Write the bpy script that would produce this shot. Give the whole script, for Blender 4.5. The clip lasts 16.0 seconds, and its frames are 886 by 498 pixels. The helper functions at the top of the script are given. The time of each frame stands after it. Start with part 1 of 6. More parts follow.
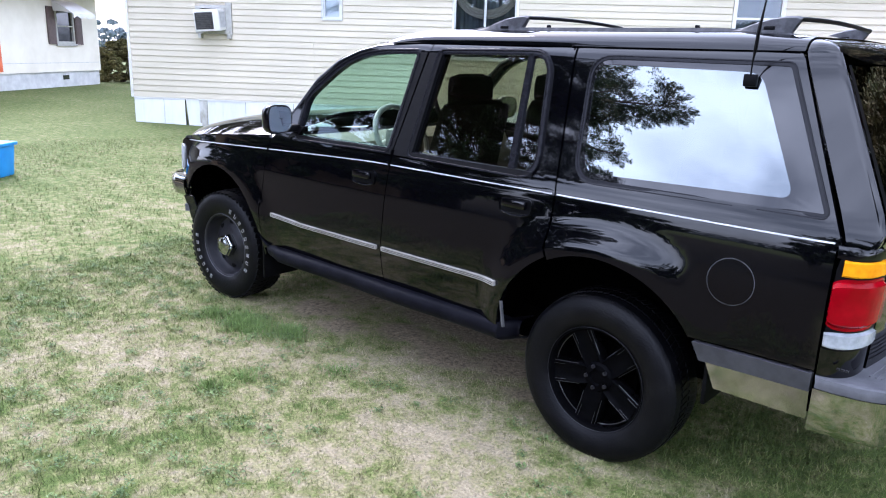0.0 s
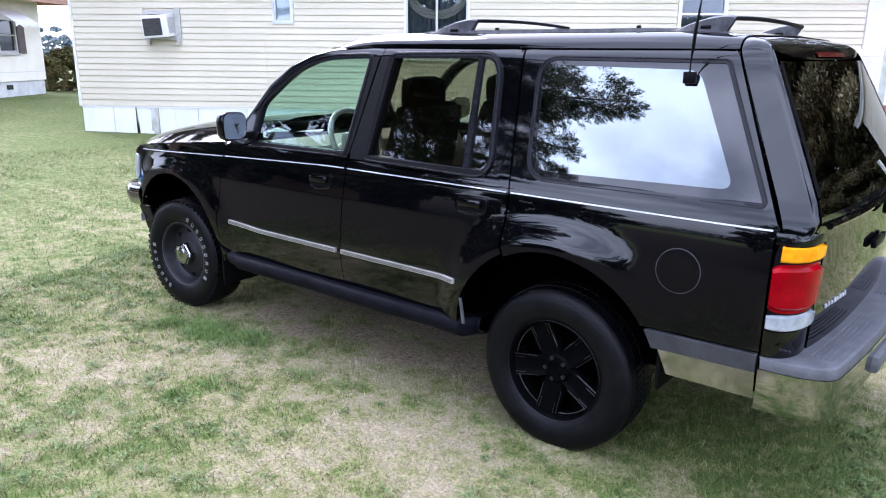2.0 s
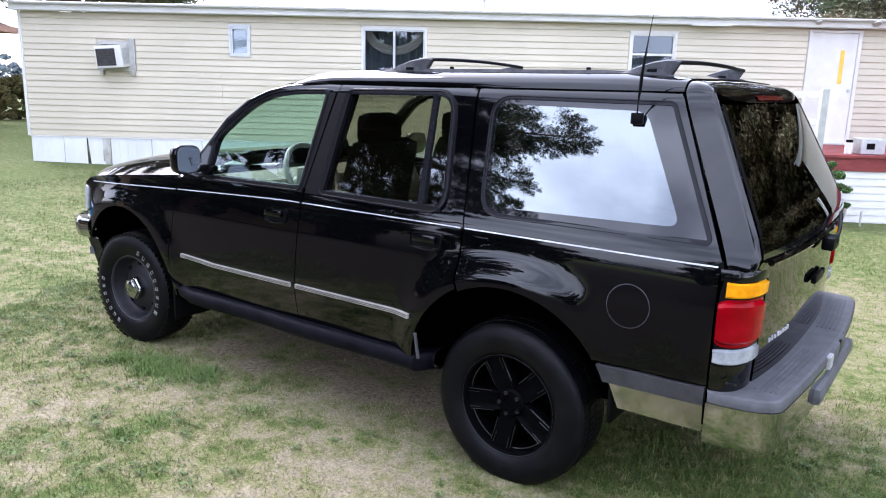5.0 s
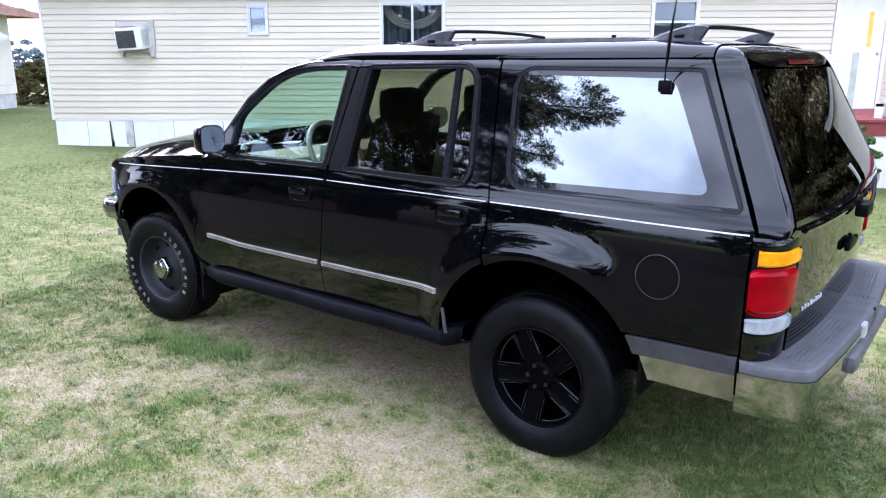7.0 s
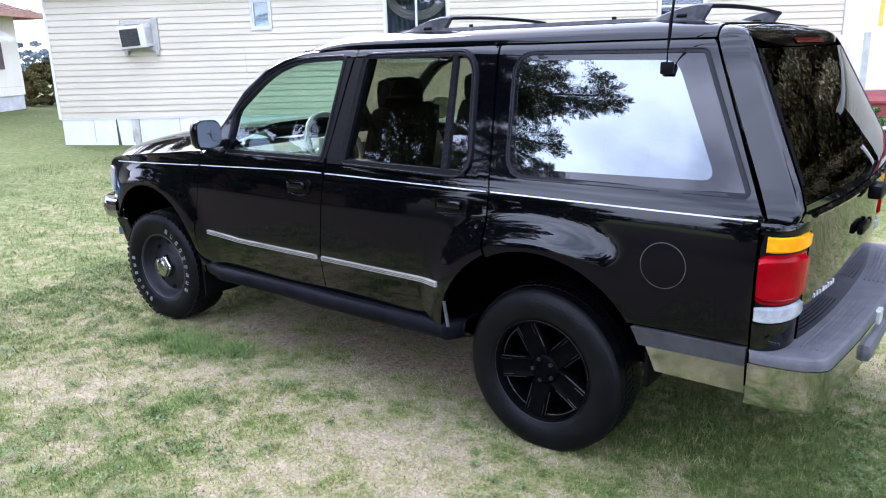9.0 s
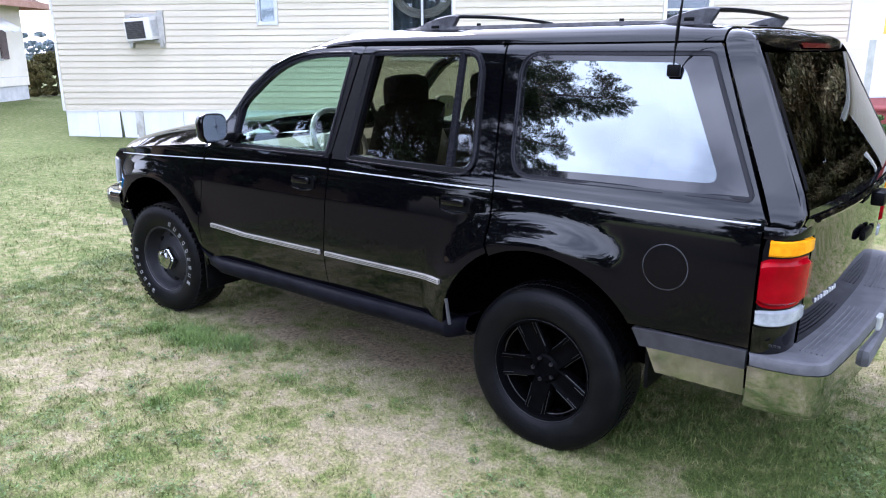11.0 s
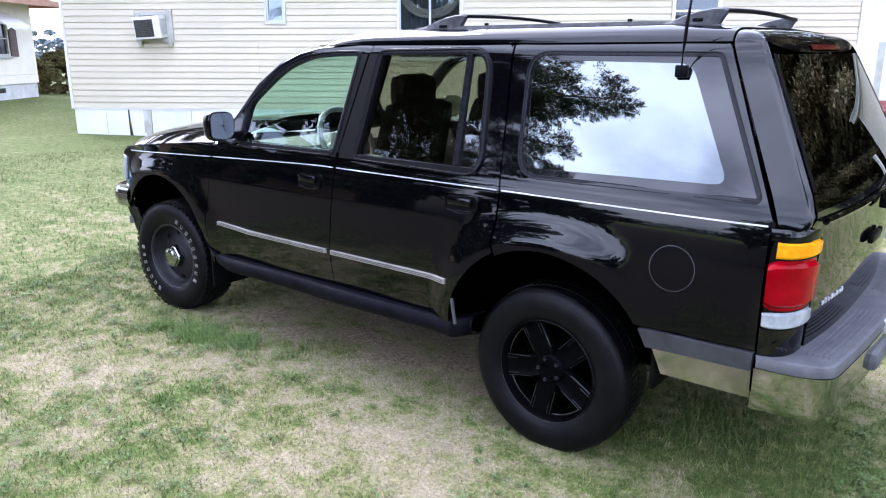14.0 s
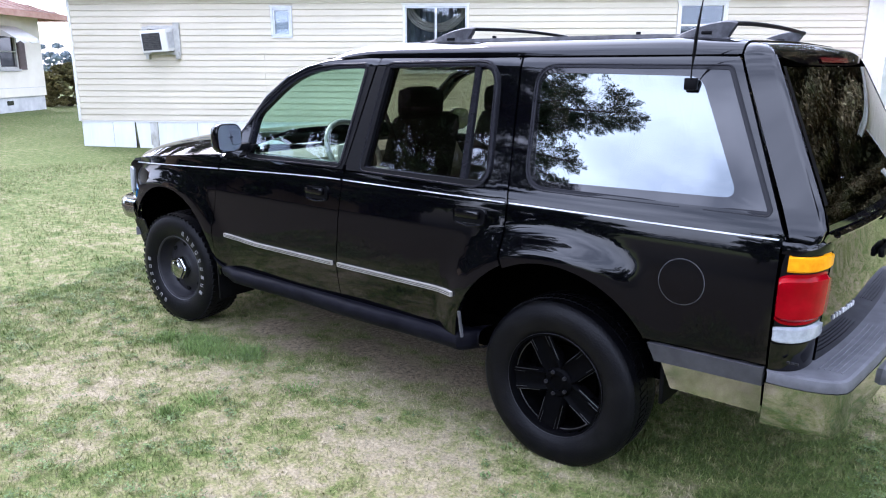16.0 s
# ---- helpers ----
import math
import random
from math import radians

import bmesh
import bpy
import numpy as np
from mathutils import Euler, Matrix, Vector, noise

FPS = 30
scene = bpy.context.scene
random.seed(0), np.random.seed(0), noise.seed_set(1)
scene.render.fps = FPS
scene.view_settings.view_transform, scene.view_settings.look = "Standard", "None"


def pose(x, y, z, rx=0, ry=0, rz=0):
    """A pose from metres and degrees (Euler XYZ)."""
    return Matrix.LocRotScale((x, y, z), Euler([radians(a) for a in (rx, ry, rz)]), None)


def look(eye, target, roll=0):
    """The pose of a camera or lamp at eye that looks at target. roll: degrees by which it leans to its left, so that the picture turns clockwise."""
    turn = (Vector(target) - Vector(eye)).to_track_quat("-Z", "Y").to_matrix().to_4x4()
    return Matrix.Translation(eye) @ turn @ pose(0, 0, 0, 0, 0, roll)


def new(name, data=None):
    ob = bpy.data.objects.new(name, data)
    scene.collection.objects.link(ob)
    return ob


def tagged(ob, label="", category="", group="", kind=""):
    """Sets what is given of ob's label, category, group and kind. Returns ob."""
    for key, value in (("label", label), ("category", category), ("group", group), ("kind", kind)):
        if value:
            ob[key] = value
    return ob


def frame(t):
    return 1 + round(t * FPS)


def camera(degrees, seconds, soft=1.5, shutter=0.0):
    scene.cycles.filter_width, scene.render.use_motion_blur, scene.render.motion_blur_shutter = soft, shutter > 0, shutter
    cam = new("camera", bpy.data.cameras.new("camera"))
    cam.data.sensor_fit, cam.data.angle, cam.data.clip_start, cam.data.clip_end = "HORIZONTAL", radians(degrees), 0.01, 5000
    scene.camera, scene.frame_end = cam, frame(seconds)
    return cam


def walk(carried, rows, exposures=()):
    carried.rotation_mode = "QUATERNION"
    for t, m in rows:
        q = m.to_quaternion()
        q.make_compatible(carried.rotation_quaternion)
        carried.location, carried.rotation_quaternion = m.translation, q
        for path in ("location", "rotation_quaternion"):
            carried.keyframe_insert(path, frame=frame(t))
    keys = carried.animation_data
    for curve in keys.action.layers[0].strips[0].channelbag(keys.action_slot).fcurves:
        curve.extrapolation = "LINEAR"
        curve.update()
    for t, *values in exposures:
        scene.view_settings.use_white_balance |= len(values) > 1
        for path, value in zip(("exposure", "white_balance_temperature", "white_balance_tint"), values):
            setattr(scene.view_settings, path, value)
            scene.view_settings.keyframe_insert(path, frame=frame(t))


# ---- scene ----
cam = camera(61.7, 16.0, soft=1.1)
PATH = [
    (0, (1.412, -3.332, 1.617), (0.111, -1.903, 1.102), 1.8),
    (0.5, (1.435, -3.329, 1.621), (0.203, -1.838, 1.11), 2.0),
    (1, (1.45, -3.346, 1.634), (0.236, -1.838, 1.134), 1.0),
    (1.5, (1.466, -3.367, 1.636), (0.257, -1.855, 1.133), 0.6),
    (2, (1.46, -3.372, 1.635), (0.239, -1.874, 1.121), 0.5),
    (2.5, (1.458, -3.364, 1.628), (0.235, -1.867, 1.116), 0.5),
    (3, (1.457, -3.352, 1.627), (0.265, -1.83, 1.114), 0.6),
    (3.5, (1.457, -3.326, 1.644), (0.287, -1.779, 1.157), 1.0),
    (4, (1.475, -3.349, 1.661), (0.294, -1.776, 1.3), 1.6),
    (4.2, (1.483, -3.365, 1.657), (0.317, -1.784, 1.283), 1.9),
    (6.3, (1.46, -3.39, 1.642), (0.332, -1.809, 1.163), 0.6),
    (6.5, (1.459, -3.395, 1.637), (0.321, -1.823, 1.154), 0.7),
    (7, (1.457, -3.381, 1.643), (0.276, -1.843, 1.151), -0.1),
    (7.5, (1.442, -3.334, 1.633), (0.223, -1.821, 1.162), -0.4),
    (8, (1.434, -3.311, 1.628), (0.197, -1.823, 1.123), -0.9),
    (8.5, (1.448, -3.3, 1.621), (0.257, -1.779, 1.103), -2.1),
    (9, (1.451, -3.296, 1.625), (0.249, -1.782, 1.113), -1.5),
    (11.5, (1.448, -3.316, 1.619), (0.243, -1.805, 1.102), -0.1),
    (12, (1.444, -3.315, 1.616), (0.233, -1.812, 1.094), 0.0),
    (12.5, (1.448, -3.314, 1.616), (0.237, -1.81, 1.093), -0.2),
    (13, (1.451, -3.315, 1.619), (0.242, -1.806, 1.109), -0.0),
    (13.5, (1.449, -3.311, 1.623), (0.243, -1.801, 1.108), -0.2),
    (14, (1.449, -3.313, 1.619), (0.234, -1.81, 1.105), 0.0),
    (14.5, (1.449, -3.308, 1.614), (0.232, -1.811, 1.088), 0.5),
    (15, (1.448, -3.306, 1.607), (0.251, -1.799, 1.062), 0.1),
    (15.5, (1.442, -3.3, 1.608), (0.261, -1.772, 1.088), 0.7),
    (16, (1.432, -3.313, 1.614), (0.203, -1.811, 1.134), 0.1),
]
walk(cam, [(t, look(eye, target, roll)) for t, eye, target, roll in PATH], exposures=[(0.0, 1.58, 5700.0, 21.0), (3.9, 1.60, 5700.0, 21.0), (4.2, 1.42, 5950.0, 21.0), (5.2, 1.44, 5900.0, 21.0), (6.3, 1.56, 5700.0, 21.0), (11.5, 1.63, 5700.0, 21.0), (16.0, 1.63, 5700.0, 21.0)])

# ---- sky and sun: bright broken cloud, a veiled sun beyond the home ----
world = bpy.data.worlds.new("sky")
scene.world = world
world.use_nodes = True
wt = world.node_tree
wt.nodes.clear()
w_out = wt.nodes.new("ShaderNodeOutputWorld")
w_bg = wt.nodes.new("ShaderNodeBackground")
w_sky = wt.nodes.new("ShaderNodeTexSky")
w_sky.sky_type = "NISHITA"
w_sky.sun_disc = False
w_sky.sun_elevation = radians(40)
w_sky.sun_rotation = radians(292)
w_sky.dust_density = 3.0
w_co = wt.nodes.new("ShaderNodeTexCoord")
w_map = wt.nodes.new("ShaderNodeMapping")
w_map.inputs["Scale"].default_value = (1.0, 1.0, 2.4)
w_noise = wt.nodes.new("ShaderNodeTexNoise")
w_noise.inputs["Scale"].default_value = 2.9
w_noise.inputs["Detail"].default_value = 7.0
w_noise.inputs["Roughness"].default_value = 0.55
w_ramp = wt.nodes.new("ShaderNodeValToRGB")
w_ramp.color_ramp.elements[0].position, w_ramp.color_ramp.elements[1].position = 0.38, 0.62
w_cloud = wt.nodes.new("ShaderNodeMix")
w_cloud.data_type = "RGBA"
w_cloud.inputs["B"].default_value = (15.6, 16.9, 19.0, 1)
wt.links.new(w_co.outputs["Generated"], w_map.inputs["Vector"])
wt.links.new(w_map.outputs["Vector"], w_noise.inputs["Vector"])
wt.links.new(w_noise.outputs["Fac"], w_ramp.inputs["Fac"])
w_amt = wt.nodes.new("ShaderNodeMath")
w_amt.operation = "MULTIPLY_ADD"
w_amt.inputs[1].default_value, w_amt.inputs[2].default_value = 0.58, 0.34
wt.links.new(w_ramp.outputs["Color"], w_amt.inputs[0])
wt.links.new(w_amt.outputs[0], w_cloud.inputs["Factor"])
wt.links.new(w_sky.outputs["Color"], w_cloud.inputs["A"])
wt.links.new(w_cloud.outputs["Result"], w_bg.inputs["Color"])
wt.links.new(w_bg.outputs["Background"], w_out.inputs["Surface"])
w_bg.inputs["Strength"].default_value = 0.118
sun = new("sun", bpy.data.lights.new("sun", "SUN"))
sun.data.energy, sun.data.angle, sun.data.color = 2.1, radians(28), (1.0, 0.95, 0.88)
sun.matrix_world = look((-11, 2, 9), (0, 0, 0))


# ---- materials ----
def material(name, color, rough=0.6, metal=0.0, color2=None, scale=8.0, detail=4.0, bump=0.0, bump_scale=60.0, coat=0.0, island=0.0, stretch=(1, 1, 1), spec=0.5, rough_var=0.0, contrast=(0.35, 0.65)):
    m = bpy.data.materials.new(name)
    m.use_nodes = True
    nt = m.node_tree
    b = nt.nodes["Principled BSDF"]
    b.inputs["Roughness"].default_value = rough
    b.inputs["Metallic"].default_value = metal
    b.inputs["Coat Weight"].default_value = coat
    b.inputs["Coat Roughness"].default_value = 0.03
    b.inputs["Specular IOR Level"].default_value = spec
    c1 = (*color, 1)
    c2 = (*(color2 or color), 1)
    co = nt.nodes.new("ShaderNodeTexCoord")
    mp = nt.nodes.new("ShaderNodeMapping")
    mp.inputs["Scale"].default_value = stretch
    nt.links.new(co.outputs["Object"], mp.inputs["Vector"])
    nz = nt.nodes.new("ShaderNodeTexNoise")
    nz.inputs["Scale"].default_value = scale
    nz.inputs["Detail"].default_value = detail
    nz.inputs["Roughness"].default_value = 0.6
    nt.links.new(mp.outputs["Vector"], nz.inputs["Vector"])
    rp = nt.nodes.new("ShaderNodeValToRGB")
    rp.color_ramp.elements[0].position, rp.color_ramp.elements[1].position = contrast
    rp.color_ramp.elements[0].color, rp.color_ramp.elements[1].color = c1, c2
    nt.links.new(nz.outputs["Fac"], rp.inputs["Fac"])
    last = rp.outputs["Color"]
    if island:
        oi = nt.nodes.new("ShaderNodeObjectInfo")
        hs = nt.nodes.new("ShaderNodeHueSaturation")
        ma = nt.nodes.new("ShaderNodeMath")
        ma.operation = "MULTIPLY_ADD"
        ma.inputs[1].default_value, ma.inputs[2].default_value = island, 1 - island / 2
        nt.links.new(oi.outputs["Random"], ma.inputs[0])
        nt.links.new(ma.outputs[0], hs.inputs["Value"])
        nt.links.new(last, hs.inputs["Color"])
        last = hs.outputs["Color"]
    nt.links.new(last, b.inputs["Base Color"])
    if rough_var:
        mr = nt.nodes.new("ShaderNodeMath")
        mr.operation = "MULTIPLY_ADD"
        mr.inputs[1].default_value, mr.inputs[2].default_value = rough_var, rough
        nt.links.new(nz.outputs["Fac"], mr.inputs[0])
        nt.links.new(mr.outputs[0], b.inputs["Roughness"])
    if bump:
        nb = nt.nodes.new("ShaderNodeTexNoise")
        nb.inputs["Scale"].default_value = bump_scale
        nb.inputs["Detail"].default_value = 3
        nt.links.new(mp.outputs["Vector"], nb.inputs["Vector"])
        bp = nt.nodes.new("ShaderNodeBump")
        bp.inputs["Strength"].default_value = bump
        bp.inputs["Distance"].default_value = 0.01
        nt.links.new(nb.outputs["Fac"], bp.inputs["Height"])
        nt.links.new(bp.outputs["Normal"], b.inputs["Normal"])
    return m


def glass(name, tint, mirror=0.0, rough=0.0, film=(0.9, 0.95, 1.0)):
    """A thin pane: tinted see-through with a Fresnel gloss, and a reflecting film on top if mirror is set."""
    m = bpy.data.materials.new(name)
    m.use_nodes = True
    nt = m.node_tree
    nt.nodes.clear()
    out = nt.nodes.new("ShaderNodeOutputMaterial")
    tr = nt.nodes.new("ShaderNodeBsdfTransparent")
    tr.inputs["Color"].default_value = (*tint, 1)
    gl = nt.nodes.new("ShaderNodeBsdfGlossy")
    gl.inputs["Roughness"].default_value = rough
    gl.inputs["Color"].default_value = (*film, 1)
    lw = nt.nodes.new("ShaderNodeLayerWeight")
    lw.inputs["Blend"].default_value = 0.5
    fp = nt.nodes.new("ShaderNodeMath")
    fp.operation = "POWER"
    fp.inputs[1].default_value = 5.0
    fr = nt.nodes.new("ShaderNodeMath")
    fr.operation = "MULTIPLY_ADD"
    fr.inputs[1].default_value, fr.inputs[2].default_value = 0.94, 0.055
    nt.links.new(lw.outputs["Facing"], fp.inputs[0])
    nt.links.new(fp.outputs[0], fr.inputs[0])
    mx = nt.nodes.new("ShaderNodeMixShader")
    ad = nt.nodes.new("ShaderNodeMath")
    ad.operation = "ADD"
    ad.use_clamp = True
    ad.inputs[1].default_value = mirror
    nt.links.new(fr.outputs[0], ad.inputs[0])
    nt.links.new(ad.outputs[0], mx.inputs["Fac"])
    nt.links.new(tr.outputs["BSDF"], mx.inputs[1])
    nt.links.new(gl.outputs["BSDF"], mx.inputs[2])
    nt.links.new(mx.outputs["Shader"], out.inputs["Surface"])
    return m


PAINT = material("black_paint", (0.0008, 0.0008, 0.0014), 0.35, coat=1.0, color2=(0.0011, 0.0011, 0.0018), scale=3, spec=0.0)
PAINT.node_tree.nodes["Principled BSDF"].inputs["Coat IOR"].default_value = 1.47
FRAME = material("satin_black_trim", (0.004, 0.004, 0.006), 0.22, color2=(0.006, 0.006, 0.008), scale=20, bump=0.05, bump_scale=300, spec=0.17)
SILL = material("scuffed_sill_plastic", (0.002, 0.002, 0.004), 0.34, color2=(0.006, 0.006, 0.009), scale=9, bump=0.1, bump_scale=40, spec=0.07, rough_var=0.25)
SEAL = material("black_rubber_seal", (0.002, 0.002, 0.0026), 0.42, color2=(0.0034, 0.0034, 0.004), scale=30, spec=0.08)
# near-black: the deep shade in arches and under the floor is in this colour
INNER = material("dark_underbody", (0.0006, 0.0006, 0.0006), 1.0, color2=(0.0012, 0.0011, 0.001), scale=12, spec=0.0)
RUBBER = material("tyre_rubber", (0.0014, 0.0014, 0.0024), 0.36, color2=(0.0050, 0.0048, 0.0052), scale=11, bump=0.15, bump_scale=120, rough_var=0.2, spec=0.15, contrast=(0.45, 0.75))
LETTER = material("raised_white_letters", (0.26, 0.255, 0.245), 0.7, color2=(0.09, 0.088, 0.085), scale=40)
RIM = material("gloss_black_wheel", (0.0015, 0.0015, 0.0018), 0.16, color2=(0.0025, 0.0025, 0.003), scale=18, spec=0.015, rough_var=0.1)
STEEL = material("painted_steel_wheel", (0.007, 0.007, 0.010), 0.40, color2=(0.013, 0.012, 0.014), scale=24, bump=0.1, rough_var=0.15, spec=0.3)
CHROME = material("chrome", (0.42, 0.43, 0.42), 0.03, metal=1.0, color2=(0.30, 0.31, 0.30), scale=9, bump=0.06, bump_scale=9, rough_var=0.10)
GREYTRIM = material("grey_bumper_plastic", (0.054, 0.054, 0.060), 0.55, color2=(0.086, 0.086, 0.093), scale=16, bump=0.12, bump_scale=220, rough_var=0.1)
RUBGREY = material("dark_grey_rub_strip", (0.026, 0.026, 0.030), 0.5, color2=(0.044, 0.044, 0.049), scale=16, bump=0.12, bump_scale=220)
RACKGREY = material("weathered_rack_plastic", (0.020, 0.020, 0.024), 0.5, color2=(0.060, 0.060, 0.066), scale=30, bump=0.15, bump_scale=200)
# pale patches put the light caught on wheel edges into the colour
RIDGE = material("wheel_glint_and_badge", (0.008, 0.008, 0.010), 0.35, color2=(0.075, 0.075, 0.08), scale=16, contrast=(0.50, 0.70))
PEWTER = material("silver_side_moulding", (0.30, 0.285, 0.26), 0.40, metal=0.3, color2=(0.42, 0.40, 0.37), scale=10)
DARKSTRIP = material("dark_moulding_groove", (0.06, 0.055, 0.05), 0.5)
STRIPE = material("silver_pinstripe", (0.36, 0.36, 0.38), 0.35, color2=(0.62, 0.62, 0.64), scale=6)
AMBER = material("amber_lens", (0.60, 0.21, 0.001), 0.2, spec=0.08, color2=(0.78, 0.36, 0.004), scale=14)
RED = material("red_lens", (0.17, 0.0004, 0.0025), 0.15, spec=0.10, color2=(0.27, 0.0008, 0.006), scale=9)
CLEARLENS = material("clear_ribbed_lens", (0.22, 0.235, 0.25), 0.2, coat=0.4, color2=(0.36, 0.38, 0.40), scale=18)
HEADLENS = material("pale_headlight_lens", (0.27, 0.28, 0.28), 0.25, spec=0.2, color2=(0.36, 0.37, 0.37), scale=12)
REDDARK = material("dark_red_stop_lens", (0.10, 0.008, 0.008), 0.15, coat=1.0)
CLOTH = material("dark_seat_cloth", (0.012, 0.010, 0.009), 0.95, spec=0.1, color2=(0.020, 0.017, 0.015), scale=40, bump=0.3, bump_scale=400)
TANPLASTIC = material("tan_interior_plastic", (0.10, 0.085, 0.06), 0.6, color2=(0.14, 0.12, 0.085), scale=12)
GREYPLASTIC = material("grey_steering_wheel", (0.22, 0.21, 0.19), 0.5, color2=(0.30, 0.28, 0.26), scale=20)
MIRROR = material("mirror_glass", (0.55, 0.60, 0.64), 0.01, metal=1.0)
G_FRONT = glass("light_green_glass", (0.64, 0.80, 0.70), 0.035)
G_REAR = glass("smoked_glass", (0.33, 0.30, 0.22), 0.045)
G_FILM = glass("reflective_film_glass", (0.03, 0.03, 0.035), 0.135, film=(0.88, 0.965, 1.0))
G_HATCH = glass("tinted_hatch_glass", (0.035, 0.035, 0.03), 0.06)
FRIT = material("black_glass_border", (0.004, 0.004, 0.005), 0.02, coat=0.0, spec=0.65)
G_HOME = glass("house_window_glass", (0.75, 0.78, 0.80), 0.0)

SIDING = material("cream_vinyl_siding", (0.513, 0.464, 0.357), 0.55, color2=(0.592, 0.530, 0.410), scale=1.3, island=0.05, stretch=(0.6, 1, 4), bump=0.06, bump_scale=30, rough_var=0.1)
WHITE = material("white_painted_metal", (0.62, 0.605, 0.57), 0.5, color2=(0.72, 0.705, 0.67), scale=2.2, bump=0.04, rough_var=0.1)
SKIRT = material("stained_white_skirting", (0.63, 0.635, 0.635), 0.6, color2=(0.73, 0.735, 0.74), scale=1.7, stretch=(2.0, 1, 0.5), island=0.06, contrast=(0.3, 0.6))
DIRTY = material("mud_splashed_white", (0.30, 0.28, 0.22), 0.8, color2=(0.68, 0.68, 0.66), scale=3.5, stretch=(1, 1, 0.6))
ROOFING = material("weathered_roof_metal", (0.42, 0.41, 0.39), 0.5, color2=(0.52, 0.51, 0.48), scale=3, metal=0.2)
ALU = material("dull_aluminium", (0.46, 0.47, 0.48), 0.4, metal=0.6, color2=(0.58, 0.59, 0.60), scale=12)
PALEWOOD = material("weathered_pale_wood", (0.36, 0.365, 0.33), 0.75, color2=(0.46, 0.465, 0.42), scale=8, bump=0.15)
GREYBOARD = material("weathered_grey_board", (0.33, 0.32, 0.29), 0.8, color2=(0.44, 0.43, 0.39), scale=9, bump=0.2)
DARKGRILLE = material("dark_coil_grille", (0.025, 0.025, 0.025), 0.6, color2=(0.07, 0.065, 0.06), scale=30)
CURTAIN = material("beige_curtain", (0.25, 0.22, 0.18), 0.9, color2=(0.33, 0.295, 0.245), scale=14, bump=0.2)
ROOMDARK = material("dim_room", (0.16, 0.18, 0.20), 0.9, color2=(0.24, 0.26, 0.28), scale=3)
SHEER = material("grey_sheer_curtain", (0.055, 0.065, 0.078), 0.9, color2=(0.095, 0.108, 0.122), scale=4)
BLIND = material("pale_window_blind", (0.62, 0.65, 0.66), 0.8, color2=(0.72, 0.75, 0.76), scale=3)
REDDECK = material("barn_red_deck_paint", (0.17, 0.022, 0.022), 0.6, color2=(0.24, 0.035, 0.032), scale=7, bump=0.1, stretch=(1, 3, 3))
YELLOW = material("yellow_door_glass", (0.72, 0.42, 0.03), 0.3, color2=(0.80, 0.55, 0.10), scale=10)
CREAM = material("cream_house_wall", (0.66, 0.61, 0.49), 0.75, color2=(0.74, 0.69, 0.57), scale=1.4, bump=0.08)
BLOCK = material("grey_foundation_block", (0.42, 0.42, 0.40), 0.9, color2=(0.55, 0.55, 0.52), scale=3.5, bump=0.3)
RUSTROOF = material("red_brown_metal_roof", (0.30, 0.17, 0.13), 0.5, color2=(0.40, 0.27, 0.22), scale=2.2, metal=0.2)
ORANGEWOOD = material("orange_brown_eave_wood", (0.30, 0.15, 0.10), 0.75, color2=(0.40, 0.24, 0.18), scale=4)
SHUTTER = material("dark_brown_shutter", (0.06, 0.035, 0.028), 0.6, color2=(0.09, 0.055, 0.045), scale=8)
DARKGLASS = material("dark_window_pane", (0.02, 0.02, 0.022), 0.05, spec=0.8)
ORANGE = material("orange_red_panel", (0.62, 0.10, 0.03), 0.6, color2=(0.72, 0.16, 0.05), scale=6)
BLUE = material("bright_blue_plastic", (0.012, 0.22, 0.58), 0.4, color2=(0.02, 0.28, 0.68), scale=6)
BARK = material("pine_bark", (0.045, 0.034, 0.027), 0.9, color2=(0.095, 0.072, 0.056), scale=12, bump=0.5, bump_scale=40, stretch=(1, 1, 0.3))
# distance haze over the far woods is mixed into this leaf colour
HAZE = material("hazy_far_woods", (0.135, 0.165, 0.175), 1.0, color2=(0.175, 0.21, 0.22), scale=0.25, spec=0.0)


def leaf_material(name, c1, c2, scale=1.2):
    m = material(name, c1, 0.65, color2=c2, scale=scale, spec=0.3)
    nt = m.node_tree
    b = nt.nodes["Principled BSDF"]
    old = b.inputs["Base Color"].links[0].from_socket
    g = nt.nodes.new("ShaderNodeNewGeometry")
    hs = nt.nodes.new("ShaderNodeHueSaturation")
    ma = nt.nodes.new("ShaderNodeMath")
    ma.operation = "MULTIPLY_ADD"
    ma.inputs[1].default_value, ma.inputs[2].default_value = 0.8, 0.6
    nt.links.new(g.outputs["Random Per Island"], ma.inputs[0])
    nt.links.new(ma.outputs[0], hs.inputs["Value"])
    nt.links.new(old, hs.inputs["Color"])
    nt.links.new(hs.outputs["Color"], b.inputs["Base Color"])
    return m


PINE = leaf_material("pine_needles", (0.022, 0.040, 0.016), (0.055, 0.075, 0.028))
OLIVE = leaf_material("sunlit_olive_leaves", (0.075, 0.080, 0.030), (0.16, 0.115, 0.055), 0.8)
REDPINE = leaf_material("green_and_rust_needles", (0.055, 0.080, 0.034), (0.14, 0.10, 0.060), 0.5)
BROWNLEAF = leaf_material("dusty_broad_leaves", (0.085, 0.115, 0.050), (0.17, 0.125, 0.090), 0.35)
SHRUB = leaf_material("olive_shrub_leaves", (0.085, 0.088, 0.028), (0.155, 0.130, 0.050), 3.0)
TUFT = leaf_material("bright_green_grass", (0.085, 0.145, 0.034), (0.14, 0.20, 0.055), 20.0)
VINE = leaf_material("green_vine_leaves", (0.045, 0.095, 0.025), (0.09, 0.16, 0.045), 4.0)


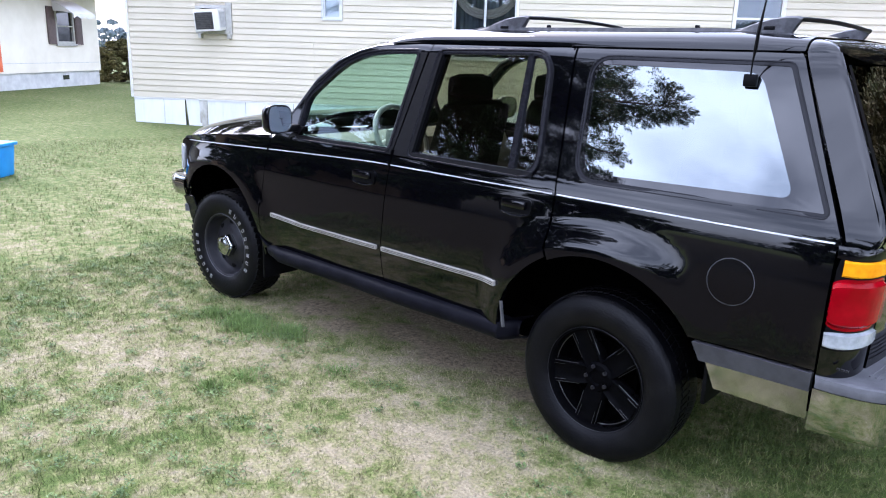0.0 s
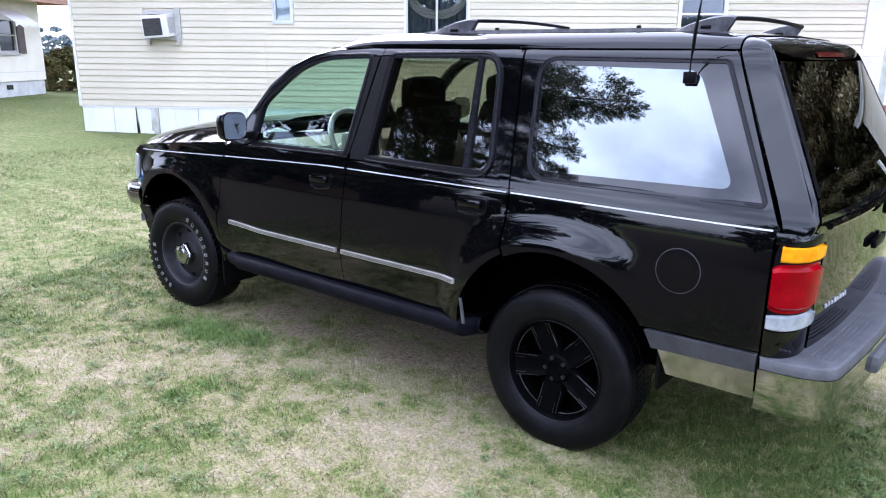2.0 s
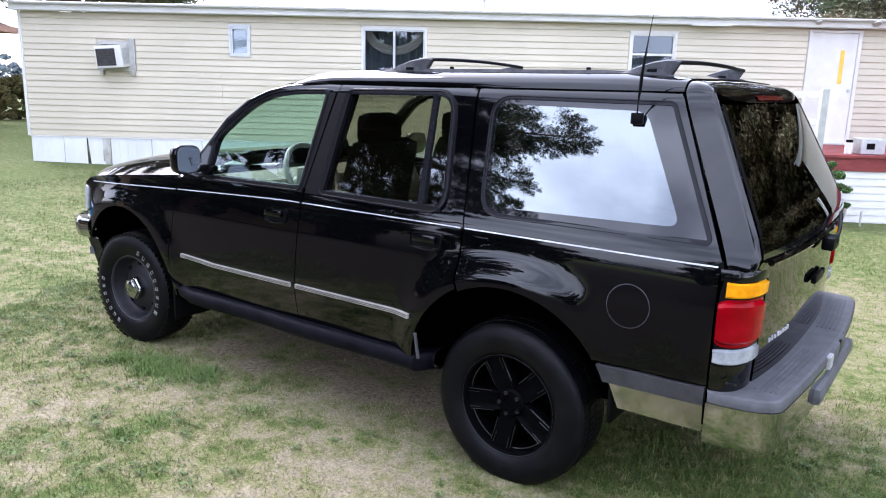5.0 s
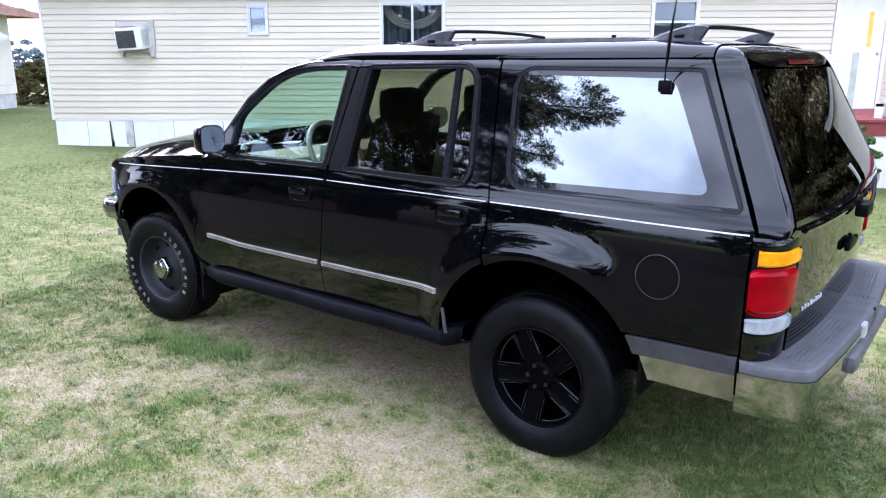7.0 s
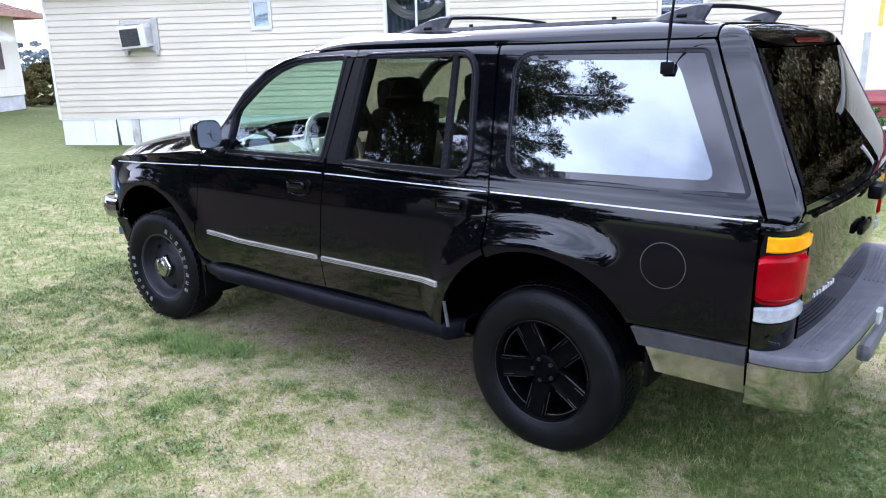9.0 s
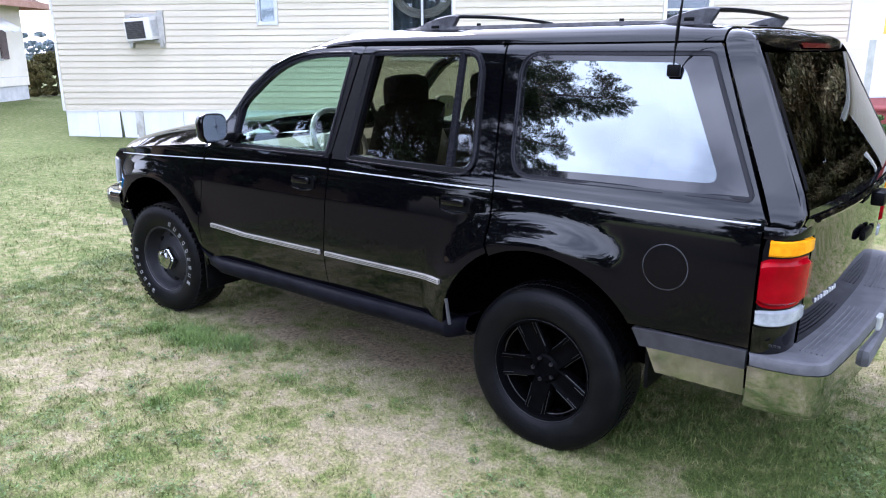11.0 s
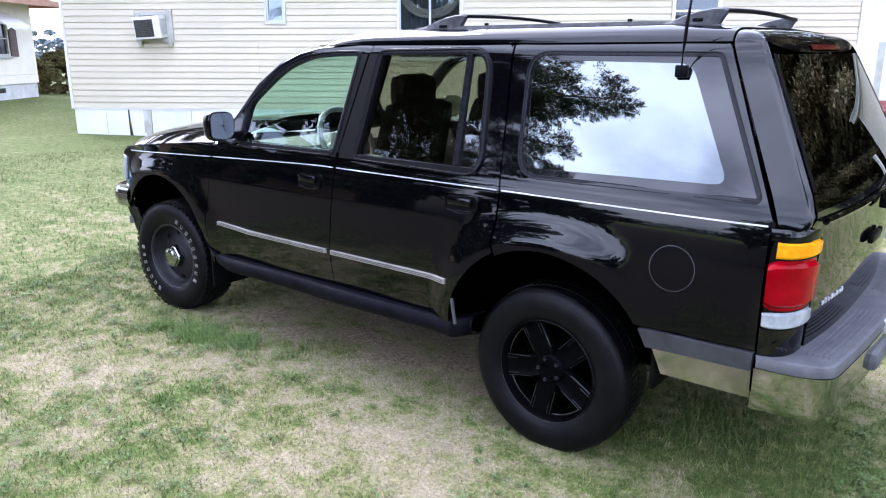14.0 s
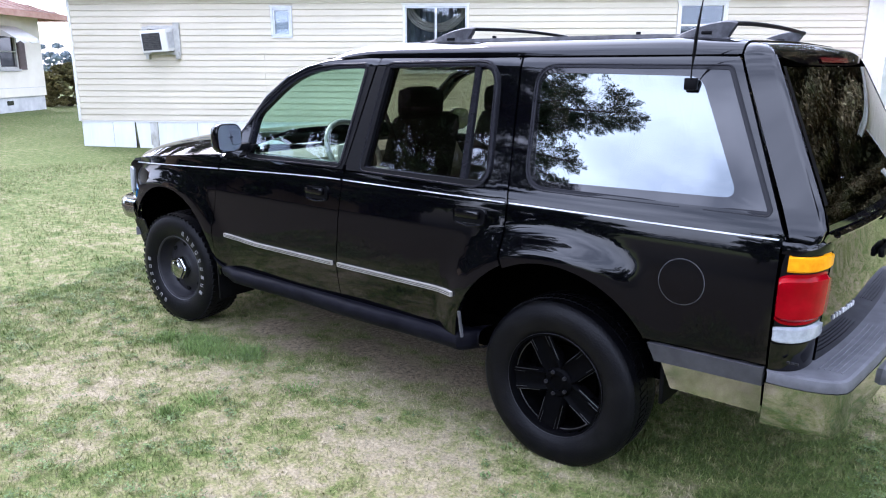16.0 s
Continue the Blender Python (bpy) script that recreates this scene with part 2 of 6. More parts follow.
# ---- mesh helpers ----
def part(name, bm, mat, parent=None, label="", smooth=False):
    me = bpy.data.meshes.new(name)
    bm.normal_update()
    bm.to_mesh(me)
    bm.free()
    me.materials.append(mat)
    if smooth:
        me.polygons.foreach_set("use_smooth", [True] * len(me.polygons))
        me.set_sharp_from_angle(angle=radians(38))
    ob = new(name, me)
    if parent is not None:
        ob.parent = parent
    if label:
        ob["label"] = label
    return ob


def box(bm, x0, x1, y0, y1, z0, z1, bevel=0.0):
    g = bmesh.ops.create_cube(bm, size=1.0, matrix=Matrix.LocRotScale(((x0 + x1) / 2, (y0 + y1) / 2, (z0 + z1) / 2), None, (x1 - x0, y1 - y0, z1 - z0)))
    if bevel:
        es = list({e for v in g["verts"] for e in v.link_edges})
        bmesh.ops.bevel(bm, geom=es, offset=bevel, segments=2, affect="EDGES", profile=0.6)
    return bm


def cube(x0, x1, y0, y1, z0, z1, bevel=0.0):
    return box(bmesh.new(), x0, x1, y0, y1, z0, z1, bevel)


def grid(fn, us, vs, close=False):
    """A sheet of quads through fn(u, v)."""
    bm = bmesh.new()
    rows = [[bm.verts.new(fn(u, v)) for v in vs] for u in us]
    for a, b in zip(rows, rows[1:]):
        for i in range(len(vs) - 1):
            bm.faces.new((a[i], b[i], b[i + 1], a[i + 1]))
    return bm


def thicken(bm, d):
    """Gives a sheet a second side d away along its normals (minus: behind)."""
    bmesh.ops.recalc_face_normals(bm, faces=bm.faces[:])
    bmesh.ops.solidify(bm, geom=bm.faces[:], thickness=d)
    bmesh.ops.recalc_face_normals(bm, faces=bm.faces[:])
    return bm


def tube(points, radius, sides=8, closed=False, radii=None):
    bm = bmesh.new()
    pts = [Vector(p) for p in points]
    n = len(pts)
    rings = []
    for i, p in enumerate(pts):
        a = pts[(i - 1) % n] if (closed or i > 0) else p
        b = pts[(i + 1) % n] if (closed or i < n - 1) else p
        d = (b - a).normalized()
        up = Vector((0, 0, 1)) if abs(d.z) < 0.9 else Vector((1, 0, 0))
        s = d.cross(up).normalized()
        u = s.cross(d)
        r = radii[i] if radii else radius
        rings.append([bm.verts.new(p + r * (math.cos(2 * math.pi * k / sides) * s + math.sin(2 * math.pi * k / sides) * u)) for k in range(sides)])
    for i in range(n if closed else n - 1):
        a, b = rings[i], rings[(i + 1) % n]
        for k in range(sides):
            bm.faces.new((a[k], a[(k + 1) % sides], b[(k + 1) % sides], b[k]))
    if not closed:
        bm.faces.new(rings[0][::-1])
        bm.faces.new(rings[-1])
    bmesh.ops.recalc_face_normals(bm, faces=bm.faces[:])
    return bm


def lathe(profile, steps=64, axis_y=True):
    """Turns (radius, along) pairs round the y axis."""
    bm = bmesh.new()
    rings = []
    for k in range(steps):
        a = 2 * math.pi * k / steps
        rings.append([bm.verts.new((r * math.cos(a), y, r * math.sin(a))) for r, y in profile])
    for k in range(steps):
        a, b = rings[k], rings[(k + 1) % steps]
        for i in range(len(profile) - 1):
            bm.faces.new((a[i], a[i + 1], b[i + 1], b[i]))
    bmesh.ops.remove_doubles(bm, verts=bm.verts[:], dist=1e-5)
    bmesh.ops.recalc_face_normals(bm, faces=bm.faces[:])
    return bm


def rounded(points, radius, steps=5):
    """A polygon with its corners rounded; a radius for each corner or one for all."""
    out = []
    n = len(points)
    for i, p in enumerate(points):
        r = radius[i] if isinstance(radius, (list, tuple)) else radius
        p = Vector(p)
        a, b = Vector(points[i - 1]), Vector(points[(i + 1) % n])
        if r <= 0:
            out.append(tuple(p))
            continue
        da, db = (a - p), (b - p)
        ra, rb = min(r, da.length * 0.48), min(r, db.length * 0.48)
        p0, p1 = p + da.normalized() * ra, p + db.normalized() * rb
        for k in range(steps + 1):
            t = k / steps
            out.append(tuple((1 - t) ** 2 * p0 + 2 * t * (1 - t) * p + t * t * p1))
    return out


def panel(outline, holes, fn, depth, step=0.07):
    """A curved panel: outline and holes in (x, z), bent onto y = fn(x, z), depth thick."""
    bm = bmesh.new()
    edges = []
    for ring in (outline, *holes):
        vs = [bm.verts.new((x, 0, z)) for x, z in ring]
        edges += [bm.edges.new((vs[i - 1], vs[i])) for i in range(len(vs))]
    bmesh.ops.triangle_fill(bm, use_beauty=True, edges=edges)
    xs, zs = [p[0] for p in outline], [p[1] for p in outline]
    for lo, hi, no in ((min(xs), max(xs), (1, 0, 0)), (min(zs), max(zs), (0, 0, 1))):
        n = int((hi - lo) / step)
        for k in range(1, n + 1):
            c = lo + (hi - lo) * k / (n + 1)
            bmesh.ops.bisect_plane(bm, geom=bm.verts[:] + bm.edges[:] + bm.faces[:], plane_co=(c * no[0], 0, c * no[2]), plane_no=no)
    for v in bm.verts:
        v.co.y = fn(v.co.x, v.co.z)
    faces = bm.faces[:]
    bmesh.ops.recalc_face_normals(bm, faces=faces)
    if sum(f.normal.y for f in faces) > 0:
        bmesh.ops.reverse_faces(bm, faces=faces)
    if depth:
        rim = [(e, e.link_loops[0]) for e in bm.edges if len(e.link_faces) == 1]
        rim = [(l.vert, l.link_loop_next.vert) for _, l in rim]
        back = {v: bm.verts.new((v.co.x, v.co.y + depth, v.co.z)) for v in bm.verts[:]}
        for f in faces:
            bm.faces.new([back[v] for v in reversed(f.verts)])
        for p, q in rim:
            bm.faces.new((q, p, back[p], back[q]))
    return bm


def mirrored(bm):
    bmesh.ops.scale(bm, vec=(1, -1, 1), verts=bm.verts[:])
    bmesh.ops.reverse_faces(bm, faces=bm.faces[:])
    return bm


def smoothstep(a, b, x):
    t = min(1.0, max(0.0, (x - a) / (b - a)))
    return t * t * (3 - 2 * t)


# ---- the car: its nose to -x, its left flank to -y, wheels on the ground ----
WZ, RX, FX = 0.344, 0.0, -2.818
_pz = [0, 0.40, 0.55, 0.66, 0.90, 1.05, 1.12, 1.16, 1.62, 1.66, 1.70, 1.75]
_py = [0.84, 0.84, 0.875, 0.890, 0.890, 0.875, 0.862, 0.845, 0.685, 0.66, 0.60, 0.40]
_tz = np.arange(0, 1.8, 0.01)
_ty = np.convolve(np.pad(np.interp(_tz, _pz, _py), 8, mode="edge"), np.hanning(13)[1:-1] / np.hanning(13).sum(), mode="same")[8:-8]


def flank(x, z):
    """The left flank's y at (x, z)."""
    y = float(np.interp(z, _tz, _ty))
    if x < -2.6:
        t = (-2.6 - x) / 1.0
        y -= 0.015 * t + 0.16 * t ** 3.2
    if x > 0.5:
        t = (x - 0.5) / 0.5
        y -= 0.006 * t + 0.03 * t ** 3
    if z < 1.08:
        for wx, wz, rr, am in ((-2.75, 0.42, 0.50, 0.024), (0.0, 0.40, 0.50, 0.036)):
            r = math.hypot(x - wx, z - wz)
            s = min(1.0, max(0.0, (rr + 0.17 - r) / 0.20))
            y += am * s ** 3 * (s * (6 * s - 15) + 10) * smoothstep(1.07, 0.88, z) * (1 - 0.8 * smoothstep(0.05, 0.50, x))
    return -y


def arc(cx, cz, r, a0, a1, n=14):
    return [(cx + r * math.cos(radians(a0 + (a1 - a0) * k / n)), cz + r * math.sin(radians(a0 + (a1 - a0) * k / n))) for k in range(n + 1)]


car = tagged(new("sport_utility_vehicle"), "black four-door sport utility vehicle parked on the patchy lawn", "car")


def sheet_normals(ob, s):
    """Gives the outer skin the true normals of the flank, s 1 on the left and -1 on the right."""
    me, h, out, known = ob.data, 0.012, [], {}
    for f in me.polygons:
        for i in f.vertices:
            if i not in known:
                x, _, z = me.vertices[i].co
                known[i] = Vector(((flank(x + h, z) - flank(x - h, z)) / (2 * h), -s, (flank(x, z + h) - flank(x, z - h)) / (2 * h))).normalized()
            out.append(known[i] if f.normal.dot(known[i]) > 0.75 else f.normal.copy())
    me.normals_split_custom_set(out)


def both(name, make, mat, parent_of, label="", smooth=True, skin=False):
    """The part on the left flank and its mirror image on the right one."""
    a = part(name, make(), mat, parent_of[0], label, smooth)
    b = part(name, mirrored(make()), mat, parent_of[1], label, smooth)
    if skin:
        sheet_normals(a, 1)
        sheet_normals(b, -1)
    return a, b


CC = (car, car)
# front wing
F_OUT = [(-2.268, 0.41)] + arc(-2.75, 0.42, 0.47, -2, 152) + [(-3.19, 0.70), (-3.25, 0.76), (-3.27, 0.985), (-3.19, 1.025), (-2.9, 1.064), (-2.5, 1.100), (-2.215, 1.126), (-2.200, 1.10), (-2.278, 0.69)]
both("front_wing", lambda: panel(F_OUT, [], flank, 0.02, 0.03), PAINT, CC, skin=True)
# front door with the window frame
FD_OUT = [(-2.268, 0.45), (-2.272, 0.69), (-2.203, 1.07), (-2.185, 1.110), (-2.115, 1.165), (-2.020, 1.285), (-1.893, 1.445), (-1.755, 1.549), (-1.62, 1.606), (-1.45, 1.634), (-1.118, 1.652), (-1.198, 1.08)] + [(-1.242, 0.65), (-1.245, 0.45)]
FD_WIN = rounded([(-1.950, 1.145), (-1.945, 1.345), (-1.735, 1.523), (-1.575, 1.583), (-1.42, 1.600), (-1.192, 1.605), (-1.232, 1.152)], [0.02, 0.05, 0.12, 0.12, 0.08, 0.02, 0.02], 5)
doors_f = both("front_door", lambda: panel(FD_OUT, [FD_WIN], flank, 0.025, 0.05), PAINT, CC, skin=True)
RD_OUT = [(-1.240, 0.45), (-1.236, 0.65), (-1.192, 1.08), (-1.112, 1.652)] + [(-0.316, 1.655), (-0.236, 1.08), (-0.243, 0.86)] + arc(0.0, 0.40, 0.485, 118, 172, 8) + [(-0.482, 0.45)]
RD_WIN = rounded([(-1.068, 1.150), (-1.036, 1.608), (-0.425, 1.616), (-0.352, 1.142)], [0.015, 0.02, 0.09, 0.08], 6)
doors_r = both("rear_door", lambda: panel(RD_OUT, [RD_WIN], flank, 0.025, 0.045), PAINT, CC, skin=True)
Q_OUT = [(-0.231, 0.86), (-0.229, 1.08), (-0.305, 1.655), (0.556, 1.655), (0.578, 1.63), (0.818, 1.09), (0.830, 1.062), (0.812, 1.055), (0.811, 0.66), (0.395, 0.66)] + arc(0.0, 0.40, 0.47, 33, 117, 16)
Q_WIN = rounded([(-0.215, 1.612), (0.545, 1.608), (0.762, 1.155), (-0.158, 1.150)], [0.09, 0.015, 0.015, 0.09], 6)
quarters = both("rear_quarter_panel", lambda: panel(Q_OUT, [Q_WIN], flank, 0.025, 0.03), PAINT, CC, skin=True)


def ring_band(ring, grow, proud, depth, fn=flank):
    """A frame along a closed ring in (x, z), grow wide outwards, proud of the flank."""
    n = len(ring)
    bm = bmesh.new()
    area = sum(ring[i - 1][0] * ring[i][1] - ring[i][0] * ring[i - 1][1] for i in range(n))
    sgn = 1 if area > 0 else -1
    loops = []
    for i in range(n):
        p, a, b = Vector(ring[i]), Vector(ring[i - 1]), Vector(ring[(i + 1) % n])
        d = ((p - a).normalized() + (b - p).normalized())
        d = d.normalized() if d.length > 1e-6 else (b - p).normalized()
        nrm = Vector((d.y, -d.x)) * sgn
        row = []
        for g, o in ((-0.006, depth), (-0.004, -proud * 0.4), (grow * 0.2, -proud * 0.7), (grow * 0.55, -proud * 0.5), (grow * 0.68, -proud * 1.4), (grow * 0.92, -proud * 1.4), (grow, -proud * 0.3), (grow, depth)):
            q = p + nrm * g
            row.append(bm.verts.new((q.x, fn(q.x, q.y) + o, q.y)))
        loops.append(row)
    for i in range(n):
        a, b = loops[i - 1], loops[i]
        for k in range(7):
            bm.faces.new((a[k], b[k], b[k + 1], a[k + 1]))
    bmesh.ops.recalc_face_normals(bm, faces=bm.faces[:])
    return bm


both("window_frame", lambda: ring_band(FD_WIN, 0.023, 0.007, 0.03), FRAME, doors_f, "satin black window surround")
both("window_frame", lambda: ring_band(RD_WIN, 0.025, 0.008, 0.03), FRAME, doors_r, "satin black window surround")
both("window_frame", lambda: ring_band(Q_WIN, 0.013, 0.003, 0.02), FRAME, quarters, "black rubber window surround")
inset = lambda d: (lambda x, z: flank(x, z) + d)
for o in both("window_pane", lambda: panel(FD_WIN, [], inset(0.012), 0.0, 0.12), G_FRONT, doors_f, "light green tinted side glass"):
    o.visible_shadow = False
for o in both("window_pane", lambda: panel(RD_WIN, [], inset(0.012), 0.0, 0.12), G_REAR, doors_r, "dark smoked side glass"):
    o.visible_shadow = False
Q_CLEAR = rounded([(-0.198, 1.588), (0.452, 1.580), (0.655, 1.190), (-0.136, 1.176)], [0.07, 0.05, 0.05, 0.07], 5)
for o in both("glass_border", lambda: panel(Q_WIN, [Q_CLEAR], inset(0.002), 0.004, 0.1), FRIT, quarters, "glossy black border of the rear side glass"):
    pass
for o in both("window_pane", lambda: panel(Q_CLEAR, [], inset(0.003), 0.0, 0.1), G_FILM, quarters, "mirror-tinted rear side glass reflecting the sky"):
    o.visible_shadow = False
# B pillar cover and divider of the rear door glass
both("pillar_cover", lambda: panel([(-1.226, 1.150), (-1.186, 1.607), (-1.126, 1.610), (-1.190, 1.150)], [], inset(-0.008), 0.02, 0.1), SEAL, doors_f)
both("pillar_cover", lambda: panel([(-1.182, 1.150), (-1.112, 1.610), (-1.030, 1.608), (-1.060, 1.150)], [], inset(-0.009), 0.02, 0.1), SEAL, doors_r, "satin black door pillar cover")
both("glass_divider", lambda: panel([(-0.492, 1.148), (-0.536, 1.612), (-0.508, 1.612), (-0.462, 1.148)], [], inset(-0.002), 0.018, 0.1), FRAME, doors_r, "satin black glass divider bar")
# belt line: weatherstrips and silver pinstripe
for a, b, ps in ((-1.96, -1.20, doors_f), (-1.175, -0.36, doors_r)):
    both("weatherstrip", lambda: panel([(a, 1.128), (b, 1.128), (b, 1.150), (a, 1.150)], [], inset(-0.008), 0.02, 0.1), SEAL, ps)


def stripe_z(x):
    return 1.078 if x > -1.3 else 1.078 - 0.073 * ((-1.3 - x) / 1.85) ** 1.15


def band(fnz, x0, x1, half, out, depth, n=16):
    lo = [(x0 + (x1 - x0) * k / n, fnz(x0 + (x1 - x0) * k / n) - half) for k in range(n + 1)]
    hi = [(x, z + 2 * half) for x, z in reversed(lo)]
    return panel(lo + hi, [], inset(-out), depth, 0.15)


for a, b, ps in ((-3.13, -2.217, CC), (-2.195, -1.212, doors_f), (-1.188, -0.246, doors_r), (-0.224, 0.805, quarters)):
    both("pinstripe", lambda: band(stripe_z, a, b, 0.0025, 0.0025, 0.004), STRIPE, ps, "thin silver pinstripe")


# doorside mouldings, silver with two dark grooves
def mould_z(x):
    return 0.656 if x > -1.9 else 0.656 + 0.014 * ((-1.9 - x) / 0.25) ** 0.7


for a, b, ps in ((-2.165, -1.262, doors_f), (-1.222, -0.478, doors_r)):
    ms = both("side_moulding", lambda: band(mould_z, a, b, 0.0105, 0.013, 0.018), PEWTER, ps, "silver side moulding with dark grooves")
    for dz in (-0.0038, 0.0038):
        both("groove", lambda: band(lambda x: mould_z(x) + dz, a + 0.008, b - 0.008, 0.0017, 0.0145, 0.004), DARKSTRIP, ms)


# door handles: recessed cup, pull and key lock
def handle_at(x, z, ps, lock):
    y = flank(x, z)
    cup = rounded([(x - 0.082, z - 0.040), (x + 0.078, z - 0.036), (x + 0.080, z + 0.028), (x - 0.082, z + 0.026)], 0.02, 3)
    hs = both("door_handle", lambda: panel(cup, [], inset(-0.002), 0.005, 0.1), SEAL, ps, "black recessed door handle")
    both("cup_rim", lambda: ring_band(cup, 0.006, 0.004, 0.004), PAINT, hs)
    both("pull", lambda: box(bmesh.new(), x - 0.060, x + 0.062, y - 0.030, y - 0.004, z - 0.012, z + 0.022, 0.010), PAINT, hs, "gloss black pull")
    both("cup_lip", lambda: tube([(x - 0.066 + 0.022 * k, y - 0.008 - 0.003 * math.sin(k / 6 * math.pi), z - 0.036 - 0.010 * math.sin(k / 6 * math.pi)) for k in range(7)], 0.0045, 6), FRAME, hs)
    if lock:
        both("key_lock", lambda: bmesh_disc(x + 0.042, y - 0.003, z - 0.098, 0.013, 0.008), CHROME, ps, "small chrome key lock")


def bmesh_disc(x, y, z, r, h, n=24):
    bm = bmesh.new()
    bmesh.ops.create_cone(bm, cap_ends=True, segments=n, radius1=r, radius2=r * 0.9, depth=h, matrix=Matrix.Translation((x, y, z)) @ Matrix.Rotation(radians(90), 4, "X"))
    return bm


handle_at(-1.372, 1.005, doors_f, True)
handle_at(-0.415, 1.008, doors_r, False)
# fuel flap on the left flank
fuel = part("fuel_flap", panel(arc(0.511, 0.890, 0.079, 0, 345, 23), [], inset(-0.003), 0.006, 0.05), PAINT, quarters[0], smooth=True)
part("flap_gap", panel(arc(0.511, 0.890, 0.0822, 0, 352, 44), [arc(0.511, 0.890, 0.0797, 0, 352, 44)], inset(-0.0012), 0.004, 0.2), RACKGREY, fuel, "worn grey ring round the fuel flap")

# sill with its running board
SILL_Y = (-0.79, -0.855, -0.880, -0.894, -0.900, -0.896, -0.884, -0.860, -0.79)
SILL_Z = (0.472, 0.474, 0.468, 0.454, 0.432, 0.408, 0.391, 0.380, 0.376)
both("sill", lambda: grid(lambda u, v: (u, SILL_Y[v] + 0.02 * smoothstep(-2.12, -2.22, u) + 0.09 * smoothstep(-0.47, -0.415, u) + 0.006 * math.sin(u * 7), SILL_Z[v] + 0.016 * smoothstep(-2.10, -2.24, u)), [-2.24 + 0.06 * k for k in range(30)] + [-0.47, -0.44, -0.42, -0.41], range(9)), SILL, CC, "scuffed dark plastic rocker sill")
both("splash_guard", lambda: grid(lambda u, v: (-2.295 + 0.085 * u - 0.03 * math.sin(math.pi * u), flank(-2.25, 0.5) - 0.012 + 0.05 * v, 0.575 - 0.105 * u ** 0.7 - 0.004 * v), [k / 8 for k in range(9)], [0, 0.15, 0.5, 1.0]), SILL, CC, "curved dark guard behind the front wheel")
both("mud_strip", lambda: panel([(-0.447, 0.46), (-0.446, 0.585), (-0.437, 0.585), (-0.437, 0.46)], [], inset(-0.006), 0.012, 0.2), GREYTRIM, CC, "scuffed grey edge guard")

# roof
def roof_z(x, y):  # height under the rack
    t = smoothstep(-1.05, -1.66, x)
    e = smoothstep(0.25, 0.80, x)
    crown = 1.726 - 0.045 * t * t - 0.026 * e - 0.022 * (abs(y) / 0.60) ** 2.4
    return crown


def roof_fn(u, v):
    a = abs(v)
    y = float(np.interp(a, [0, 0.3, 0.6, 0.75, 0.80, 0.86, 0.90, 0.93, 0.96, 0.98, 1.0], [0, 0.24, 0.46, 0.548, 0.580, 0.615, 0.636, 0.650, 0.661, 0.667, 0.672]))
    d = float(np.interp(a, [0, 0.3, 0.6, 0.75, 0.80, 0.86, 0.90, 0.93, 0.96, 0.98, 1.0], [0, 0.002, 0.007, 0.011, 0.014, 0.021, 0.029, 0.038, 0.050, 0.061, 0.074]))
    y *= (0.001 - flank(0.0, 1.652)) / 0.672
    t, e = smoothstep(-1.05, -1.66, u), smoothstep(0.30, 0.72, u)
    z = 1.726 - d - 0.078 * t * t * (1 - 0.82 * a ** 4) - 0.030 * e * (1 - a ** 6)
    return (u, math.copysign(y * (1 - 0.012 * t), v), z - 0.016 * t * a ** 6 - 0.062 * smoothstep(-1.34, -1.80, u))


part("roof", thicken(grid(roof_fn, [-1.68 + k * 2.251 / 28 for k in range(29)], [-1, -0.98, -0.96, -0.93, -0.90, -0.86, -0.80, -0.75, -0.6, -0.45, -0.2, 0, 0.2, 0.45, 0.6, 0.75, 0.80, 0.86, 0.90, 0.93, 0.96, 0.98, 1]), -0.005), PAINT, car, "black roof reflecting the pale sky", smooth=True)
both("roof_seam", lambda: tube([(-0.332 + 0.010 * k, -0.672 + 0.016 * k * 1.0, 1.652 + 0.0085 * k) for k in range(6)], 0.003, 6), SEAL, CC)
both("drip_rail", lambda: tube([(x, flank(x, 1.652) - 0.001, 1.654 - 0.012 * smoothstep(-1.3, -1.7, x)) for x in np.linspace(-1.50, 0.55, 14).tolist()], 0.0022, 6), SEAL, CC, "black drip rail under the roof edge")

# windscreen, pillars, cowl, bonnet
PIL = [(-2.165, 1.145), (-2.040, 1.283), (-1.912, 1.449), (-1.768, 1.553), (-1.63, 1.606), (-1.50, 1.634), (-1.38, 1.646), (-1.25, 1.655)]


def screen(u, v):
    z = 1.14 + 0.468 * u
    x = float(np.interp(z, [p[1] for p in PIL], [p[0] for p in PIL]))
    return (x - 0.10 * (1 - v * v) * (1 - 0.4 * u), v * (-flank(x, z) - 0.03), z)


ws = part("windscreen", grid(screen, [k / 8 for k in range(9)], [-1 + k / 6 for k in range(13)]), G_FRONT, car, smooth=True)
ws.visible_shadow = False
both("windscreen_pillar", lambda: tube([(x + 0.004, flank(x, z) + 0.018, z - 0.010) for x, z in PIL], 0.02, 10, radii=[0.022, 0.022, 0.022, 0.022, 0.021, 0.018, 0.013, 0.008]), PAINT, CC)


def hood_fn(u, v):
    """u from the cowl to the nose, v across."""
    x = -2.08 - 1.37 * u
    w = 0.835 - 0.02 * u - 0.17 * u ** 3.2
    a = abs(v)
    z = 1.195 - 0.075 * u - 0.085 * u ** 3 + 0.030 * smoothstep(0.75, 0.40, a) * (1 - u ** 2)
    z -= (0.10 - 0.045 * u + 0.024 * math.sin(math.pi * u)) * a ** 7
    xx = x - 0.16 * (1 - v * v) * u ** 2 - 0.05 * (1 - u) * (1 - v * v)
    return (xx, v * w, z)


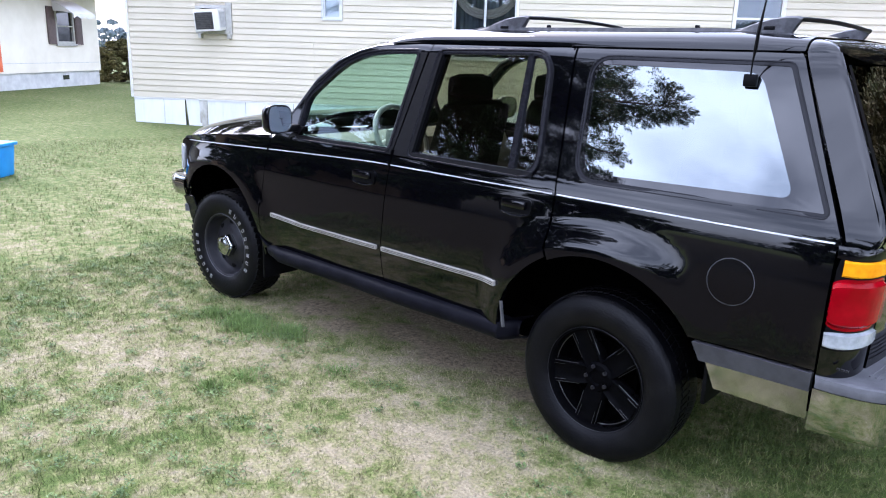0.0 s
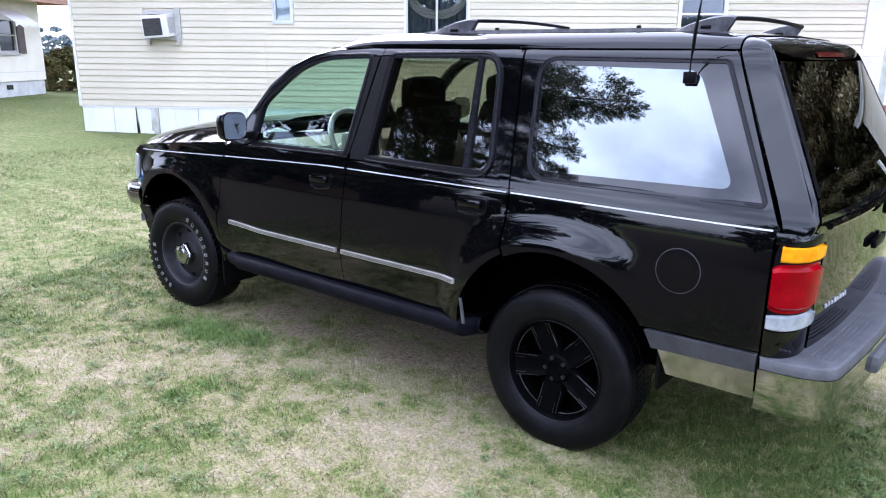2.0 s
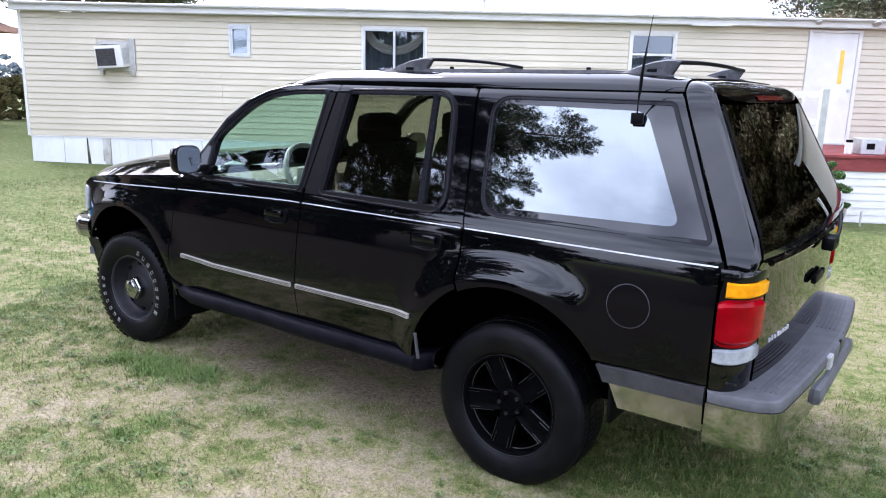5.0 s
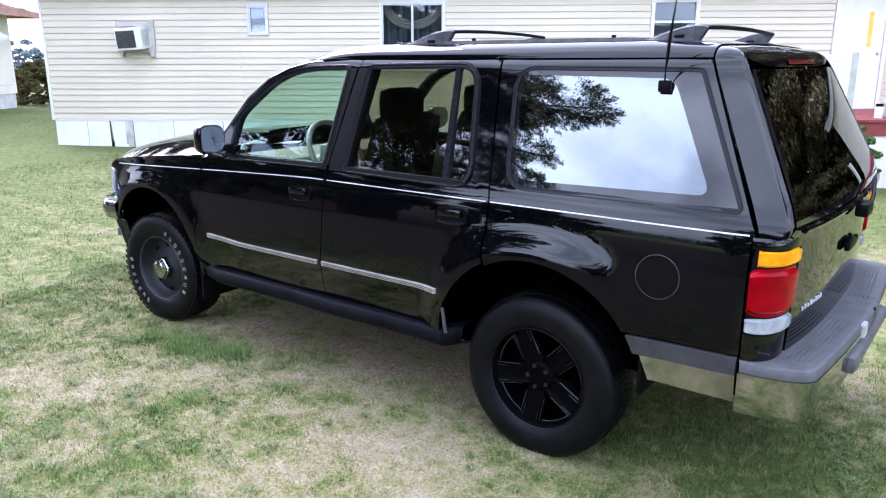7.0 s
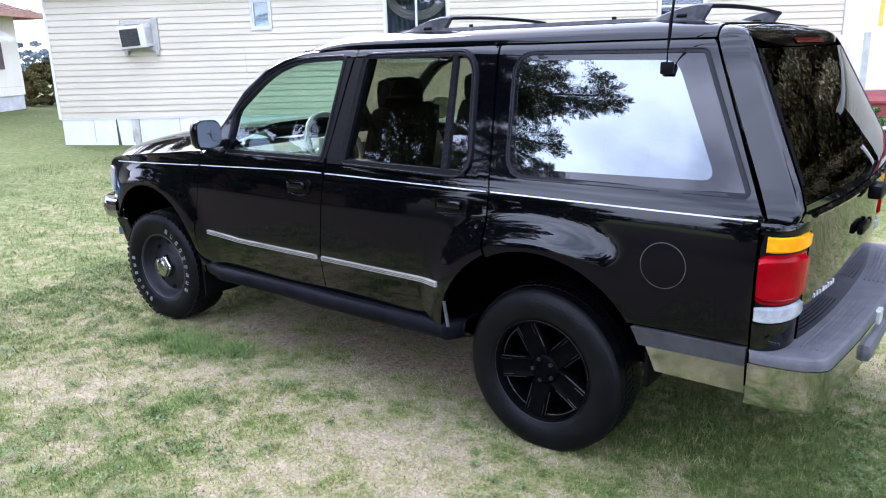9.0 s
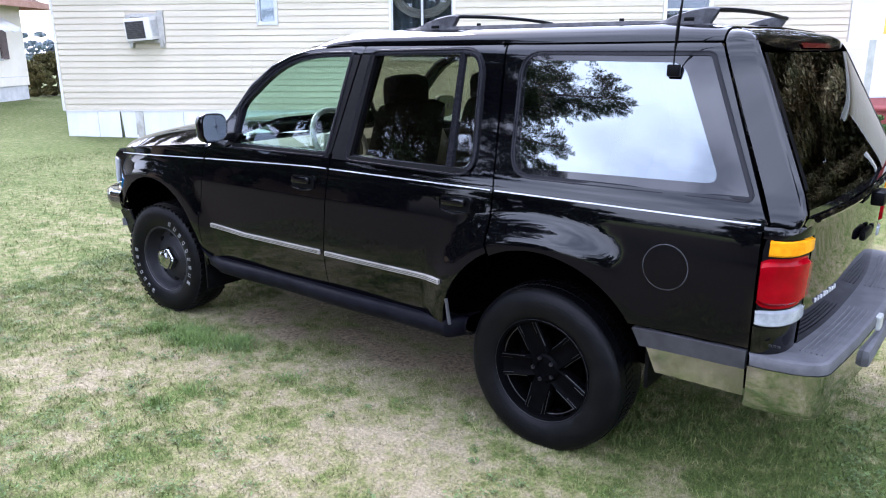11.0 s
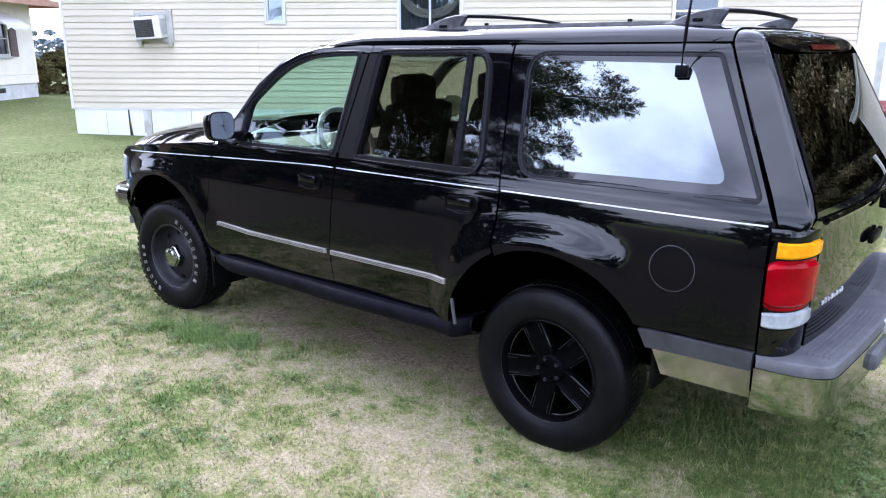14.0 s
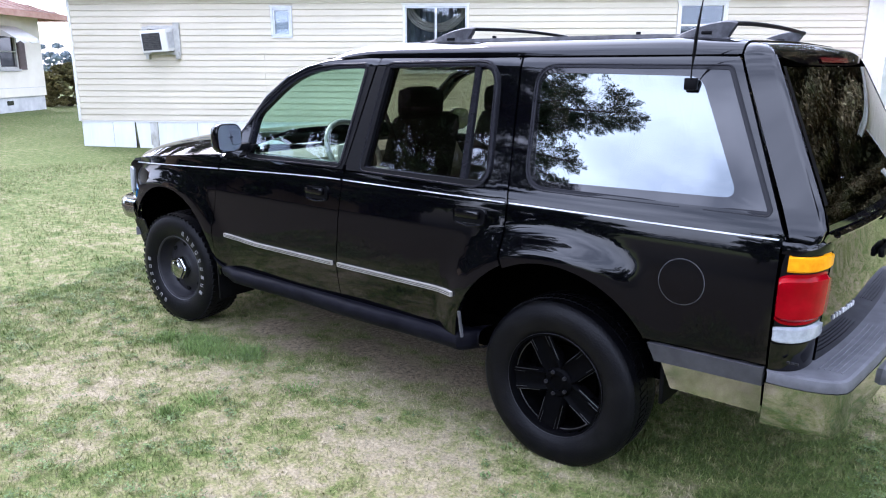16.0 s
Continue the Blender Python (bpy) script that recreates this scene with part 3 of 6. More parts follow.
part("bonnet", thicken(grid(hood_fn, [k / 16 for k in range(17)], [-1 + k / 10 for k in range(21)]), -0.02), PAINT, car, "black bonnet reflecting the pale sky", smooth=True)
part("cowl_panel", cube(-2.22, -2.02, -0.80, 0.80, 1.08, 1.13, 0.01), SEAL, car)


# nose: headlights, grille, bumper
def nose(u, z):
    """The nose's plan curve: u from -1 (left corner) to 1."""
    a = abs(u)
    return (-3.64 + 0.37 * a ** 3.0, u * 0.775, z)


both("headlight", lambda: thicken(grid(lambda u, v: (nose(u, 0)[0] - 0.015 + 0.02 * (v - 0.84) / 0.15, nose(u, 0)[1], v), [-1.0, -0.97, -0.93, -0.88, -0.8, -0.7, -0.6], [0.80, 0.84, 0.90, 0.96, 0.985]), -0.03), HEADLENS, CC, "clear headlight wrapped round the wing")
both("corner_lamp", lambda: panel(rounded([(-3.26, 0.80), (-3.262, 0.97), (-3.205, 0.95), (-3.205, 0.81)], 0.015, 3), [], inset(-0.010), 0.015, 0.1), HEADLENS, CC)
grille = part("grille", thicken(grid(lambda u, v: (nose(u, 0)[0] - 0.01, nose(u, 0)[1], v), [-0.58 + 1.16 * k / 10 for k in range(11)], [0.80, 0.88, 0.97]), -0.03), SEAL, car, "black grille between the headlights", smooth=True)
for z in (0.825, 0.86, 0.895, 0.93):
    part("slat", tube([(nose(u, 0)[0] - 0.025, nose(u, 0)[1], z) for u in (-0.56, -0.3, 0, 0.3, 0.56)], 0.008, 6), GREYTRIM, grille)
BUMP_X, BUMP_Y = [-3.17, -3.31, -3.395, -3.47, -3.58, -3.65], [0.884, 0.888, 0.845, 0.74, 0.45, 0.0]


def front_bar(u, v):
    t = abs(u) * 5
    x = float(np.interp(t, range(6), BUMP_X[::-1]))
    y = float(np.interp(t, range(6), BUMP_Y[::-1]))
    out, z = ((-0.05, 0.744), (-0.014, 0.750), (0.0, 0.732), (0.002, 0.690), (-0.008, 0.640), (-0.03, 0.626))[v]
    return (x - out * (1 - 0.8 * (t > 4)), math.copysign(y + out * (t > 2.5), u), z)


FU = [-1 + k / 20 for k in range(41)]
fb = part("front_bumper", thicken(grid(front_bar, FU, range(6)), -0.008), CHROME, car, "chrome front bumper wrapping the corner", smooth=True)
part("lower_apron", thicken(grid(lambda u, v: (front_bar(u, 5)[0] + 0.03 + 0.05 * v, front_bar(u, 5)[1] * (0.985 - 0.03 * v), 0.626 - 0.17 * v), FU, [0, 0.5, 1.0]), -0.01), FRAME, fb, "grey apron under the bumper", smooth=True)
part("front_valance", thicken(grid(lambda u, v: (nose(u, 0)[0] + 0.06, nose(u, 0)[1] * 1.08, (0.56, 0.51)[v]), [-1 + k / 6 for k in range(13)], range(2)), -0.03), GREYTRIM, car, "grey front valance")

# dark underbody, floor and wheel housings, with a backing behind the tail seam
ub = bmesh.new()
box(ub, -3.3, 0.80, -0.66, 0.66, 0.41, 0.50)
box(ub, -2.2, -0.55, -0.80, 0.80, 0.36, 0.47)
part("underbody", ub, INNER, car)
# unseen rails, tank and spare, added to keep sky light off the ground
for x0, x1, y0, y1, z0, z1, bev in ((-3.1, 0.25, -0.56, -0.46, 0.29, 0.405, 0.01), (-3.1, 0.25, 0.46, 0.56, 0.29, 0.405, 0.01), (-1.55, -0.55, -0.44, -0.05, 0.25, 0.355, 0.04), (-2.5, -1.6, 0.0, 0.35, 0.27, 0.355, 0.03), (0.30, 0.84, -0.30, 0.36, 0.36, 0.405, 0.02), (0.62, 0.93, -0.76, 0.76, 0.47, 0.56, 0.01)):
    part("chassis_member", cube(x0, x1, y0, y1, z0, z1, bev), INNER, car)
for ax in (RX, FX):
    part("axle", tube([(ax, -0.66, WZ), (ax, -0.15, WZ), (ax, 0.15, WZ), (ax, 0.66, WZ)], 0.05, 10, radii=[0.045, 0.05, 0.05, 0.045]), INNER, car)
part("exhaust_pipe", tube([(-2.2, 0.30, 0.30), (-0.6, 0.40, 0.29), (-0.2, 0.42, 0.40), (0.3, 0.58, 0.36), (0.85, 0.62, 0.33)], 0.03, 8), INNER, car)
# the last box backs the tail seam so no light shows through
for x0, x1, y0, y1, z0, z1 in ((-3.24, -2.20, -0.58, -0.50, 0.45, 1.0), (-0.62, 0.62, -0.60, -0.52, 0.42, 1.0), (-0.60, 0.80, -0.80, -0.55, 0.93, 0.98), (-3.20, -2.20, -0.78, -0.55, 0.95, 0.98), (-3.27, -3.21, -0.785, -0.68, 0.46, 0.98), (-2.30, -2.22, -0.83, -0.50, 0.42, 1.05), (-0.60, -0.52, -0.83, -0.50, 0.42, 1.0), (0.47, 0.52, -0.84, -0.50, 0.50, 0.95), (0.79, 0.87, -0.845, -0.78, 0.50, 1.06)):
    both("housing_and_backing", lambda: cube(x0, x1, y0, y1, z0, z1), INNER, CC, smooth=False)
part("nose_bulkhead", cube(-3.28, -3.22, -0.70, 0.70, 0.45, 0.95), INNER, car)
both("mud_flap", lambda: box(bmesh.new(), 0.445, 0.462, -0.850, -0.56, 0.40, 0.66, 0.005), SEAL, CC, "black rubber mud flap")
both("mud_flap", lambda: box(bmesh.new(), -2.335, -2.32, -0.85, -0.60, 0.24, 0.46, 0.005), SEAL, CC, "black rubber mud flap")


# ---- wheels ----
def tyre_bm(r=0.353, w=0.118, rim=0.205):
    prof = [(rim, -w * 0.80), (rim + 0.008, -w * 0.90), (rim + 0.03, -w * 1.0), (r - 0.075, -w * 1.06), (r - 0.05, -w * 1.05), (r - 0.022, -w * 0.98), (r - 0.004, -w * 0.84), (r, -w * 0.70), (r + 0.002, -w * 0.30), (r + 0.002, w * 0.30), (r, w * 0.70), (r - 0.004, w * 0.84), (r - 0.05, w * 1.05), (rim + 0.03, w * 1.0), (rim, w * 0.8)]
    return lathe(prof, 72)


def tread_bm(r=0.353, w=0.118, n=56, rise=0.008, wide=0.94):
    bm = bmesh.new()
    for k in range(n):
        a = 2 * math.pi * k / n
        for j, (y0, y1, sh) in enumerate(((-wide, -0.50, 0), (-0.44, -0.05, 0.5), (0.05, 0.44, 0), (0.50, wide, 0.5))):
            aa = a + sh * 2 * math.pi / n
            m = Matrix.Rotation(-aa, 4, "Y") @ Matrix.Translation((r + (0.002 if abs(y0 + y1) < 0.6 else -0.005), 0, 0))
            g = bmesh.ops.create_cube(bm, size=1, matrix=m @ Matrix.Translation((0, (y0 + y1) / 2 * w, 0)) @ Matrix.Rotation(radians(14 if j % 2 else -14), 4, "X") @ Matrix.Diagonal((rise, (y1 - y0) * w, 1.45 / n, 1)))
    return bm


def letters_bm(a0, a1, n, r, h, seed):
    """Raised writing on the sidewall that cannot be read: short bars round the wheel."""
    rnd = random.Random(seed)
    bm = bmesh.new()
    for k in range(n):
        a = radians(a0 + (a1 - a0) * (k + 0.5) / n)
        wdt = 0.020
        for q in range(3):
            off = (-0.008, 0, 0.008)[q]
            if rnd.random() < 0.22 and q == 1:
                continue
            m = Matrix.Rotation(-a, 4, "Y") @ Matrix.Translation((r, -0.1262, off))
            bmesh.ops.create_cube(bm, size=1, matrix=m @ Matrix.Diagonal((h * rnd.uniform(0.75, 1.0), 0.004, 0.0035, 1)))
        for q in (-1, 1):
            if rnd.random() < 0.75:
                m = Matrix.Rotation(-a, 4, "Y") @ Matrix.Translation((r + q * h * 0.45, -0.1262, 0))
                bmesh.ops.create_cube(bm, size=1, matrix=m @ Matrix.Diagonal((0.0035, 0.004, wdt, 1)))
    return bm


def steel_rim():
    prof = [(0.212, -0.098), (0.208, -0.104), (0.200, -0.100), (0.192, -0.082), (0.188, -0.05), (0.170, -0.030), (0.150, -0.030), (0.120, -0.050), (0.085, -0.058), (0.06, -0.058), (0.0, -0.058)]
    return lathe(prof, 64)


def steel_wheel(parent_ob):
    w = part("rim", steel_rim(), STEEL, parent_ob, "dark painted steel wheel", True)
    for k in range(8):
        a = 2 * math.pi * k / 8
        part("vent_hole", bmesh_disc(0.148 * math.cos(a), -0.033, 0.148 * math.sin(a), 0.017, 0.012, 16), SEAL, w)
    cap = bmesh.new()
    pr = [(0.080, -0.055), (0.078, -0.108), (0.062, -0.122), (0.0, -0.125)]
    cap = lathe(pr, 5)
    bmesh.ops.bevel(cap, geom=cap.edges[:], offset=0.010, segments=3, affect="EDGES")
    part("hub_cap", cap, CHROME, w, "five-sided chrome hub cap", True)
    ringm = lathe([(0.2075, -0.1045), (0.2095, -0.107), (0.2115, -0.1045)], 64)
    part("rim_edge", ringm, RACKGREY, w, "bare metal rim edge", True)


def alloy_wheel(parent_ob, spokes=5):
    barrel = [(0.222, -0.100), (0.218, -0.108), (0.210, -0.104), (0.203, -0.088), (0.198, -0.03), (0.192, 0.03), (0.10, 0.04), (0.0, 0.04)]
    w = part("rim", lathe(barrel, 72), RIM, parent_ob, "gloss black five-spoke alloy wheel", True)
    for k in range(spokes):
        a = 2 * math.pi * k / spokes + radians(-100)
        bm = bmesh.new()
        half = ((0.040, 0.044), (0.09, 0.049), (0.15, 0.050), (0.209, 0.053))
        fronts = (-0.070, -0.078, -0.084, -0.092)
        rows = []
        for (r, h), f in zip(half, fronts):
            rows.append([bm.verts.new((r, y, zz)) for y, zz in ((f + 0.012, -h), (f, -h * 0.80), (f + 0.009, -h * 0.45), (f + 0.009, h * 0.45), (f, h * 0.80), (f + 0.012, h), (f + 0.05, h), (f + 0.05, -h))])
        for p, q in zip(rows, rows[1:]):
            for i in range(8):
                bm.faces.new((p[i], p[(i + 1) % 8], q[(i + 1) % 8], q[i]))
        bm.faces.new(rows[0])
        bm.faces.new(rows[-1])
        bmesh.ops.recalc_face_normals(bm, faces=bm.faces[:])
        bmesh.ops.rotate(bm, verts=bm.verts[:], cent=(0, 0, 0), matrix=Matrix.Rotation(-a, 3, "Y"))
        sp = part("spoke", bm, RIM, w, smooth=True)
        for sd in (-1, 1):
            rot = Matrix.Rotation(-a, 3, "Y")
            # raised spoke edges, drawn as thin lines with their highlights painted on
            for inn, rad in ((0.90, 0.0018), (0.66, 0.0010)):
                part("ridge_glint", tube([rot @ Vector((r, f + (0.006 if inn > 0.8 else 0.003), sd * h * inn)) for k, ((r, h), f) in enumerate(zip(half, fronts)) if k > (inn < 0.8)], rad, 5), RIDGE, sp)
    part("hub", lathe([(0.066, -0.02), (0.064, -0.070), (0.055, -0.080), (0.034, -0.082), (0.030, -0.074), (0.0, -0.074)], 40), RIM, w, smooth=True)
    for k in range(5):
        a = 2 * math.pi * k / 5 + radians(39)
        part("wheel_nut", bmesh_disc(0.048 * math.cos(a), -0.084, 0.048 * math.sin(a), 0.009, 0.012, 6), STEEL, w)
    for rr, yy in ((0.2005, -0.07),):
        part("rim_step", lathe([(rr - 0.0016, yy), (rr - 0.003, yy - 0.002), (rr + 0.001, yy - 0.003)], 72), RIDGE, w, smooth=True)
    part("rim_edge", lathe([(0.2195, -0.1085), (0.2205, -0.1095), (0.2215, -0.1085)], 72), STEEL, w, smooth=True)
    return w


def wheel(x, y, turn, kind, flip, seed):
    w = new("wheel")
    w.parent = car
    w.matrix_basis = pose(x, y, WZ, 0, 0, turn + (180 if flip else 0))
    if kind == "alloy":
        part("tyre", tyre_bm(rim=0.216), RUBBER, w, "black road tyre with worn tread", True)
        part("tread", tread_bm(n=84, rise=0.007, wide=0.80), RUBBER, w)
        alloy_wheel(w)
    else:
        part("tyre", tyre_bm(), RUBBER, w, "black tyre with raised white lettering", True)
        part("tread", tread_bm(), RUBBER, w)
        for a0, a1, n, sd in ((-32, 72, 9, 5), (168, 246, 7, 8)):
            for k in range(n):
                st = (a1 - a0) / n
                part("sidewall_letter", letters_bm(a0 + st * k, a0 + st * (k + 1), 1, 0.266, 0.026, sd * 10 + k), LETTER, w)
        steel_wheel(w)
    part("brake_drum", lathe([(0.0, -0.01), (0.145, -0.01), (0.145, 0.09), (0.0, 0.09)], 32), INNER, w)
    return w


wheel(FX, -0.722, 5, "steel", False, 1)
wheel(RX, -0.742, 0, "alloy", False, 2)
wheel(FX, 0.722, 5, "steel", True, 3)
wheel(RX, 0.742, 0, "alloy", True, 4)


# ---- tail: corner pillars, lamps, tailgate, bumper ----
def tail_x(y, z):
    xc = float(np.interp(z, [0.55, 0.62, 0.90, 1.05, 1.10, 1.16, 1.62, 1.66], [0.945, 0.955, 0.965, 0.970, 0.978, 0.958, 0.718, 0.69]))
    return xc - (0.055 - 0.024 * smoothstep(1.06, 1.14, z)) * (abs(y) / 0.78) ** 2.6


def half_w(z):
    return float(np.interp(z, [0.6, 1.05, 1.075, 1.14, 1.62, 1.66], [0.70, 0.70, 0.815, 0.832, 0.666, 0.640]))


def seam_x(z):
    return float(np.interp(z, [0.60, 1.05, 1.062, 1.14, 1.62, 1.66], [0.818, 0.819, 0.842, 0.815, 0.592, 0.572]))


def corner(u, z, out=0.0):
    """The tail's rounded corner: u 0 at the flank's seam, 1 at the tailgate's edge."""
    xs, yw = seam_x(z), half_w(z)
    p0 = Vector((xs, flank(xs, z)))
    p2 = Vector((tail_x(yw, z), -yw))
    p1 = Vector((p2.x + 0.008, flank(min(p2.x, 0.95), z) - 0.002))
    if z > 1.062:
        p0 = p0.lerp(p1, 0.86) if u > 0.7 else p0
        if u <= 0.7:
            q = p0.lerp(p1, u / 0.7 * 0.86)
            return (q.x, q.y - out, z)
        u = (u - 0.7) / 0.3
    q = (1 - u) ** 2 * p0 + 2 * u * (1 - u) * p1 + u * u * p2
    d = 2 * (1 - u) * (p1 - p0) + 2 * u * (p2 - p1)
    n = Vector((d.y, -d.x)).normalized() * -1
    return (q.x + abs(n.x) * out, q.y - abs(n.y) * out, z)


US = [k / 10 for k in range(11)]
both("tail_pillar", lambda: thicken(grid(lambda u, v: corner(u, v), US, [1.078, 1.09, 1.12, 1.18, 1.3, 1.42, 1.54, 1.60, 1.63, 1.652]), 0.015), PAINT, CC, "black tail pillar reflecting the pale sky")
def cap(u, v):
    """The painted shoulder over the lamp: its front, then its flat top."""
    x, y, _ = corner(u, 1.05, 0.006)
    k, z = ((0, 1.036), (0, 1.066), (0.004, 1.074), (0.02, 1.079), (0.08, 1.081))[v]
    return (x - k * 0.5, y + k, z)


both("lamp_cap", lambda: grid(cap, [0.0] + US[1:], range(5)), PAINT, CC)
both("tail_corner", lambda: thicken(grid(lambda u, v: corner(u, v), US, [0.60, 0.64, 0.68, 0.72, 0.742]), 0.015), PAINT, CC)
lamp_l = new("tail_lamp")
lamp_r = new("tail_lamp")
for lp in (lamp_l, lamp_r):
    lp.parent = car
LL = (lamp_l, lamp_r)
LU = [0.01, 0.03, 0.06, 0.12, 0.22, 0.34, 0.48, 0.62, 0.76, 0.86, 0.93, 0.965, 0.98]
HU = [0.02 + 0.98 * k / 10 for k in range(11)]


def lens(u, v, z0, z1, out):
    """A lens on the tail's corner between two heights, its corners rounded and its edges turned in."""
    e = abs((u - 0.495) / 0.485)
    z = (z0 + z1) / 2 + (v - 0.5) * (z1 - z0) * (1 - 0.20 * e ** 7)
    return corner(u, z, out if 0.1 < v < 0.9 and e < 0.97 else 0.002)


LV = [0, 0.05, 0.13, 0.3, 0.5, 0.7, 0.87, 0.95, 1.0]
both("housing", lambda: grid(lambda u, v: corner(u, v, 0.001), HU, [0.738, 0.80, 0.9, 1.0, 1.056]), SEAL, LL)
both("amber_lens", lambda: thicken(grid(lambda u, v: lens(u, v, 0.979, 1.034, 0.013), [0.10, 0.11] + [q for q in LU if q > 0.115], LV), 0.006), AMBER, LL, "amber indicator lens")
both("red_lens", lambda: thicken(grid(lambda u, v: lens(u, v, 0.806, 0.974, 0.016), LU, LV), 0.006), RED, LL, "deep red stop lens")
both("clear_lens", lambda: thicken(grid(lambda u, v: lens(u, v, 0.744, 0.800, 0.013), LU, LV), 0.006), CLEARLENS, LL, "white reversing lens")

# tailgate
gate = new("tailgate")
gate.parent = car
VS = [-1 + k / 12 for k in range(25)]
part("gate_panel", thicken(grid(lambda u, v: (tail_x(v * half_w(u) * 0.995, u) + 0.004, v * half_w(u) * 0.995, u), [0.615, 0.66, 0.75, 0.85, 0.95, 1.03, 1.085, 1.105], VS), 0.03), PAINT, gate, "black tailgate panel reflecting the grass", True)
hg = part("gate_glass", grid(lambda u, v: (tail_x(v * half_w(u) * 0.985, u) + 0.003, v * half_w(u) * 0.985, u), [1.112, 1.16, 1.25, 1.35, 1.45, 1.55, 1.612], VS), G_HATCH, gate, "dark tinted tailgate glass", True)
hg.visible_shadow = False
part("gate_glass_border", grid(lambda u, v: (tail_x(v * half_w(u) * 0.988, u) + 0.0045, v * half_w(u) * 0.988, u), [1.108, 1.120, 1.135], VS), FRIT, gate, smooth=True)
both("gate_glass_border", lambda: grid(lambda u, v: (tail_x(v * half_w(u), u) + 0.0045, -v * half_w(u), u), [1.11, 1.2, 1.3, 1.4, 1.5, 1.614], [0.95, 0.965, 0.985]), SEAL, (gate, gate))
part("gate_lip", tube([(tail_x(y, 1.10) + 0.012, y, 1.098) for y in np.linspace(-0.76, 0.76, 15).tolist()], 0.012, 8), PAINT, gate, smooth=True)
def roof_cap(s, v):
    """The rounded roof edge over the tailgate: s from the roof's seam down to the glass, v across."""
    a = abs(v)
    t = Vector(roof_fn(0.577, math.copysign(float(np.interp(a, [0, 0.75, 1], [0, 0.85, 1])), v)))
    if a > 0.75:
        b = Vector(corner(min(1.0, (1 - a) / 0.25), 1.650))
        b.y = math.copysign(b.y, v)
    else:
        y = v / 0.75 * half_w(1.650)
        z = 1.650 - 0.034 * (1 - (a / 0.75) ** 4)
        b = Vector((tail_x(y, z) + 0.004, y, z))
    c = t.lerp(b, 0.80)
    c.z = t.z + (b.z - t.z) * 0.14
    return tuple((1 - s) ** 2 * t + 2 * s * (1 - s) * c + s * s * b)


CAP = [0.0, 0.1, 0.2, 0.3, 0.4, 0.5, 0.6, 0.7, 0.8, 0.9, 1.0]
part("roof_cap", grid(roof_cap, CAP, [-1 + k / 20 for k in range(41)]), PAINT, gate, "black rounded roof edge over the tailgate", True)
part("high_stop_lamp", grid(lambda u, v: tuple(Vector(roof_cap(0.80 + 0.14 * u, v)) + Vector((0.004, 0, 0.003))), [0, 0.5, 1], [-0.26 + 0.04 * k for k in range(14)]), REDDARK, gate, "dark red high stop lamp", True)
wb = bmesh.new()
box(wb, 0.985, 1.035, -0.045, 0.085, 1.03, 1.085, 0.012)
wiper = part("rear_wiper", wb, SEAL, gate, "black rear wiper", True)
part("wiper_arm", tube([(1.03, 0.02, 1.06), (1.02, 0.16, 1.10), (0.99, 0.36, 1.14)], 0.008, 6), SEAL, wiper)
part("gate_handle", cube(0.972, 0.996, -0.10, 0.06, 0.895, 0.935, 0.012), SEAL, gate, "black tailgate latch handle", True)
part("key_lock", cube(0.972, 0.990, 0.10, 0.13, 0.90, 0.93, 0.008), SEAL, gate, smooth=True)
for k in range(8):
    y = -0.60 + 0.030 * k
    part("nameplate_bar", cube(tail_x(y, 0.78) + 0.004, tail_x(y, 0.78) + 0.010, y, y + (0.013 if k % 3 else 0.018), 0.771, 0.790 if k % 2 else 0.786, 0.003), STRIPE, gate, "raised silver letters too blurred to read")
for k in range(3):
    part("badge_bar", cube(0.875 + 0.013 * k, 0.884 + 0.013 * k, -0.8845, -0.876, 0.684, 0.690), RIDGE, car, "tiny silver badge")

# side rub strips and chrome lower edges behind the rear wheels
both("rub_strip", lambda: panel([(0.412, 0.650), (0.808, 0.650), (0.806, 0.584), (0.440, 0.584)], [], inset(-0.012), 0.03, 0.1), RUBGREY, CC, "grey plastic rub strip")
both("chrome_end", lambda: panel([(0.450, 0.580), (0.804, 0.580), (0.804, 0.478), (0.49, 0.478)], [], lambda x, z: -0.868 + 0.10 * (0.574 - z), 0.02, 0.1), CHROME, CC, "chrome lower bumper end reflecting the grass")


# rear bumper: chrome bar with a grey ribbed step pad
def bump(u, out=0.0):
    """Plan of the bumper: u from 0 (left end) to 1 (right end)."""
    v = 2 * u - 1
    a = abs(v)
    if a < 0.78:
        x, y = 1.088 - 0.04 * (a / 0.78) ** 2, 0.80 * a / 0.78
    else:
        t = (a - 0.78) / 0.22
        p0, p1, p2 = Vector((1.048, 0.80)), Vector((1.03, 0.888)), Vector((0.820, 0.886))
        q = (1 - t) ** 2 * p0 + 2 * t * (1 - t) * p1 + t * t * p2
        x, y = q.x, q.y
    return (x + out * (1 if a < 0.85 else 0.5), math.copysign(y + (out if a > 0.85 else 0), v))


BU = [0, 0.02, 0.04, 0.06, 0.08, 0.10, 0.115, 0.13] + [0.15 + 0.7 * k / 16 for k in range(17)] + [0.87, 0.885, 0.90, 0.92, 0.94, 0.96, 0.98, 1]
rb = new("rear_bumper")
rb.parent = car
part("chrome_bar", thicken(grid(lambda u, v: (*bump(u, (-0.004, -0.004, -0.008, -0.02)[v]), (0.604, 0.560, 0.480, 0.455)[v]), BU, range(4)), -0.01), CHROME, rb, "chrome bumper bar reflecting the grass", True)
pad = grid(lambda u, v: (*((lambda p: (p[0], p[1]))(bump(u, (-0.008, 0.004, 0.006, 0.0, -0.01)[v]))), (0.600, 0.606, 0.626, 0.641, 0.645)[v]), BU, range(5))
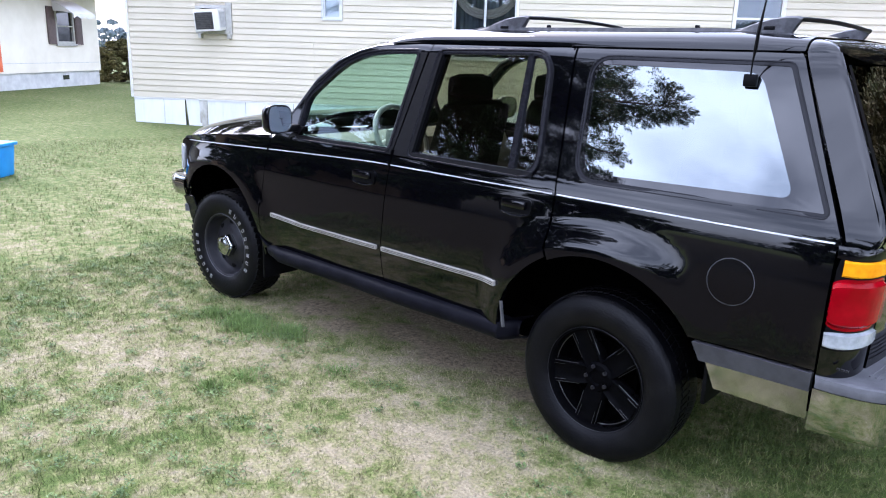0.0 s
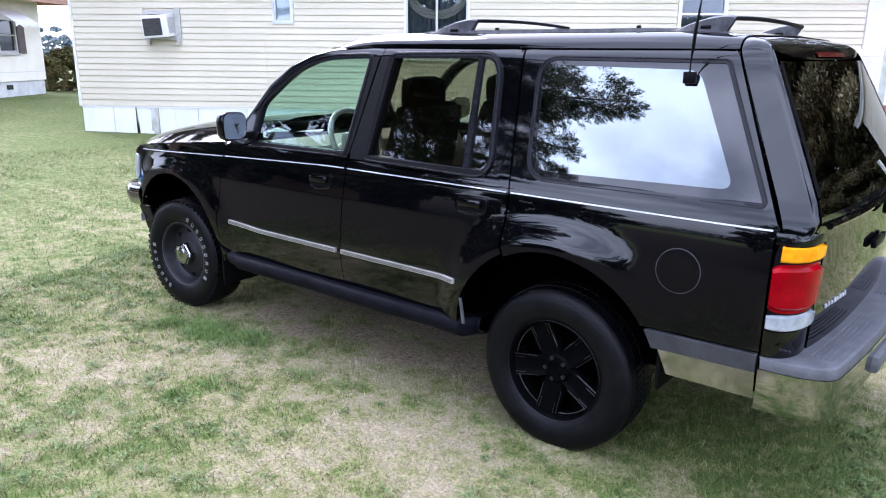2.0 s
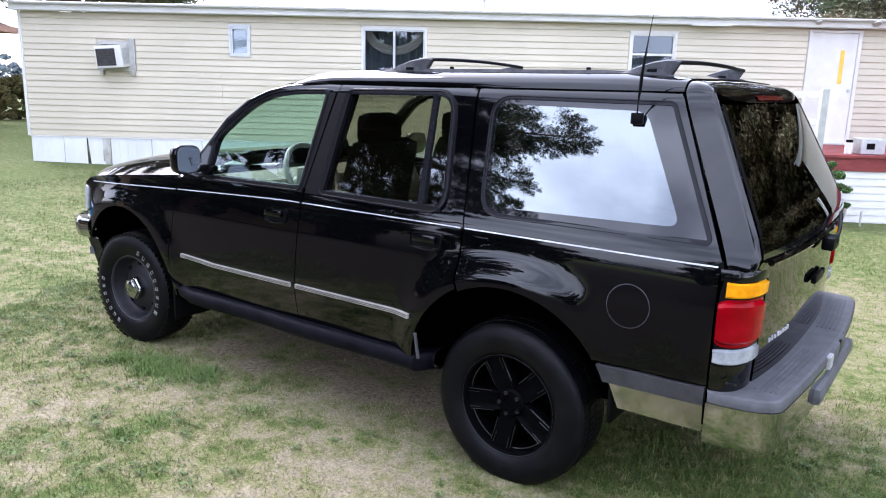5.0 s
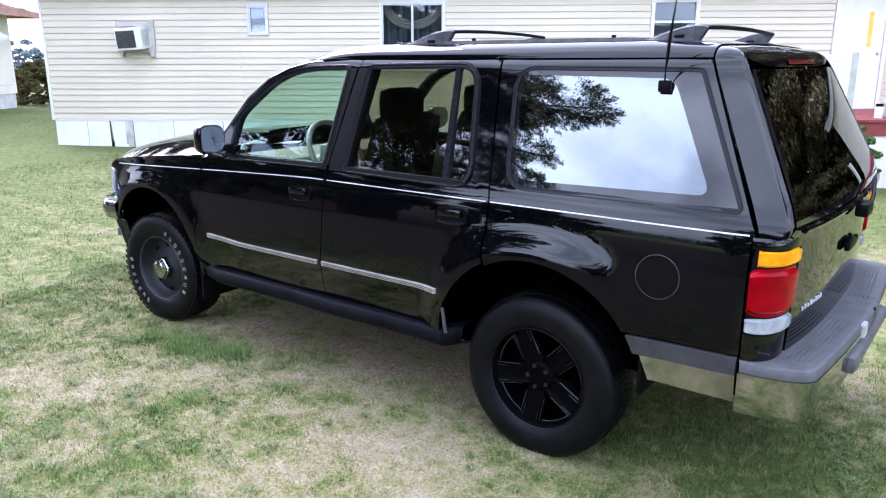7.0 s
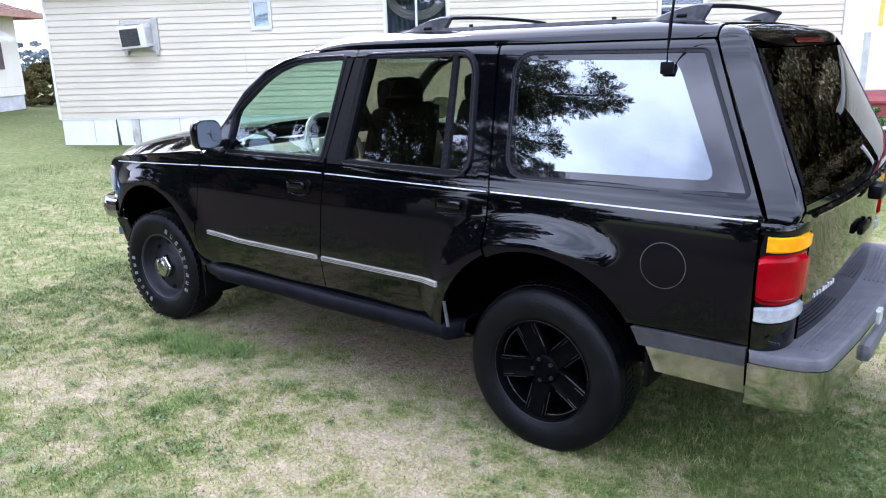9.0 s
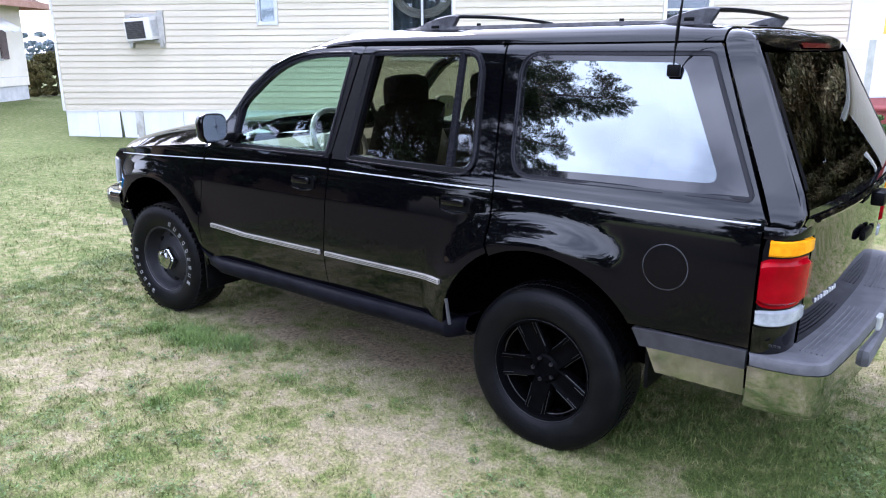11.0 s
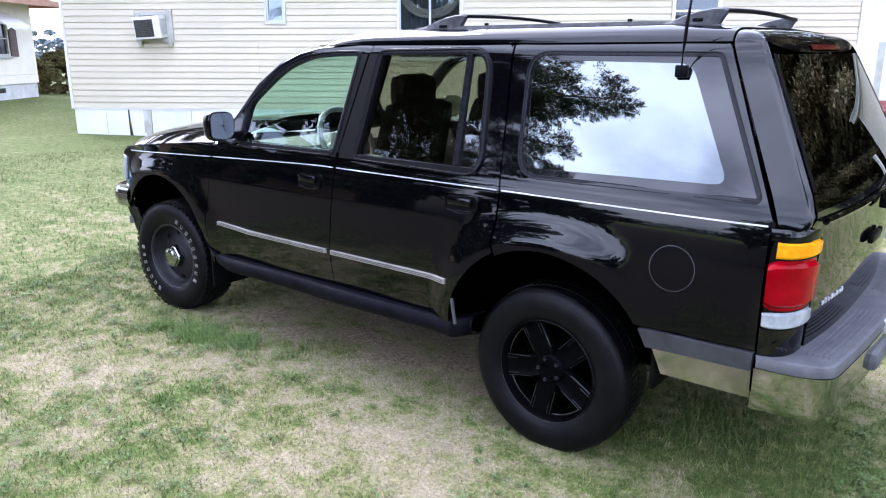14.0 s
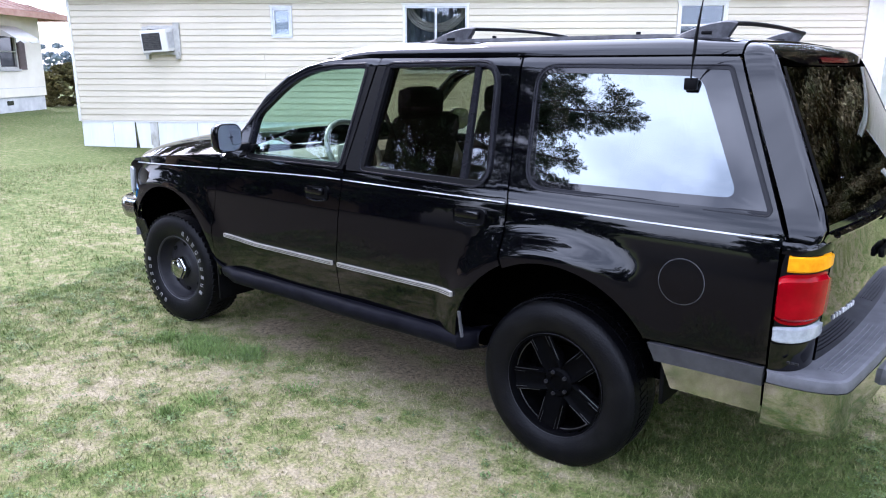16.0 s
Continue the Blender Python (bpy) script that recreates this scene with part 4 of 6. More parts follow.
part("pad_edge", pad, GREYTRIM, rb, "grey plastic bumper cover", True)


def pad_top(u, v):
    p = bump(u, -0.01)
    w = min(abs(p[1]), 0.87)
    xin = tail_x(min(w, 0.78), 0.64) - 0.005 if w < 0.78 else 0.820
    return (p[0] + (min(xin, p[0]) - p[0]) * v, p[1] * (1 - 0.05 * v * (1 if w > 0.8 else 0)), 0.645)


part("step_pad", grid(pad_top, BU, [0, 0.25, 0.5, 0.75, 1]), GREYTRIM, rb, "grey step pad", True)
for k in range(5):
    x = 0.985 + 0.017 * k
    for y0, y1 in ((-0.76, -0.17), (0.17, 0.76)):
        part("tread_rib", tube([(x - 0.04 * (abs(y) / 0.78) ** 2, y, 0.6455) for y in np.linspace(y0, y1, 8).tolist()], 0.0034, 6), GREYTRIM, rb)
part("centre_step", cube(0.99, 1.112, -0.40, 0.40, 0.490, 0.566, 0.03), GREYTRIM, rb, "grey lower step in the middle of the bumper", True)
part("plate_recess", cube(1.060, 1.100, -0.155, 0.155, 0.580, 0.640, 0.012), GREYTRIM, rb, smooth=True)
part("lamp_bracket", cube(1.075, 1.104, -0.215, -0.150, 0.585, 0.640, 0.006), ALU, rb, "small pale plate lamp")
hole = part("ball_hole", lathe([(0.0, 0.0), (0.028, 0.0), (0.034, 0.004), (0.028, 0.010)], 24), SEAL, rb, "dark hitch hole")
hole.matrix_basis = pose(1.1005, 0.05, 0.612, 0, 0, 90)

# roof rack: two rails, feet and cross bars
rack = new("roof_rack")
rack.parent = car
RY = 0.535
for s in (-1, 1):
    part("rail", grid(lambda u, v: (u, s * RY + s * (-0.026, -0.018, 0.018, 0.026)[v], roof_z(u, 0.5) + (-0.012, 0.019, 0.019, -0.012)[v] - 0.024 * max(smoothstep(-0.95, -1.02, u), smoothstep(0.46, 0.545, u))), [-1.02, -0.99, -0.92, -0.7, -0.4, -0.1, 0.2, 0.45, 0.51, 0.545], range(4)), RACKGREY, rack, "black roof rail")
# the front cross bar stands a little askew
for tip, top, skew in ((-0.945, -0.655, -0.145), (0.262, 0.508, -0.045)):
    for s in (-1, 1):
        bm = bmesh.new()
        prev = None
        off = skew if s > 0 else 0.0
        ln = top - tip
        for t, z, back, wd in ((0.0, 0.014, 0.0, 0.020), (0.18, 0.020, 0.16, 0.025), (0.38, 0.040, 0.34, 0.026), (0.60, 0.058, 0.56, 0.026), (0.80, 0.068, 0.74, 0.023), (0.95, 0.070, 0.84, 0.018), (1.0, 0.065, 0.86, 0.014)):
            x, xl = tip + off + ln * t, tip + off + ln * back
            cur = [bm.verts.new((xl, s * RY - wd, roof_z(xl, 0.5) + 0.008)), bm.verts.new((x - 0.004, s * RY - wd * 0.85, roof_z(x, 0.5) + z - 0.006)), bm.verts.new((x, s * RY - wd * 0.35, roof_z(x, 0.5) + z)), bm.verts.new((x, s * RY + wd * 0.35, roof_z(x, 0.5) + z)), bm.verts.new((x - 0.004, s * RY + wd * 0.85, roof_z(x, 0.5) + z - 0.006)), bm.verts.new((xl, s * RY + wd, roof_z(xl, 0.5) + 0.008))]
            if prev:
                for i in range(6):
                    bm.faces.new((prev[i], prev[(i + 1) % 6], cur[(i + 1) % 6], cur[i]))
            else:
                bm.faces.new(cur)
            prev = cur
        bm.faces.new(prev)
        bmesh.ops.recalc_face_normals(bm, faces=bm.faces[:])
        foot = part("rack_foot", bm, RACKGREY, rack, "weathered dark grey rack foot", True)
        part("clamp_knob", cube(tip + off + ln * 0.50, tip + off + ln * 0.66, s * RY - 0.028, s * RY + 0.028, roof_z(tip, 0.5) + 0.012, roof_z(tip, 0.5) + 0.026, 0.005), SEAL, foot)
    part("cross_bar", tube([(top - 0.008 + skew * (y + RY) / (2 * RY), y, roof_z(top, 0.5) + 0.061 + 0.010 * (1 - (y / RY) ** 2)) for y in np.linspace(-RY, RY, 17).tolist()], 0.0085, 8), SEAL, rack, "thin black cross bar", True)
for x in (-0.55, 0.13):
    part("tie_down", cube(x - 0.008, x + 0.008, -RY - 0.007, -RY + 0.007, roof_z(x, 0.5) + 0.009, roof_z(x, 0.5) + 0.030, 0.003), SEAL, rack)

# aerial on the rear side glass
aer = new("aerial")
aer.parent = car
part("base", cube(0.402, 0.448, flank(0.425, 1.552) - 0.022, flank(0.425, 1.552) - 0.001, 1.532, 1.574, 0.006), SEAL, aer, "black glass-mounted aerial base", True)
part("mast", tube([(0.427, -0.730, 1.57), (0.432, -0.742, 1.61), (0.440, -0.752, 1.66), (0.446, -0.760, 1.715), (0.462, -0.770, 1.82), (0.480, -0.780, 1.935)], 0.004, 6, radii=[0.003, 0.0022, 0.006, 0.006, 0.0022, 0.0012]), SEAL, aer)

# door mirrors
for s, dr in ((-1, doors_f[0]), (1, doors_f[1])):
    ring = rounded([(-0.098, -0.080), (0.094, -0.070), (0.096, 0.074), (-0.098, 0.080)], [0.06, 0.085, 0.07, 0.05], 6)
    bm = bmesh.new()
    rows = [[bm.verts.new((x, y * k, z * k)) for y, z in ring] for x, k in ((0.0, 0.93), (0.004, 0.98), (-0.004, 1.0), (-0.035, 0.97), (-0.065, 0.84), (-0.085, 0.62), (-0.094, 0.30))]
    for p, q in zip(rows, rows[1:]):
        for i in range(len(ring)):
            bm.faces.new((p[i - 1], p[i], q[i], q[i - 1]))
    bm.faces.new(rows[-1])
    bm.faces.new(rows[0])
    bmesh.ops.recalc_face_normals(bm, faces=bm.faces[:])
    dm = part("door_mirror", bm, PAINT, dr, "black door mirror", True)
    dm.matrix_basis = pose(-1.925, s * 0.985, 1.240, 0, 0, s * -7) @ Matrix.Diagonal((0.9, 0.90, 1.0, 1))
    g = bmesh.new()
    g.faces.new([g.verts.new((0.006, y * 0.90, z * 0.90)) for y, z in ring])
    mg = part("mirror_glass", g, MIRROR, dm)
    for pts in (((0.012, 0.030), (0.004, 0.004), (0.018, -0.040)), ((-0.026, 0.012), (0.004, 0.004), (0.030, 0.012))):
        part("dark_mark", tube([(0.008, y, z) for y, z in pts], 0.0035, 4, radii=[0.0005, 0.0022, 0.0005]), SEAL, mg, "thin dark mark on the glass")
    part("mirror_foot", panel(rounded([(-2.03, 1.125), (-1.93, 1.155), (-1.905, 1.20), (-1.955, 1.165 + 0.03)], 0.01, 2), [], (lambda x, z: flank(x, z) - 0.012), 0.03, 0.2) if s < 0 else mirrored(panel(rounded([(-2.03, 1.125), (-1.93, 1.155), (-1.905, 1.20), (-1.955, 1.195)], 0.01, 2), [], (lambda x, z: flank(x, z) - 0.012), 0.03, 0.2)), SEAL, dr)
    part("mirror_arm", cube(-2.03, -1.95, min(s * 0.83, s * 0.93), max(s * 0.83, s * 0.93), 1.165, 1.205, 0.012), SEAL, dr, smooth=True)

# ---- inside of the car ----
part("cabin_floor", box(cube(-2.05, -0.62, -0.74, 0.74, 0.50, 0.56), -0.619, 0.85, -0.50, 0.50, 0.501, 0.561), CLOTH, car)
part("dashboard", thicken(grid(lambda u, v: ((-2.06, -1.93, -1.80, -1.74, -1.76)[u], v, (1.10, 1.115, 1.08, 0.98, 0.75)[u]), range(5), [-0.76, -0.4, 0, 0.4, 0.76]), -0.03), TANPLASTIC, car, "tan dashboard", True)
sw = part("steering_wheel", tube([(-1.63 + 0.09 * math.sin(a) * -1, -0.37 + 0.185 * math.cos(a), 1.14 + 0.165 * math.sin(a)) for a in [2 * math.pi * k / 24 for k in range(24)]], 0.016, 8, True), GREYPLASTIC, car, "grey steering wheel", True)
part("wheel_hub", cube(-1.68, -1.60, -0.46, -0.28, 1.08, 1.19, 0.03), GREYPLASTIC, sw, smooth=True)
part("steering_column", tube([(-1.63, -0.37, 1.13), (-1.85, -0.37, 1.03)], 0.04, 10), GREYPLASTIC, sw)


def seat(x, y, w, lean=0.16):
    st = new("front_seat" if x < -0.8 else "rear_seat")
    st.parent = car
    part("cushion", cube(x - 0.50, x, y - w / 2, y + w / 2, 0.66, 0.82, 0.05), CLOTH, st, smooth=True)
    bm = box(bmesh.new(), x - 0.10, x + 0.06, y - w / 2, y + w / 2, 0.76, 1.38, 0.07)
    for v in bm.verts:
        v.co.x += (v.co.z - 0.76) * lean / 0.6
        v.co.y = y + (v.co.y - y) * (1 - 0.16 * smoothstep(1.1, 1.36, v.co.z))
    part("backrest", bm, CLOTH, st, smooth=True)
    hr = box(bmesh.new(), x + 0.04, x + 0.15, y - 0.14, y + 0.14, 1.33, 1.51, 0.054)
    part("headrest", hr, CLOTH, st, smooth=True)


seat(-1.22, -0.37, 0.50)
seat(-1.22, 0.37, 0.50)
seat(-0.28, -0.29, 0.54)
seat(-0.28, 0.29, 0.54)
part("headliner", thicken(grid(lambda u, v: (u, v, 1.645 - 0.03 * (abs(v) / 0.6) ** 3), [-1.6, -1.0, -0.4, 0.2, 0.62], [-0.60, -0.3, 0, 0.3, 0.60]), -0.01), CLOTH, car)
both("centre_pillar", lambda: tube([(-1.20, -0.75, 0.9), (-1.16, -0.73, 1.2), (-1.10, -0.60, 1.62)], 0.035, 8), CLOTH, CC)
both("rear_pillar", lambda: tube([(-0.27, -0.74, 1.06), (-0.26, -0.71, 1.2), (-0.31, -0.58, 1.62)], 0.045, 8), CLOTH, CC)
both("door_trim", lambda: panel([(-2.15, 0.60), (-2.1, 1.10), (-0.30, 1.10), (-0.30, 0.98), (-0.62, 0.86), (-0.66, 0.60)], [], inset(0.06), 0.03, 0.3), CLOTH, CC)
both("cargo_trim", lambda: panel([(-0.25, 1.0), (-0.25, 1.12), (0.78, 1.12), (0.79, 1.0)], [], inset(0.06), 0.03, 0.3), CLOTH, CC)
part("seat_belt", tube([(-1.12, -0.66, 1.42), (-1.05, -0.60, 1.15), (-1.10, -0.55, 0.85)], 0.012, 6), CLOTH, car)


# ---- the mobile home: local x along its long wall, y into it ----
HOME_AT, HOME_TURN = Vector((-13.06, 3.45, 0.0)), 34.25
HM = pose(HOME_AT.x, HOME_AT.y, 0, 0, 0, HOME_TURN)
H_DIR = Vector((math.cos(radians(HOME_TURN)), math.sin(radians(HOME_TURN)), 0))
H_OUT = Vector((math.sin(radians(HOME_TURN)), -math.cos(radians(HOME_TURN)), 0))


def ground_z(x, y):
    """Flat by the car, falling gently along the home, rising a little to the neighbour's house."""
    rel = Vector((x, y, 0)) - HOME_AT
    along, off = rel.dot(H_DIR), rel.dot(H_OUT)
    near = smoothstep(8.6, 3.0, off) * smoothstep(60, 30, abs(off))
    a = min(30.0, max(-1.0, along))
    z = near * (0.10 - 0.021 * a)
    z += 0.14 * smoothstep(-14, -22, x) * smoothstep(120, 40, -x)
    return z


LEN, Z0, Z1 = 19.5, 0.585, 2.81
home = tagged(new("mobile_home"), "long cream mobile home with lap siding and white skirting", "mobile home")
home.matrix_basis = HM
WINS = [(3.86, 4.18, 2.135, 2.605), (6.27, 7.38, 1.50, 2.635), (11.065, 11.83, 1.62, 2.655)]
DOOR = (14.23, 15.03, 0.80, 2.745)
AC = (1.50, 1.96, 1.86, 2.26)
HOLES = WINS + [DOOR, AC]


def rect(h):
    return [(h[0], h[2]), (h[1], h[2]), (h[1], h[3]), (h[0], h[3])]


part("wall", panel(rect((0.0, LEN, Z0, Z1)), [rect(h) for h in HOLES], lambda x, z: 0.0, 0.09, 30.0), SIDING, home)
part("wall", cube(0.0, 0.09, 0.092, 4.2, Z0, Z1), SIDING, home)
part("wall", cube(LEN - 0.09, LEN, 0.092, 4.2, Z0, Z1), SIDING, home)
part("wall", cube(0.0, LEN, 4.202, 4.29, Z0, Z1), SIDING, home)
part("home_floor", cube(0.1, LEN - 0.1, 0.1, 4.19, Z0, Z0 + 0.08), ROOMDARK, home)
part("inner_partition", cube(0.1, LEN - 0.1, 1.6, 1.66, Z0 + 0.09, Z1), ROOMDARK, home)
for x in (-0.045, LEN - 0.005):
    part("corner_trim", cube(x, x + 0.05, -0.034, 0.10, Z0 - 0.01, Z1, 0.006), WHITE, home, "cream corner trim")
rf = part("roof", thicken(grid(lambda u, v: (u, v, 2.955 + 0.16 * (1 - ((v - 2.1) / 2.4) ** 2)), [-0.12, LEN / 2, LEN + 0.3], [-0.28, 0.4, 1.2, 2.1, 3.0, 3.8, 4.5]), 0.03), ROOFING, home, "weathered low metal roof", True)
part("fascia", cube(-0.10, LEN + 0.28, -0.20, -0.165, 2.825, 2.940, 0.004), WHITE, home, "cream eave fascia")
part("fascia", cube(-0.10, -0.065, -0.163, 4.4, 2.825, 2.940, 0.004), WHITE, home)
part("soffit", cube(-0.062, LEN + 0.25, -0.163, 0.0, 2.815, 2.828), WHITE, home)
part("eave_drip_edge", tube([(x, -0.215, 2.948 + 0.004 * math.sin(x * 1.7)) for x in np.linspace(-0.12, LEN + 0.3, 60).tolist()], 0.014, 6), DARKSTRIP, home, "uneven grey drip edge")
part("loose_fascia_strip", cube(12.05, 12.75, -0.212, -0.203, 2.80, 2.845), WHITE, home)
part("loose_fascia_strip", cube(4.55, 5.45, -0.212, -0.203, 2.83, 2.85), WHITE, home)
for x, r in ((14.21, 0.05), (15.20, 0.07)):
    lt = part("eave_light", lathe([(0.0, -0.02), (r, -0.02), (r * 0.8, 0.05), (0.0, 0.06)], 16), GREYBOARD, home, "small floodlight under the eave", True)
    lt.matrix_basis = pose(x, -0.25, 2.90, 60)
mast = part("roof_vent_pipe", tube([(8.44, 1.4, 3.05), (8.44, 1.4, 3.85)], 0.03, 10), ALU, home, "thin grey vent pipe")
part("vent_collar", lathe([(0.03, 0.0), (0.09, 0.0), (0.07, 0.04), (0.03, 0.05)], 16), ALU, mast).matrix_basis = pose(8.44, 1.4, 3.32, 90)
part("roof_vent_pipe", tube([(4.95, 1.0, 3.0), (4.95, 1.0, 3.22)], 0.02, 8), ALU, home)

# skirting panels, a few of them leaning or mud-splashed
rnd = random.Random(4)
sx = 0.0
k = 0
while sx < LEN - 0.01:
    w = min((0.62, 0.45, 0.28, 0.16, 0.78, 0.95, 1.02, 0.9)[k % 8] if k < 8 else rnd.uniform(0.8, 1.1), LEN - sx)
    p = HOME_AT + H_DIR * (sx + w / 2) + H_OUT * 0.03
    g = ground_z(p.x, p.y)
    lean = 0.02 * rnd.random()
    bm = cube(sx + 0.006, sx + w - 0.006, -0.012 - 0.004 * (k % 2), 0.0 - 0.004 * (k % 2), g - 0.05, Z0 + 0.005)
    for v in bm.verts:
        if v.co.z < 0.3:
            v.co.y -= lean
            v.co.x += (0.05 if k == 2 else 0.0)
    part("skirting_panel", bm, DIRTY if k == 3 else SKIRT, home, "mud-splashed skirting panel" if k == 3 else "")
    for c in range(1, int(w / 0.16)):
        part("skirting_rib", cube(sx + 0.16 * c, sx + 0.16 * c + 0.006, -0.018, -0.010, g, Z0), SKIRT, home)
    sx += w
    k += 1
part("skirting_gap", cube(1.06, 1.075, -0.022, -0.018, 0.02, Z0), INNER, home, "dark gap between skirting panels")
part("skirting_rail", cube(0, LEN, -0.026, -0.018, Z0 - 0.025, Z0), WHITE, home)


def window(x0, x1, z0, z1, style):
    w = new("window")
    w.parent = home
    t = 0.035
    fm = bmesh.new()
    box(fm, x0 - t, x1 + t, -0.050, 0.0, z1, z1 + t)
    box(fm, x0 - t, x1 + t, -0.050, 0.0, z0 - t, z0)
    box(fm, x0 - t, x0, -0.050, 0.0, z0, z1)
    box(fm, x1, x1 + t, -0.050, 0.0, z0, z1)
    part("trim", fm, WHITE if style != "small" else ALU, w, "white window trim" if style != "small" else "grey aluminium window trim")
    sf = bmesh.new()
    for a, b, c, d in ((x0, x1, z1 - 0.03, z1), (x0, x1, z0, z0 + 0.03), (x0, x0 + 0.03, z0 + 0.03, z1 - 0.03), (x1 - 0.03, x1, z0 + 0.03, z1 - 0.03)):
        box(sf, a, b, -0.03, 0.03, c, d)
    if style == "slider":
        box(sf, (x0 + x1) / 2 - 0.018, (x0 + x1) / 2 + 0.018, -0.035, 0.03, z0 + 0.03, z1 - 0.03)
    if style == "hung":
        box(sf, x0 + 0.03, x1 - 0.03, -0.035, 0.03, 2.285, 2.32)
    part("frame", sf, ALU if style != "hung" else WHITE, w, "aluminium window frame")
    gp = part("pane", cube(x0 + 0.03, x1 - 0.03, 0.008, 0.012, z0 + 0.03, z1 - 0.03), G_HOME, w)
    gp.visible_shadow = False
    part("drip_cap", cube(x0 - t - 0.02, x1 + t + 0.02, -0.065, 0.0, z1 + t, z1 + t + 0.015), WHITE if style != "small" else ALU, w)
    if style == "small":
        part("blind", cube(x0 + 0.03, x1 - 0.03, 0.03, 0.036, z0 + 0.03, z1 - 0.03), BLIND, w, "pale frosted blind")
    if style == "hung":
        part("blind", cube(x0 + 0.03, x1 - 0.03, 0.05, 0.056, z0 + 0.03, z1 - 0.03), SHEER, w, "dim grey blind")
    if style == "slider":
        part("backing_curtain", grid(lambda u, v: (u, 0.16 + 0.015 * math.sin(u * 60), v), np.linspace(x0, x1, 60).tolist(), [z0, z1]), SHEER, w, "grey sheer curtain", True)
        xm, hw = (x0 + x1) / 2, (x1 - x0) / 2
        part("swag_valance", grid(lambda u, v: (xm + (0.42 + 0.16 * v) * math.sin(u), 0.10 + 0.008 * math.sin(v * 22), z1 + 0.06 - (0.34 + 0.16 * v) * math.cos(u)), np.linspace(-1.35, 1.35, 24).tolist(), [k / 10 for k in range(11)]), CURTAIN, w, "beige swagged curtain valance", True)


for wv, st in zip(WINS, ("small", "slider", "hung")):
    window(*wv, st)
# entrance door
dr = new("entrance_door")
dr.parent = home
x0, x1, z0, z1 = DOOR
fm = bmesh.new()
box(fm, x0 - 0.06, x0, -0.055, 0.02, z0, z1 + 0.04)
box(fm, x1, x1 + 0.06, -0.055, 0.02, z0, z1 + 0.04)
box(fm, x0, x1, -0.055, 0.02, z1, z1 + 0.04)
part("door_frame", fm, WHITE, dr, "white door frame")
part("door_leaf", cube(x0 + 0.004, x1 - 0.004, -0.03, 0.015, z0 + 0.015, z1 - 0.004, 0.004), WHITE, dr, "plain white door leaf")
part("door_light", cube(14.75, 14.825, -0.038, -0.028, 1.87, 2.45, 0.003), YELLOW, dr, "narrow yellow glass slot")
part("door_light_frame", cube(14.735, 14.84, -0.034, -0.029, 1.855, 2.465, 0.002), WHITE, dr)
kn = part("door_knob", lathe([(0.0, -0.06), (0.025, -0.055), (0.028, -0.04), (0.012, -0.03), (0.012, 0.0), (0.03, 0.0)], 20), ALU, dr, "round metal door knob", True)
kn.matrix_basis = pose(14.96, -0.03, 1.755)
part("threshold", cube(x0, x1, -0.08, 0.0, z0 - 0.03, z0 + 0.012), ALU, dr)

# window air conditioner
ac = tagged(new("air_conditioner"), "white window air conditioner with grey board surround", "air conditioner")
ac.matrix_basis = HM
SAG = Matrix.Translation((1.73, 0, 2.06)) @ Matrix.Rotation(radians(-3.5), 4, "Y") @ Matrix.Rotation(radians(4), 4, "X") @ Matrix.Translation((-1.73, 0, -2.06))
bm = cube(1.49, 1.97, -0.34, 0.10, 1.865, 2.255, 0.012)
part("casing", bm, WHITE, ac, "white sheet metal casing, sagging outwards", True).matrix_basis = SAG
part("coil_grille", cube(1.515, 1.86, -0.348, -0.338, 1.90, 2.20, 0.004), DARKGRILLE, ac, "dark rear coil grille").matrix_basis = SAG
for k in range(9):
    z = 1.915 + 0.032 * k
    part("fin", cube(1.52, 1.855, -0.353, -0.346, z, z + 0.004), STEEL, ac).matrix_basis = SAG
sr = bmesh.new()
box(sr, 1.38, 1.48, -0.05, -0.005, 1.80, 2.30)
box(sr, 1.975, 2.09, -0.05, -0.005, 1.80, 2.37)
box(sr, 1.48, 1.975, -0.05, -0.005, 2.262, 2.32)
box(sr, 1.42, 2.06, -0.10, -0.005, 1.80, 1.855)
part("surround", sr, GREYBOARD, ac, "weathered grey board surround")
for x in (1.45, 2.02):
    part("bracket", cube(x, x + 0.06, -0.12, -0.005, 1.72, 1.80, 0.004), GREYBOARD, ac)
part("side_louvre", cube(1.966, 1.976, -0.30, -0.06, 1.92, 2.20), ALU, ac).matrix_basis = SAG

# lap siding: each course is its own board
N_COURSE = 20
pitch = (Z1 - Z0) / N_COURSE
lap_cache = {}


def lap_mesh(length):
    key = round(length, 3)
    if key not in lap_cache:
        bm = bmesh.new()
        h = pitch
        prof = ((0.0, -0.002), (0.0, -0.020), (0.004, -0.025), (0.012, -0.026), (h * 0.55, -0.020), (h - 0.004, -0.012), (h, -0.010), (h, -0.002))
        ends = [[bm.verts.new((x, y, z)) for z, y in prof] for x in (0.0, length)]
        for i in range(len(prof)):
            j = (i + 1) % len(prof)
            bm.faces.new((ends[0][i], ends[0][j], ends[1][j], ends[1][i]))
        bm.faces.new(ends[0])
        bm.faces.new(ends[1])
        bmesh.ops.recalc_face_normals(bm, faces=bm.faces[:])
        me = bpy.data.meshes.new("siding_board")
        bm.to_mesh(me)
        bm.free()
        me.materials.append(SIDING)
        lap_cache[key] = me
    return lap_cache[key]


